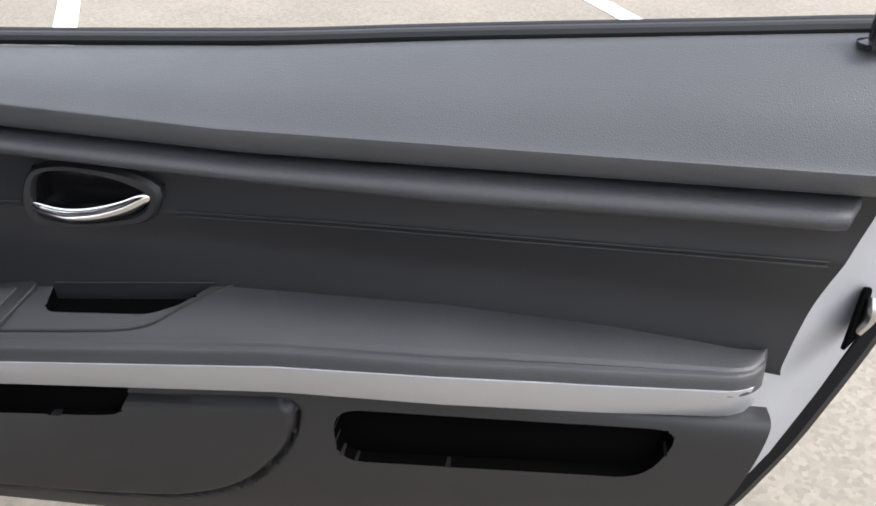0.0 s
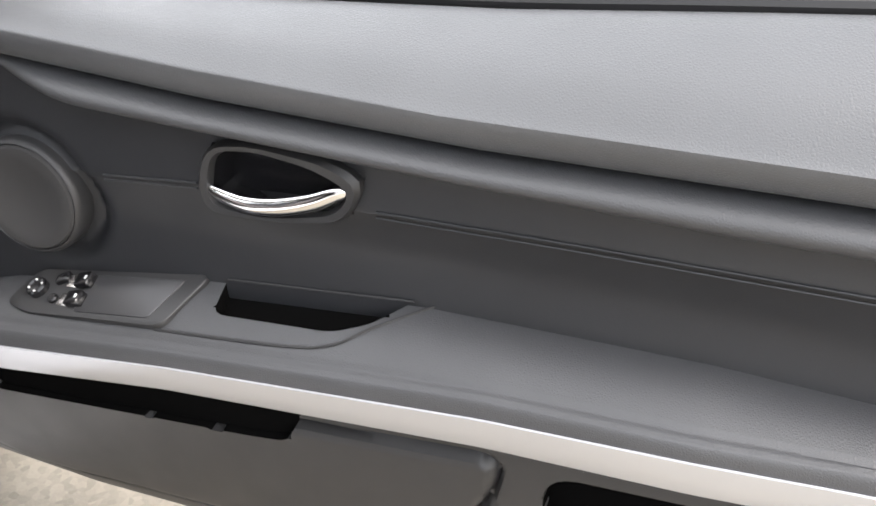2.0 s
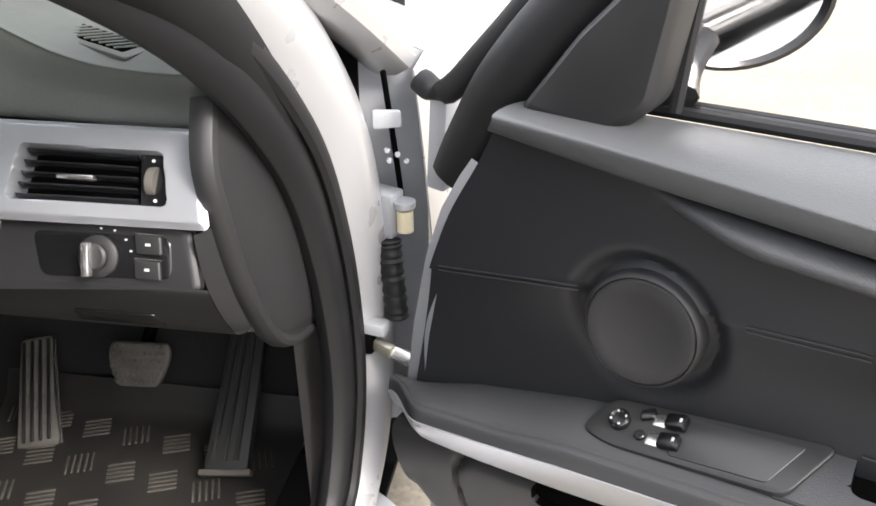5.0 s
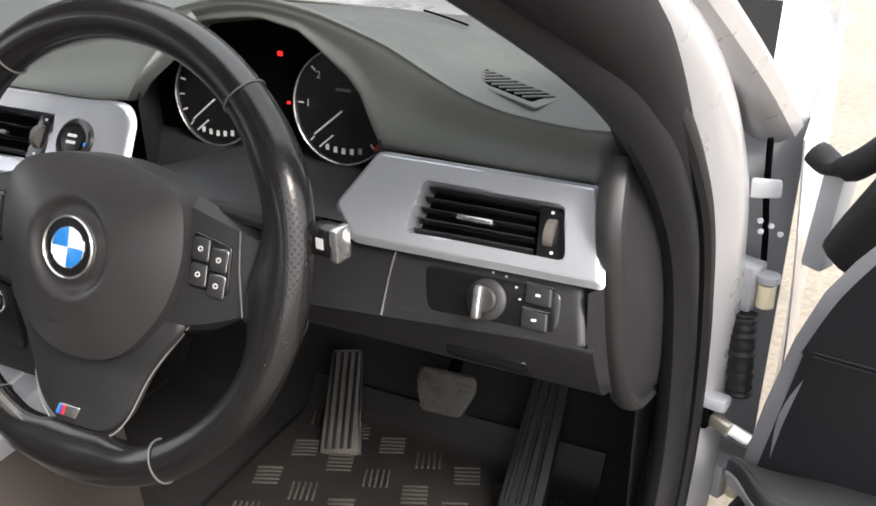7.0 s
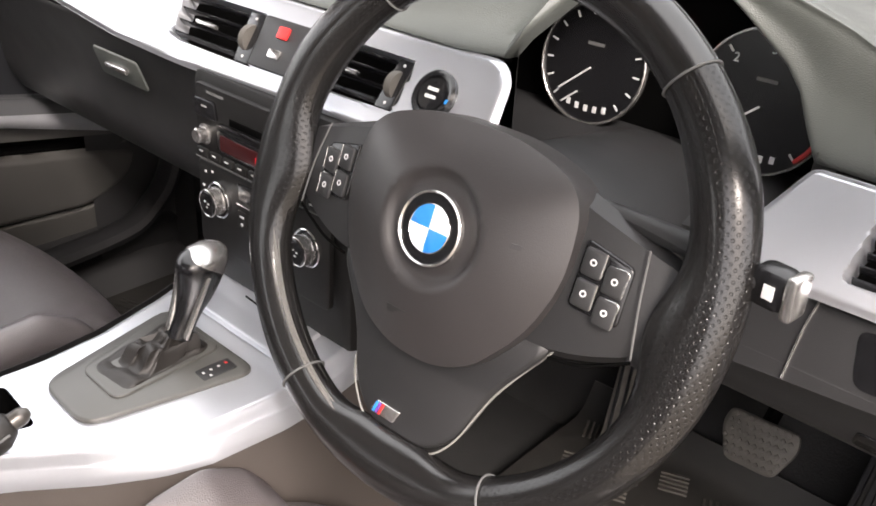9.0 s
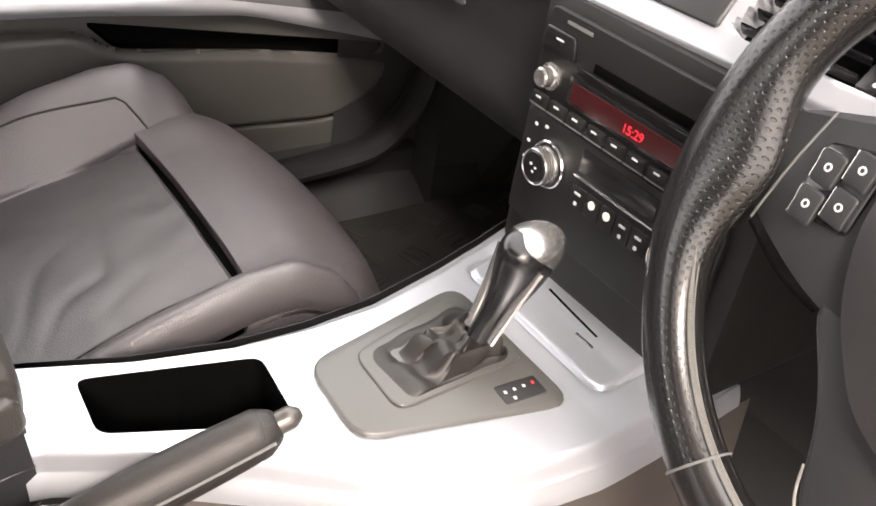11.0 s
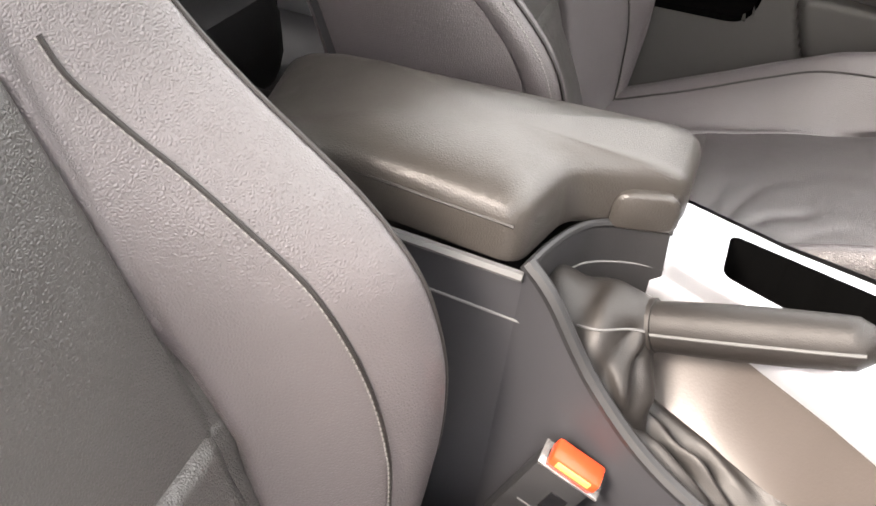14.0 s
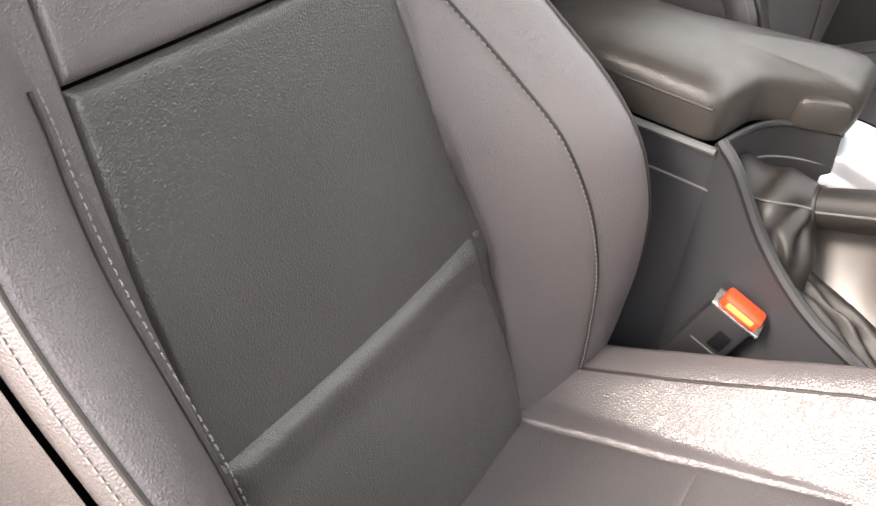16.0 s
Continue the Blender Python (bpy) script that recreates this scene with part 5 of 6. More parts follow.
skin(rim(129, 238, mat=PERF, name="grip", label="perforated leather grip"))
rim(238, 299, name="bottom_rim")
skin(rim(299, 408, mat=PERF, name="grip", label="perforated leather grip"))
for ang in (48, 129, 238, 299):
    c, s = math.cos(radians(ang)), math.sin(radians(ang))
    part("rim_seam", tube([WM @ Vector(((WR + 0.0172 * math.cos(q)) * c, (WR + 0.0172 * math.cos(q)) * s, 0.0160 * math.sin(q))) for q in np.linspace(0, 6.283, 17)], 0.0009, 32, 5), THREAD, wheel)
# cross stitching on the inner side of the rim
bm = bmesh.new()
for k in range(150):
    ang = radians(192 + 64 * k / 149)
    for s in (-1, 1):
        r0, r1 = WR - TR * 0.97, WR - TR * 0.86
        a, b = ang - 0.006, ang + 0.006
        p = WM @ Vector((r0 * math.cos(a), r0 * math.sin(a), 0.003 + 0.004 * s))
        q = WM @ Vector((r1 * math.cos(b), r1 * math.sin(b), 0.007 - 0.003 * s))
        tube([p, (p + q) / 2, q], 0.0006, 2, 4, bm=bm)
tagged(part("cross_stitching", bm, THREAD_LIGHT, wheel, "pale cross stitching"), kind="stuff")


def W(x, y, z):
    return WM @ Vector((x, y, z))


PAD = [(-0.084, 0.053), (-0.035, 0.069), (0.035, 0.069), (0.084, 0.053), (0.089, 0.0), (0.075, -0.040), (0.046, -0.075), (0.018, -0.087), (-0.018, -0.087), (-0.046, -0.075), (-0.075, -0.040), (-0.089, 0.0)]
po = resample(rounded(PAD, 0.028, 5), 96)


def pad_shape(a, b):
    p = po[int(round(a * 96)) % 96]
    s = 1.0 - 0.999 * max(0, b - 0.16) / 0.84
    edge = min(1, b / 0.16)
    x, y = p.x * (s + 0.02 * (1 - edge)), p.y * (s + 0.02 * (1 - edge))
    z = -0.016 + 0.028 * math.sin(edge * math.pi / 2) + 0.024 * (1 - s ** 2)
    d = math.hypot(x, y)
    z -= 0.0075 * smooth(0.040, 0.030, d)
    return W(x, y, z)


part("airbag_pad", grid(pad_shape, 96, 40, closed_a=True), WHEEL_PAD, wheel, "dark grey airbag cover")
hub = part("hub_badge", disc(0.0235, 0.003, WM @ pose(0, 0, 0.0275), 40, 0.001), GLOSSY, wheel, "round badge with blue and white quarters")
part("badge_ring", disc(0.0240, 0.005, WM @ pose(0, 0, 0.0275), 40, 0.001, inner=0.0222), SATIN, hub)
part("badge_inner_ring", disc(0.0157, 0.0044, WM @ pose(0, 0, 0.0275), 40, 0.0005, inner=0.0149), CHROME, hub)
for k in range(4):
    pts = [(0.0, 0.0)] + [(0.0150 * math.cos(radians(90 * k + q)), 0.0150 * math.sin(radians(90 * k + q))) for q in range(0, 91, 10)]
    part("badge_quarter", plate(pts, 0.0012, WM @ pose(0, 0, 0.0305), 0, 0.0002), (BADGE_WHITE, BLUE)[k % 2], hub)


def spoke(side):
    """A side spoke from the pad to the rim, with its button field."""
    def f(a, b):
        x = side * (0.066 + 0.082 * a)
        top, bot = 0.056 - 0.026 * a, -0.052 + 0.028 * a * a
        y = bot + (top - bot) * b
        return W(x, y, 0.000 - 0.008 * a * a + 0.006 * math.sin(math.pi * b) - 0.012 * (b in (0, 1)))
    return part("spoke", grid(f, 14, 16, 0.006), PLASTIC, wheel)


for s in (-1, 1):
    spoke(s)
    part("button_field", plate([(-0.0165, -0.019), (-0.0165, 0.0225), (0.0155, 0.015), (0.0165, -0.021)], 0.003, WM @ pose(s * 0.108, 0.006, 0.002, 0, s * 8, 0) @ Matrix.Diagonal((s, 1, 1, 1)), 0.004, 0.001), GLOSSY, wheel)
    for dx, dy, h in ((0.1005, 0.0165, 0.0165), (0.1005, -0.0025, 0.0165), (0.1155, 0.0105, 0.0165), (0.1155, -0.0085, 0.0165)):
        bm_at = WM @ pose(s * dx, dy, 0.0052 - 0.14 * (dx - 0.108), 0, s * 8, 0)
        bt = part("wheel_button", plate([(-0.0066, -h / 2), (-0.0066, h / 2), (0.0066, h / 2 - 0.001), (0.0066, -h / 2 - 0.001)], 0.0026, bm_at, 0.0025, 0.0008), PLASTIC, wheel)
        part("button_edge", tube([bm_at @ Vector((0.0066 * s, q * h / 2, 0.0022)) for q in (-0.9, 0, 0.9)] + [bm_at @ Vector((-0.002 * s, 0.95 * h / 2, 0.0022))] * (dx > 0.11), 0.00035, 8, 5), SATIN, bt)
        part("button_mark", disc(0.0021, 0.0005, bm_at @ pose(0, 0, 0.0024), 12, 0.0001, inner=0.0012), WHITE, bt)
SHIELD = [(-0.094, -0.040), (-0.060, -0.088), (-0.046, -0.128), (-0.026, -0.148), (0.026, -0.148), (0.046, -0.128), (0.060, -0.088), (0.094, -0.040)]
part("lower_spoke", plate(SHIELD, 0.010, WM @ pose(0, 0, -0.009), 0.020, 0.004, 5), PLASTIC, wheel)
part("spoke_line", tube([W(-0.052, -0.112, -0.002), W(-0.045, -0.130, -0.001), W(-0.027, -0.1485, 0.000), W(0.0, -0.1505, 0.000), W(0.027, -0.1485, 0.000), W(0.045, -0.130, -0.001), W(0.062, -0.088, -0.004), W(0.090, -0.044, -0.006)], 0.0009, 50, 6), THREAD_LIGHT, wheel)
for s in (-1, 1):
    part("grip_seam", tube([W(s * 0.128, 0.034, 0.002), W(s * 0.133, 0.004, 0.004), W(s * 0.138, -0.028, 0.001)], 0.0008, 14, 6), THREAD, wheel)
    part("lower_gap", tube([W(s * 0.088, -0.050, -0.002), W(s * 0.112, -0.044, -0.001), W(s * 0.138, -0.030, 0.000)], 0.0012, 14, 6), DEEP, wheel)
badge = part("spoke_badge", plate([(-0.013, -0.005), (-0.008, 0.005), (0.013, 0.005), (0.009, -0.005)], 0.0015, WM @ pose(-0.012, -0.136, 0.0012), 0.001), SATIN, wheel)
for k, mt in enumerate((BLUE, material("badge_violet", (0.15, 0.05, 0.3), 0.4), RED_MARK)):
    part("badge_stripe", plate([(-0.0016, -0.004), (0.0004, 0.004), (0.0022, 0.004), (0.0002, -0.004)], 0.0006, WM @ pose(-0.020 + k * 0.0026, -0.136, 0.0029), 0, 0.0001), mt, badge)
part("pad_mark", box(0.010, 0.003, 0.0006, WM @ pose(0.060, 0.010, 0.0245, 0, 24, 0), 0), PLASTIC, wheel)
part("pad_print", box(0.022, 0.006, 0.0006, WM @ pose(-0.008, -0.060, 0.0240, 26, 0, 0), 0), PLASTIC, wheel)
column = thing("steering_column", "black plastic steering column shroud with stalks", "steering column")
part("shroud", tube([(0.335, 0.100, 0.752), (0.342, 0.16, 0.748), (0.352, 0.30, 0.730)], 0.088, 18, 28, r2=0.058), PLASTIC, column, "dark grey moulded column shroud")
part("shroud_joint", tube([(0.424, 0.105, 0.752), (0.430, 0.16, 0.746), (0.441, 0.29, 0.730)], 0.0012, 12, 5), DEEP, column)
st = part("stalk", tube([(0.42, 0.115, 0.800), (0.48, 0.110, 0.802), (0.545, 0.100, 0.803)], 0.011, 12, 12, r2=0.008), PLASTIC, column)
part("stalk_end", box(0.024, 0.020, 0.027, pose(0.552, 0.098, 0.803, 0, 0, -8), 0.006), GLOSSY, st)
part("stalk_cap", box(0.008, 0.019, 0.029, pose(0.566, 0.095, 0.803, 0, 0, -8), 0.004), SATIN, st)
part("stalk_mark", box(0.007, 0.0008, 0.009, pose(0.553, 0.0855, 0.804, 0, 0, -8), 0), WHITE, st)
st2 = part("cruise_stalk", tube([(0.42, 0.085, 0.735), (0.48, 0.080, 0.732), (0.535, 0.075, 0.728)], 0.012, 12, 12, r2=0.010), PLASTIC, column)

# ---- pedals and mat ----
pedals = thing("accelerator_pedal", "ribbed black accelerator pedal with worn edges", "pedal")
AM = frame_at((0.229, 0.597, 0.237), (0.92, 0.30, 0.1), (-0.33, 0.73, 0.60))
part("pedal_plate", plate([(-0.032, -0.095), (-0.026, 0.085), (0.024, 0.085), (0.034, -0.095)], 0.012, AM, 0.008, 0.003), RUBBER_GREY, pedals)
for k in range(4):
    part("rib", box(0.005, 0.165, 0.005, AM @ pose(-0.020 + 0.0128 * k, -0.004, 0.0135), 0.0015), RUBBER, pedals)
part("pedal_edge", tube([AM @ Vector((0.034, -0.095, 0.006)), AM @ Vector((0.030, -0.03, 0.010)), AM @ Vector((0.024, 0.08, 0.008))], 0.0035, 10, 6), SATIN, pedals)
brake = thing("brake_pedal", "worn rubber brake pedal with diamond tread", "pedal")
BM = frame_at((0.422, 0.585, 0.318), (1, 0, 0.05), (0, 0.55, 0.83))
part("pedal_pad", plate([(-0.046, 0.030), (0.046, 0.030), (0.050, 0.006), (0.032, -0.036), (-0.032, -0.036), (-0.050, 0.006)], 0.012, BM, 0.010, 0.004), RUBBER_GREY, brake)
bm = bmesh.new()
for i in range(9):
    for j in range(6):
        x, y = -0.040 + 0.010 * i + 0.005 * (j % 2), -0.028 + 0.0105 * j
        if abs(x) < 0.042 and abs(x) < 0.034 + 0.3 * (y + 0.03):
            box(0.006, 0.006, 0.003, BM @ pose(x, y, 0.013, 0, 0, 45), 0.001, bm)
part("tread", bm, RUBBER_GREY, brake)
part("pedal_arm", tube([BM @ Vector((0, 0.0, 0)), BM @ Vector((0, 0.08, -0.03)), (0.43, 0.70, 0.50)], 0.010, 12, 8), DEEP, brake)
rest = thing("footrest", "ribbed dark plastic footrest with dusty lower lip", "footrest")
FM = frame_at((0.572, 0.588, 0.272), (0.99, 0.05, 0.1), (0.10, 0.76, 0.62))
part("rest_plate", plate([(-0.040, -0.115), (-0.020, 0.12), (0.034, 0.12), (0.028, -0.115)], 0.012, FM, 0.008, 0.003), PLASTIC, rest)
for k in range(3):
    part("rest_rib", tube([FM @ Vector((-0.026 + 0.018 * k, -0.10, 0.013)), FM @ Vector((-0.018 + 0.016 * k, 0, 0.0135)), FM @ Vector((-0.010 + 0.013 * k, 0.11, 0.013))], 0.004, 8, 6), MAT, rest)
part("rest_lip", box(0.080, 0.010, 0.016, FM @ pose(-0.006, -0.116, 0.008), 0.003), RUBBER_GREY, rest)


def floor_mat(name, x0, x1, label, bar):
    mt = thing(name, label, "floor mat", "floor mats")
    part("mat_sheet", grid(lambda a, b: (x0 + (x1 - x0) * a, 0.02 + 0.63 * b, 0.182 + 0.05 * smooth(0.95, 1.0, b) + 0.003 * noise.noise((a * 4, b * 5, x0))), 24, 30, 0.004), MAT, mt)
    shared = None
    for i in range(7):
        for j in range(7):
            x, y = x0 + 0.045 + 0.0705 * i + 0.016 * (j % 2), 0.597 - 0.0085 * i - 0.082 * j
            for k in range(5):
                m = pose(x, y, 0.187, 0, 0, 22 if (i + j) % 3 else 112) @ pose(0, -0.018 + 0.009 * k, 0)
                if shared is None:
                    shared = part("tread_bar", box(0.040, 0.0038, 0.0035, Matrix.Identity(4), 0.0008), bar, mt)
                    shared.matrix_world = m
                else:
                    o = new("tread_bar", shared.data)
                    o.parent, o.matrix_world = mt, m
    return mt


floor_mat("driver_mat", 0.14, 0.66, "dusty black rubber mat with checker tread bars", DIRT)
floor_mat("passenger_mat", -0.66, -0.14, "clean black rubber mat with checker tread bars", MAT)

# ---- seats ----
BACK_TILT = 0.445


def bolster(z):
    return sum(float(np.interp(z + d, BOL_Z, BOL_P)) for d in (-0.04, -0.027, -0.013, 0, 0.013, 0.027, 0.04)) / 7


BOL_Z, BOL_P = ([0.27, 0.32, 0.40, 0.44, 0.51, 0.565, 0.60, 0.645, 0.69, 0.76, 0.85, 0.95], [0.005, 0.045, 0.092, 0.116, 0.136, 0.128, 0.098, 0.064, 0.043, 0.034, 0.028, 0.02])


def seat_back(x, z):
    """The backrest's front, x from its middle."""
    a = abs(x)
    wide = 0.262 - 0.062 * smooth(0.57, 0.92, z)
    k = min(1, max(0, (a - 0.150) / (wide - 0.165)))
    p = bolster(z) * math.sin(k * math.pi / 2) ** 1.05
    p += 0.006 * math.cos(a / 0.15 * 1.5) if a < 0.15 else 0
    over = max(0, a - (wide - 0.022))
    p -= 0.11 * (over / 0.022) ** 2.2 * 0.5
    y = -0.517 - (z - 0.44) * BACK_TILT
    return Vector((x, y + 0.92 * p, z + 0.36 * p * 0.5))


CUSH = table([(-0.52, 0.292), (-0.46, 0.308), (-0.34, 0.334), (-0.20, 0.368), (-0.05, 0.398), (0.02, 0.400), (0.06, 0.388), (0.09, 0.36), (0.105, 0.325), (0.105, 0.29)])


def seat_cushion(x, y):
    a = abs(x)
    k = min(1, max(0, (a - 0.165) / 0.075))
    h = float(np.interp(y, [-0.50, -0.42, -0.27, -0.17, -0.09, -0.04, 0.0, 0.025, 0.045], [0.008, 0.025, 0.060, 0.082, 0.088, 0.080, 0.056, 0.022, -0.02]))
    z = CUSH(y) + h * math.sin(k * math.pi / 2) ** 1.2 + (0.006 * math.cos(a / 0.165 * 1.5) if a < 0.165 else 0)
    crease = math.sin((y * 0.9 + x * 0.55) * 120 + 6 * noise.noise((x * 12, y * 12, 5)))
    z -= 0.0032 * max(0, crease) ** 2 * math.exp(-((x - 0.06) / 0.07) ** 2 - ((y + 0.22) / 0.07) ** 2)
    over = max(0, a - 0.238)
    z -= 0.05 * (over / 0.022) ** 2
    z += 0.0012 * noise.noise((x * 30, y * 22, 0)) + 0.0018 * noise.noise((x * 9 + y * 14, y * 9, 3)) * smooth(0.2, 0.1, a)
    return Vector((x, y, z))


def patch(f, a0, a1, b0, b1, na=26, nb=26, roll=0.005, deep=0.006):
    """A padded panel of f with its edges rolled in; a0 and a1 may depend on b."""
    wa = abs((a1(b0) if callable(a1) else a1) - (a0(b0) if callable(a0) else a0))

    def ease(t, n, w):
        """Crowds the samples at the two ends."""
        r, i = min(0.2, roll / w), round(t * n)
        if i <= 3:
            return r * i / 3
        if i >= n - 3:
            return 1 - r * (n - i) / 3
        return r + (1 - 2 * r) * (i - 3) / (n - 6)

    def g(a, b):
        a, b = ease(a, na, wa), ease(b, nb, abs(b1 - b0))
        bb = b0 + (b1 - b0) * b
        lo, hi = (a0(bb) if callable(a0) else a0), (a1(bb) if callable(a1) else a1)
        aa = lo + (hi - lo) * a
        e = 1e-3
        p = f(aa, bb)
        n = (f(aa + e, bb) - f(aa - e, bb)).cross(f(aa, bb + e) - f(aa, bb - e)).normalized()
        d = min(a * abs(hi - lo), (1 - a) * abs(hi - lo), b * abs(b1 - b0), (1 - b) * abs(b1 - b0))
        k = max(0, 1 - d / roll)
        s = -1 if n.y + n.z > 0 else 1
        return p + n * s * deep * k ** 2
    return grid(g, na, nb)


def make_seat(name, label):
    seat = thing(name, label, "car seat", "front seats")
    inner = lambda s: (lambda z: s * float(np.interp(z, [0.27, 0.32, 0.46, 0.60, 0.70, 0.8], [0.140, 0.145, 0.154, 0.146, 0.136, 0.125])))
    part("upper_back_panel", patch(seat_back, inner(-1), inner(1), 0.468, 0.692, 60, 44, 0.005), LEATHER_PANEL, seat, "smooth dark leather backrest panel")
    part("lower_back_panel", patch(lambda x, z: seat_back(x, z) + Vector((0, 0.012 * math.sin(math.pi * min(1, (z - 0.27) / 0.2)) + 0.007 * smooth(0.44, 0.474, z), 0)), inner(-1), inner(1), 0.285, 0.484, 60, 44, 0.016, 0.015), LEATHER_PANEL, seat)
    part("shoulder_panel", patch(seat_back, inner(-1), inner(1), 0.694, 0.93, 40, 34, 0.005), LEATHER, seat)
    for s in (-1, 1):
        part("back_bolster", patch(seat_back, inner(s), lambda z: s * (0.258 - 0.062 * smooth(0.57, 0.92, z)), 0.275, 0.93, 44, 110, 0.005), LEATHER, seat, "padded grained leather side bolster")
        line = [seat_back(s * float(np.interp(z, [0.30, 0.42, 0.50, 0.56, 0.62, 0.68, 0.8], [0.206, 0.204, 0.199, 0.194, 0.182, 0.162, 0.150])), z) + Vector((0, 0.0012, 0.0012)) for z in np.linspace(0.31, 0.70, 22)]
        part("stitched_seam", tube(line, 0.0016, 60, 6), GAITER, seat)
        bm = bmesh.new()
        for off in (-0.0042, 0.0042):
            for k in range(90):
                c0, c1 = (catmull(line, (k + q) / 90) for q in (0.15, 0.75))
                tube([c0 + Vector((off, 0.0006, 0.0006)), (c0 + c1) / 2 + Vector((off, 0.0012, 0.0010)), c1 + Vector((off, 0.0006, 0.0006))], 0.00055, 2, 4, bm=bm)
        tagged(part("seam_stitching", bm, THREAD_LIGHT, seat, "pale twin stitching"), kind="stuff")
        edge = [seat_back(s * (0.246 - 0.062 * smooth(0.57, 0.92, z)), z) + Vector((0, 0.001, 0.001)) for z in np.linspace(0.40, 0.85, 26)]
        part("piping", tube(edge, 0.0017, 60, 6), GAITER, seat)
        bm = bmesh.new()
        for k in range(110):
            z = 0.42 + 0.40 * k / 110
            p = seat_back(s * (0.2515 - 0.062 * smooth(0.57, 0.92, z)), z) + Vector((0, 0.0008, 0.0008))
            q = seat_back(s * (0.2515 - 0.062 * smooth(0.57, 0.92, z + 0.0022)), z + 0.0022) + Vector((0, 0.0008, 0.0008))
            tube([p, (p + q) / 2, q], 0.0006, 2, 4, bm=bm)
        tagged(part("edge_stitching", bm, THREAD_LIGHT, seat), kind="stuff")
        def side(a, b, s=s):
            z = 0.275 + 0.655 * b
            p = seat_back(s * (0.257 - 0.062 * smooth(0.57, 0.92, z)), z)
            return p + Vector((s * 0.004 * math.sin(3 * a) - s * 0.02 * a * a, -0.004 - (p.y + 0.517 + (z - 0.44) * BACK_TILT + 0.12) * a, 0))
        part("back_side", grid(side, 8, 26), LEATHER, seat)
    part("back_shell", grid(lambda a, b: (-0.255 + 0.51 * a, -0.517 - (0.27 + 0.68 * b - 0.44) * BACK_TILT - 0.13 + 0.03 * math.cos(a * 6.28), 0.27 + 0.68 * b), 16, 20), PLASTIC, seat)
    part("back_top", grid(lambda a, b: (-0.21 + 0.42 * a, -0.517 - 0.49 * BACK_TILT - 0.12 * b + 0.01, 0.93 + 0.03 * math.sin(math.pi * b)), 10, 8), LEATHER, seat)
    part("headrest", box(0.24, 0.09, 0.16, pose(0, -0.80, 1.06, -18, 0, 0), 0.035), LEATHER, seat)
    for x in (-0.06, 0.06):
        part("headrest_post", tube([(x, -0.755, 0.92), (x, -0.775, 0.97), (x, -0.79, 1.01)], 0.006, 4, 8), CHROME, seat)
    half = lambda s: (lambda y: s * float(np.interp(y, [-0.5, -0.3, -0.05, 0.1], [0.128, 0.150, 0.172, 0.180])))
    part("cushion_panel", patch(seat_cushion, half(-1), half(1), -0.302, -0.062, 56, 48, 0.005), LEATHER_HALF_LIT, seat, "creased leather seat cushion panel")
    part("rear_cushion_panel", patch(seat_cushion, half(-1), half(1), -0.47, -0.294, 40, 28, 0.006, 0.006), LEATHER_HALF_LIT, seat)

    def nose(x, t):
        y, z = catmull([(-0.050, 0.400, 0), (0.015, 0.412, 0), (0.070, 0.396, 0), (0.104, 0.345, 0), (0.104, 0.280, 0), (0.08, 0.235, 0)], t)[:2]
        k = (abs(x) / 0.235) ** 4
        return Vector((x, y - 0.045 * k + 0.018 * (1 - (x / 0.235) ** 2) * smooth(0.0, 0.5, t), z - 0.012 * k + 0.02 * math.exp(-((abs(x) - 0.2) / 0.05) ** 2) * (1 - t)))
    part("thigh_support", patch(nose, -0.232, 0.232, 0.0, 1.0, 60, 36, 0.012, 0.012), LEATHER, seat, "rounded leather thigh support")
    # black sheet under the gap, put there as its shade
    part("support_gap_shade", grid(lambda a, b: seat_cushion(-0.19 + 0.38 * a, -0.075 + 0.035 * b) - Vector((0, 0, 0.016)), 20, 4), DEEP, seat)
    for s in (-1, 1):
        part("cushion_bolster", patch(lambda x, y: seat_cushion(x, y), half(s), s * 0.258, -0.48, 0.042, 36, 70, 0.005), LEATHER, seat, "padded leather cushion bolster")
        part("bolster_seam", tube([seat_cushion(s * float(np.interp(y, [-0.45, -0.2, -0.06, -0.045], [0.205, 0.215, 0.200, 0.178])), y) + Vector((0, 0, 0.001)) for y in np.linspace(-0.45, -0.045, 18)], 0.0015, 40, 6), GAITER, seat)
        part("cushion_side", grid(lambda a, b, s=s: (s * (0.258 + 0.004 * math.sin(3 * b)), -0.48 + 0.52 * a, seat_cushion(0.258, -0.48 + 0.52 * a).z - 0.002 - 0.11 * b), 30, 8), LEATHER, seat)
        part("side_fold", tube([(s * 0.255, -0.25, 0.365), (s * 0.262, -0.10, 0.372), (s * 0.258, 0.0, 0.352), (s * 0.235, 0.06, 0.325)], 0.016, 24, 8, r2=0.010), LEATHER, seat)
    part("seat_base", box(0.44, 0.46, 0.10, pose(0, -0.22, 0.215), 0.02), PLASTIC, seat)
    part("recliner_cover", box(0.03, 0.12, 0.06, pose(-0.262, -0.47, 0.27), 0.01), PLASTIC, seat)
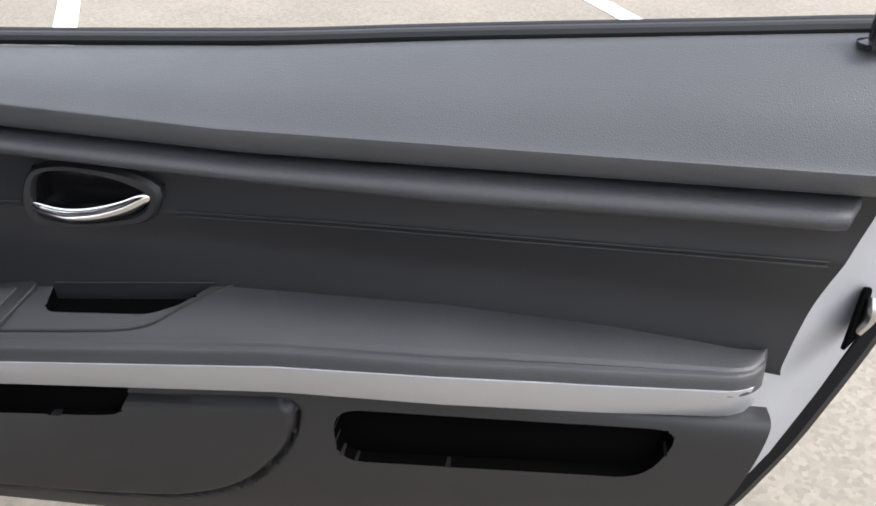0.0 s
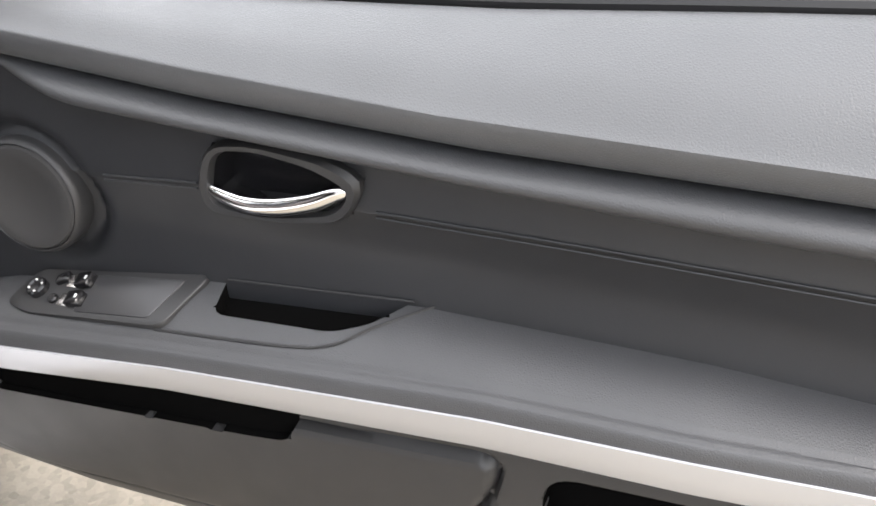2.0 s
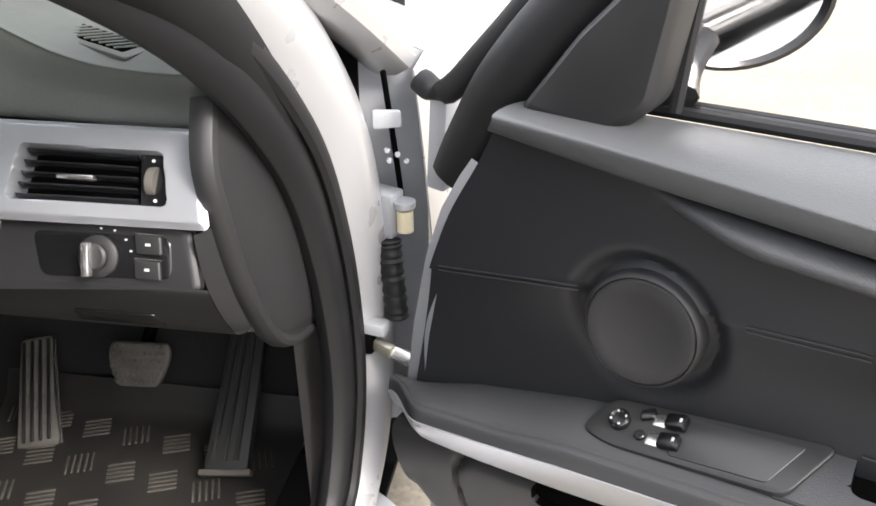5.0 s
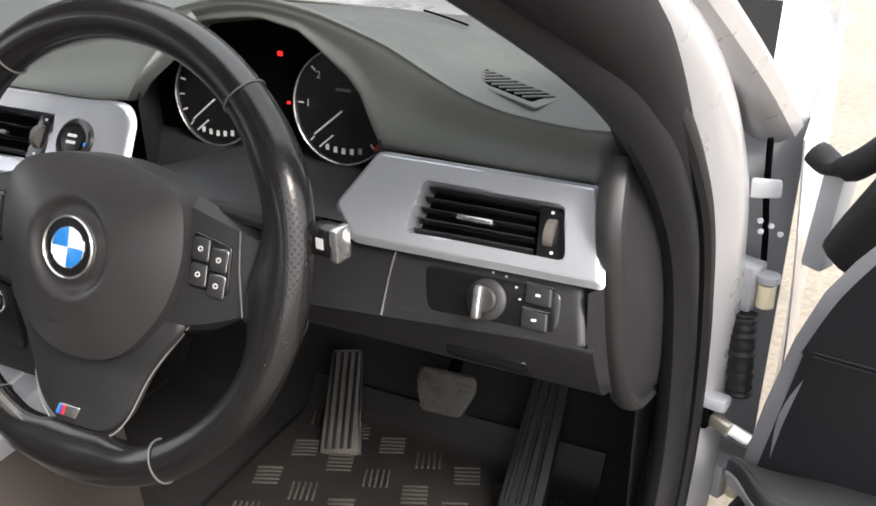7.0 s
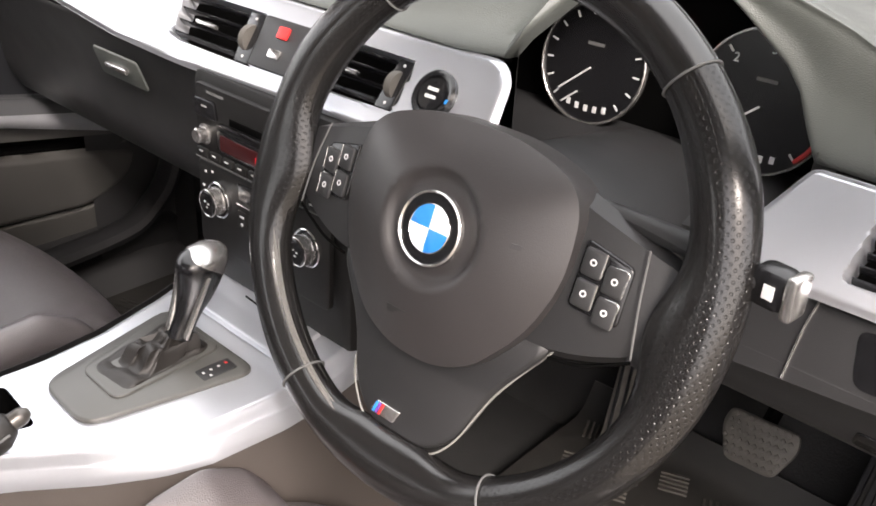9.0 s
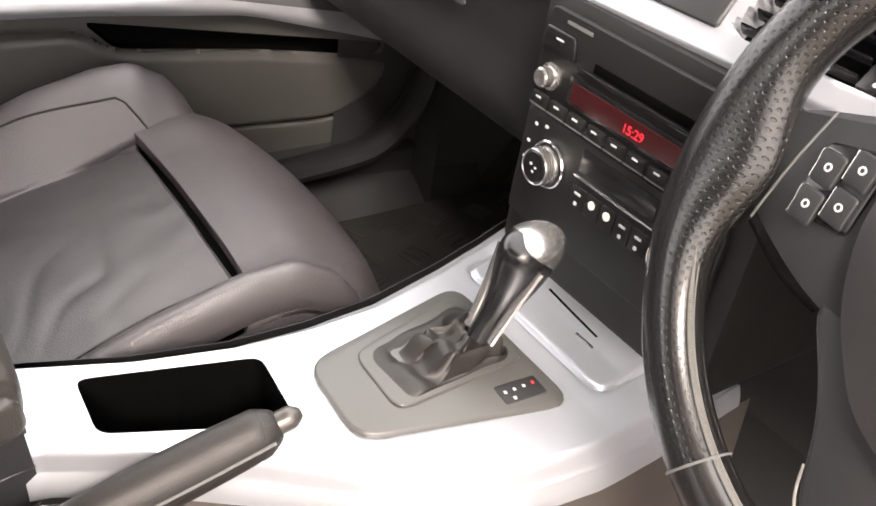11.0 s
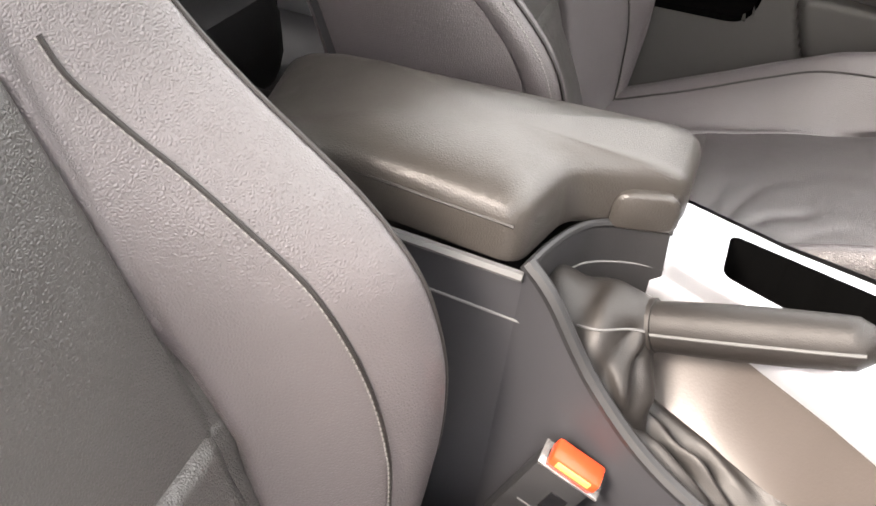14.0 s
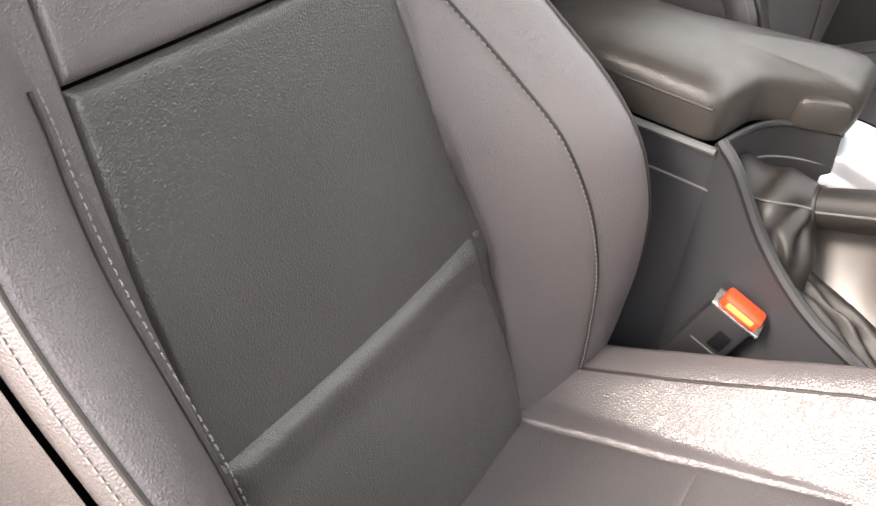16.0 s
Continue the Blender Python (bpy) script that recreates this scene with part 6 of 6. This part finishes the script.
    part("release_lever", tube([(-0.262, -0.515, 0.40), (-0.268, -0.508, 0.43), (-0.266, -0.515, 0.455)], 0.004, 8, 6), CHROME, seat)
    return seat


driver = make_seat("bucket_seat", "black leather sports seat with deep side bolsters")
driver.location = (0.372, 0, 0)
passenger = copy_thing(driver, pose(-0.425, 0.0, 0.022))
tagged(passenger, "black leather sports seat with creased cushion, beside console")

# ---- centre console ----
console = thing("centre_console", "centre console with silver top and storage box", "centre console")
C_L = table([(-0.32, -0.142), (-0.298, -0.140), (-0.22, -0.113), (-0.143, -0.098), (-0.08, -0.096), (-0.014, -0.101), (0.109, -0.132), (0.20, -0.150)])
C_R = table([(-0.32, -0.046), (-0.30, -0.042), (-0.24, -0.012), (-0.172, 0.034), (-0.12, 0.075), (-0.073, 0.105), (-0.03, 0.122), (0.05, 0.131), (0.20, 0.128)])
HOLE = [(p.x, p.y) for p in rounded([(-0.106, -0.262), (-0.073, -0.131), (0.006, -0.136), (-0.046, -0.263)], 0.010, 4)]
ASH = [(p.x, p.y) for p in rounded([(-0.104, 0.088), (-0.112, 0.20), (0.080, 0.20), (0.080, 0.088)], 0.014, 4)]


def top_z(y):
    return float(np.interp(y, [-0.32, -0.1, 0.07, 0.12, 0.20], [0.510, 0.509, 0.510, 0.514, 0.530]))


def con_top(a, b):
    y = -0.312 + 0.515 * b
    l, r = C_L(y), C_R(y)
    x = l + (r - l) * a
    x, y = snap(x, y, 0.0013, HOLE)
    z = top_z(y) - 0.006 * (smooth(0.05, 0.0, a) + smooth(0.95, 1.0, a) * 3)
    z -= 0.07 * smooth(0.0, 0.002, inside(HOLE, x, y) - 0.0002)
    e = inside(ASH, x, y)
    z -= 0.004 * math.exp(-(e / 0.0018) ** 2)
    return (x, y, z)


# faces within the box near-black: the shade of its depth is coloured in
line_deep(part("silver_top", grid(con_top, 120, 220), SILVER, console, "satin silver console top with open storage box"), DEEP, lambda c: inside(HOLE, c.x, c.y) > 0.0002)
part("top_edge", grid(lambda a, b: (C_R(-0.312 + 0.515 * b) - 0.0005 + 0.006 * math.sin(a * 1.57), -0.312 + 0.515 * b, top_z(-0.312 + 0.515 * b) - 0.016 - 0.019 * a), 4, 40), SILVER, console)
part("edge_left", grid(lambda a, b: (C_L(-0.312 + 0.515 * b) - 0.004 - 0.010 * a, -0.312 + 0.515 * b, top_z(-0.312 + 0.515 * b) - 0.002 - 0.02 * a * a), 6, 40), PLASTIC, console)
part("side_left", grid(lambda a, b: (C_L(max(-0.32, -0.75 + 0.96 * b)) - 0.012 - 0.01 * a, -0.75 + 0.96 * b, 0.495 - 0.32 * a), 8, 40), PLASTIC, console)


def side_right(a, b):
    y = -0.085 + 0.305 * b
    k = smooth(-0.20, -0.05, y)
    return (C_R(y) + 0.004 + 0.03 * math.sin(a * 1.8) * (1 - k * 0.7) + 0.012 * a, y, top_z(y) - 0.034 - 0.33 * a)


part("side_right", grid(side_right, 20, 40), material("console_flank", (0.060, 0.051, 0.046), 0.40, grain=0.15), console, "warm grey lower console side")
# shifter plate and gaiter
SP = [(-0.047, -0.105), (-0.085, 0.062), (0.081, 0.062), (0.040, -0.108)]
part("shifter_plate", plate(SP, 0.005, pose(0, 0, 0.5095), 0.022, 0.002), GREY_PLATE, console, "warm grey plastic shifter surround")
lb = part("gear_label", plate([(-0.019, -0.010), (-0.019, 0.010), (0.019, 0.010), (0.019, -0.010)], 0.0008, pose(0.052, 0.030, 0.5145, 0, 0, 86), 0.002, 0.0002), PLASTIC, console)
for k, mt in enumerate((WHITE, WHITE, WHITE, RED_MARK)):
    part("label_mark", box(0.0022, 0.0028, 0.0006, pose(0.050, 0.0165 + 0.009 * k, 0.5158, 0, 0, 86), 0), mt, lb)
part("label_mark", box(0.0022, 0.0028, 0.0006, pose(0.058, 0.020, 0.5158, 0, 0, 86), 0), WHITE, lb)
lever = thing("gear_lever", "chrome and black gear lever in leather gaiter", "gear lever")
part("gaiter_frame", plate([(-0.039, -0.068), (-0.070, 0.050), (0.024, 0.057), (0.031, -0.069)], 0.004, pose(0, 0, 0.5135), 0.014, 0.001), GREY_PLATE, lever)
GO = resample(rounded([(-0.035, -0.063), (-0.063, 0.046), (0.020, 0.052), (0.027, -0.064)], 0.014, 5), 64)
LB, LT = Vector((0.008, 0.018, 0.538)), Vector((-0.027, 0.054, 0.625))


def gaiter(a, b):
    p = GO[int(round(a * 64)) % 64]
    ang = 2 * math.pi * a
    c = LB.lerp(LT, 0.12 * b)
    k = 1 - b
    x = c.x + (p.x - c.x) * (0.16 + 0.84 * k ** 1.3)
    y = c.y + (p.y - c.y) * (0.16 + 0.84 * k ** 1.3)
    fold = 0.0045 * math.sin(ang * 9 + 5 * b + 2 * math.sin(ang * 2)) * math.sin(math.pi * b) + 0.006 * noise.noise((math.cos(ang) * 2, math.sin(ang) * 2, b * 3)) * math.sin(math.pi * b)
    z = 0.5165 + 0.027 * smooth(0, 1, b) + 0.006 * math.sin(b * 15 + math.sin(ang * 3)) * math.sin(math.pi * b)
    return (x + fold * math.cos(ang), y + fold * math.sin(ang), z)


part("gaiter", grid(gaiter, 64, 24, closed_a=True), GAITER, lever, "wrinkled black leather gaiter")
LD = (LT - LB).normalized()
KM = frame_at(LB, (0.96, 0.2, -0.1), LD)


def knob_point(q, ang, grow=0.0):
    """A point on the lever: a slim stem that swells to a leaning, domed head."""
    if q < 0.80:
        r = 0.0125 + 0.0125 * smooth(0.15, 0.80, q)
    else:
        r = 0.0250 * math.sqrt(max(0.0, 1 - ((q - 0.80) / 0.20) ** 2.6))
    r += grow * min(1.0, (1.006 - q) * 12)
    back = 0.007 * smooth(0.4, 0.9, q)
    lean = -0.012 * smooth(0.55, 1.0, q) * math.sin(ang) * r / 0.025
    return KM @ Vector((r * 0.86 * math.cos(ang), q * 0.102 + lean + grow * smooth(0.9, 1.0, q), r * 1.12 * math.sin(ang) + back))


part("lever_body", grid(lambda a, b: knob_point(1 - (1 - a) ** 1.7, 2 * math.pi * b), 60, 40, closed_b=True), GLOSSY, lever, "black leather lever")
part("lever_cap", grid(lambda a, b: knob_point(1 - 0.30 * (1 - a) ** 1.6 * (0.55 + 0.45 * math.cos(2 * math.pi * b + 1.2)), 2 * math.pi * b, 0.0007), 30, 40, closed_b=True), SATIN, lever, "polished chrome lever cap")
for s in (-1, 1):
    part("lever_strip", tube([KM @ Vector((s * 0.0120, 0.004, 0.006)), KM @ Vector((s * 0.0150, 0.04, 0.009)), KM @ Vector((s * 0.0195, 0.075, 0.014))], 0.0045, 12, 8, r2=0.0025), SATIN, lever)
part("ashtray_slit", tube([(-0.040, 0.135, top_z(0.135) + 0.0005), (0.0, 0.132, top_z(0.132) + 0.0005), (0.030, 0.130, top_z(0.13) + 0.0005)], 0.0012, 8, 5), DEEP, console)
part("ashtray_grip", box(0.022, 0.003, 0.002, pose(0.028, 0.118, top_z(0.118) + 0.001), 0.0006), SATIN, console)
# handbrake well, boot and lever


RIMC = [(0.052, -0.392, 0.540), (0.058, -0.370, 0.522), (0.066, -0.330, 0.470), (0.080, -0.280, 0.430), (0.094, -0.225, 0.407), (0.110, -0.150, 0.385), (0.125, -0.050, 0.370)]
RIM_X = table([(y, x) for x, y, z in RIMC])
RIM_Z = table([(y, z) for x, y, z in RIMC])


def well(a, b):
    y = -0.375 + 0.30 * b
    x0 = C_R(max(y, -0.312)) - 0.004
    x1 = RIM_X(y) - 0.003
    z0 = top_z(y) - 0.032
    z1 = RIM_Z(y) - 0.003
    q = a
    return (x0 + (x1 - x0) * q, y, z0 + (z1 - z0) * q - 0.045 * math.sin(math.pi * q) * (1 - smooth(-0.2, -0.075, y)))


part("handbrake_well", grid(well, 24, 40), material("brown_grey_plastic", (0.060, 0.051, 0.046), 0.40, grain=0.2), console)
part("well_rim", tube(RIMC, 0.006, 40, 8), PLASTIC, console)


def box_side(a, b):
    p = catmull(RIMC, b)
    return (p.x + 0.004 + 0.02 * a, p.y, p.z - (p.z - 0.17) * a)


part("tunnel_side", grid(box_side, 16, 40), material("console_side", (0.026, 0.026, 0.029), 0.5, grain=0.2), console)
part("rear_side", grid(lambda a, b: (0.056 + 0.02 * a, -0.39 - 0.42 * b, 0.535 - 0.36 * a), 12, 12), material("console_box_side", (0.026, 0.026, 0.029), 0.5, grain=0.2), console)
part("side_groove", tube([(0.0585, -0.372, 0.492), (0.0585, -0.48, 0.498), (0.0585, -0.62, 0.502)], 0.0012, 12, 6), THREAD, console)
part("side_rib", tube([(0.058, -0.392, 0.531), (0.058, -0.50, 0.535), (0.058, -0.66, 0.538)], 0.004, 12, 6), THREAD, console)
part("console_core", box(0.17, 0.90, 0.19, pose(-0.045, -0.36, 0.255), 0.01), FACE, console)
part("box_front", plate([(-0.130, 0.43), (-0.130, 0.533), (-0.052, 0.530), (-0.052, 0.43)], 0.03, frame_at((0, -0.315, 0), (1, 0, 0), (0, 0, 1)), 0.01), FACE, console)
WALL = [(-0.049, -0.308, 0), (-0.045, -0.335, 0), (-0.028, -0.366, 0), (0.006, -0.384, 0), (0.054, -0.396, 0)]
part("box_wall", grid(lambda a, b: catmull(WALL, a) + Vector((0.008 * b, 0.010 * b, 0.534 - 0.12 * b)), 30, 10, 0.003), material("box_wall_plastic", (0.018, 0.0177, 0.0185), 0.42, grain=0.2), console, "dark grey wall of the storage box")
part("wall_groove", tube([catmull(WALL, q) + Vector((0.004, 0.005, 0.500)) for q in np.linspace(0.02, 0.8, 9)], 0.0012, 30, 6), THREAD, console)
part("wall_lip", tube([catmull(WALL, q) + Vector((0.001, 0.002, 0.533)) for q in np.linspace(0.0, 0.95, 9)], 0.0035, 30, 8), PLASTIC, console)
part("box_rear", grid(lambda a, b: (-0.145 + 0.20 * a, -0.82, 0.18 + 0.35 * b), 4, 4), PLASTIC, console)
arm = thing("armrest_box", "padded dark leather centre armrest with stitched edge", "armrest")
AR = rounded([(-0.138, -0.302), (-0.052, -0.302), (-0.046, -0.335), (-0.022, -0.382), (0.055, -0.398), (0.052, -0.50), (0.036, -0.625), (-0.132, -0.668)], 0.018, 6)
bm = bmesh.new()
c = Vector((-0.042, -0.46))
layers = []
for s, z in ((0.955, 0.531), (0.985, 0.533), (1.0, 0.540), (1.0, 0.556), (0.995, 0.564), (0.975, 0.571), (0.93, 0.577), (0.80, 0.582), (0.55, 0.585), (0.25, 0.586), (0.01, 0.586)):
    lay = []
    for p in AR:
        q = c + (p - c) * s
        lay.append(bm.verts.new((q.x, q.y, z + 0.006 * smooth(-0.35, -0.48, q.y) - 0.026 * smooth(-0.52, -0.68, q.y) * smooth(0.535, 0.575, z))))
    layers.append(lay)
for a, b in zip(layers, layers[1:]):
    for i in range(len(a)):
        bm.faces.new((a[i - 1], a[i], b[i], b[i - 1]))
bm.faces.new(layers[-1])
part("pad", bm, ARM_LEATHER, arm)
part("pad_seam", tube([(0.0535, -0.405, 0.5655), (0.0525, -0.46, 0.568), (0.0495, -0.51, 0.569), (0.036, -0.585, 0.562)], 0.0015, 30, 6), GAITER, arm)
part("catch_button", plate([(-0.027, -0.016), (-0.024, 0.016), (0.022, 0.018), (0.026, -0.014)], 0.010, frame_at((-0.047, -0.330, 0.546), (-0.25, 0.97, 0), (0, 0, 1)), 0.012, 0.003), ARM_LEATHER, arm)

hand = thing("handbrake", "black leather handbrake lever with silver button", "handbrake")
HB_METAL = material("dull_metal", (0.085, 0.078, 0.072), 0.35, metal=0.5)
H0, H1 = Vector((0.004, -0.305, 0.482)), Vector((0.022, -0.170, 0.534))
HD = (H1 - H0).normalized()
part("grip", tube([H0, H0.lerp(H1, 0.3), H0.lerp(H1, 0.7), H1], 0.0165, 24, 14, r2=0.0185, taper=lambda t: 1.0 + 0.12 * math.sin(math.pi * t) if t < 0.98 else 0.9), GAITER, hand, "leather handbrake grip")
part("collar", tube([H1 - HD * 0.004, H1 + HD * 0.002, H1 + HD * 0.009], 0.0168, 8, 14, taper=lambda t: 1.0 - 0.45 * t * t), GAITER, hand)
part("release_button", tube([H1 + HD * 0.004, H1 + HD * 0.014, H1 + HD * 0.026], 0.0085, 12, 14, taper=lambda t: 1.0 if t < 0.7 else 1 - 2.2 * (t - 0.7)), HB_METAL, hand, "silver release button")
part("grip_ring", tube([H0 - HD * 0.002, H0 + HD * 0.003, H0 + HD * 0.008], 0.0195, 4, 14, r2=0.021), GAITER, hand)
part("grip_seam", tube([H0 + Vector((0.0165, 0, 0.004)), H0.lerp(H1, 0.5) + Vector((0.018, 0, 0.004)), H1 + Vector((0.0165, 0, 0.003))], 0.0014, 12, 6), THREAD, hand)


BOOT_C, BOOT_A, BOOT_B = Vector((0.034, -0.335, 0.458)), Vector((-0.016, -0.050, 0.046)), Vector((0.031, 0.012, -0.004))


def boot(a, b):
    """Soft leather from the lever's ring out to the rim of the well, sagging in folds."""
    ang = 2 * math.pi * a
    d = -HD
    s = (Vector((1, 0, 0)) - d * d.x).normalized()
    o = d.cross(s)
    top = H0 + HD * 0.006 + (s * math.cos(ang) + o * math.sin(ang)) * 0.0185
    low = BOOT_C + BOOT_B * math.cos(ang) + BOOT_A * math.sin(ang)
    out = (BOOT_B.normalized() * math.cos(ang) + BOOT_A.normalized() * math.sin(ang))
    mid = math.sin(math.pi * min(1, b * 1.1))
    fold = 0.0050 * math.sin(ang * 5 + 6 * b + 2 * math.sin(2 * ang)) + 0.0030 * math.sin(15 * b + 3 * math.sin(ang)) + 0.008 * noise.noise((1.4 * math.cos(ang), 1.4 * math.sin(ang), 3 * b))
    return top.lerp(low, smooth(0, 1, b) * 0.6 + 0.4 * b) + out * (fold + 0.007) * mid + Vector((0, -0.004, 0.003)) * mid


part("boot", grid(boot, 72, 30, closed_a=True), GAITER, hand, "wrinkled leather handbrake boot")
part("boot_seam", tube([boot(0.06 + 0.02 * k, 0.02 + 0.23 * k) + Vector((0.0008, 0, 0.0008)) for k in range(4)], 0.0010, 24, 6), THREAD, hand)


def boot_skirt(a, b):
    p = Vector(well(0.38 + 0.56 * a, 0.10 + 0.62 * b))
    f = 0.0045 * math.sin(17 * a + 9 * b + 3 * math.sin(5 * b)) + 0.0035 * math.sin(11 * b - 9 * a + 2 * math.sin(6 * a)) + 0.010 * noise.noise((a * 4, b * 6, 2))
    return p + Vector((0, 0, (0.014 + f) * math.sin(math.pi * a) ** 0.6 * math.sin(math.pi * min(1, 0.25 + 0.75 * b))))


part("boot_skirt", grid(boot_skirt, 60, 70), GAITER, hand)

buckle = thing("seat_belt_buckle", "black seat belt buckle with an orange button", "seat belt buckle")
BK = frame_at((0.092, -0.327, 0.400), (0.02, 0.93, -0.36), (0.05, 0.36, 0.93))
part("buckle_body", box(0.046, 0.100, 0.020, BK @ pose(-0.002, -0.042, 0), 0.006), PLASTIC, buckle)
part("buckle_button", box(0.040, 0.012, 0.020, BK @ pose(0, 0.014, 0.001), 0.003), ORANGE, buckle, "orange release button")
part("button_groove", box(0.028, 0.006, 0.002, BK @ pose(0, 0.0145, 0.0105), 0.0008), material("faded_orange", (0.9, 0.35, 0.10), 0.4), buckle)
part("buckle_rim", box(0.050, 0.003, 0.023, BK @ pose(0, 0.006, 0), 0.001), SATIN, buckle)
part("buckle_print", box(0.014, 0.022, 0.0008, BK @ pose(0.006, -0.025, 0.0102), 0.0002), GLOSSY, buckle)
part("buckle_line", box(0.030, 0.0014, 0.0008, BK @ pose(0.0, -0.042, 0.0103), 0), THREAD, buckle)
part("buckle_stem", tube([BK @ Vector((-0.002, -0.088, 0)), BK @ Vector((-0.006, -0.108, -0.010)), BK @ Vector((-0.010, -0.130, -0.040))], 0.017, 12, 10, r2=0.007), PLASTIC, buckle)
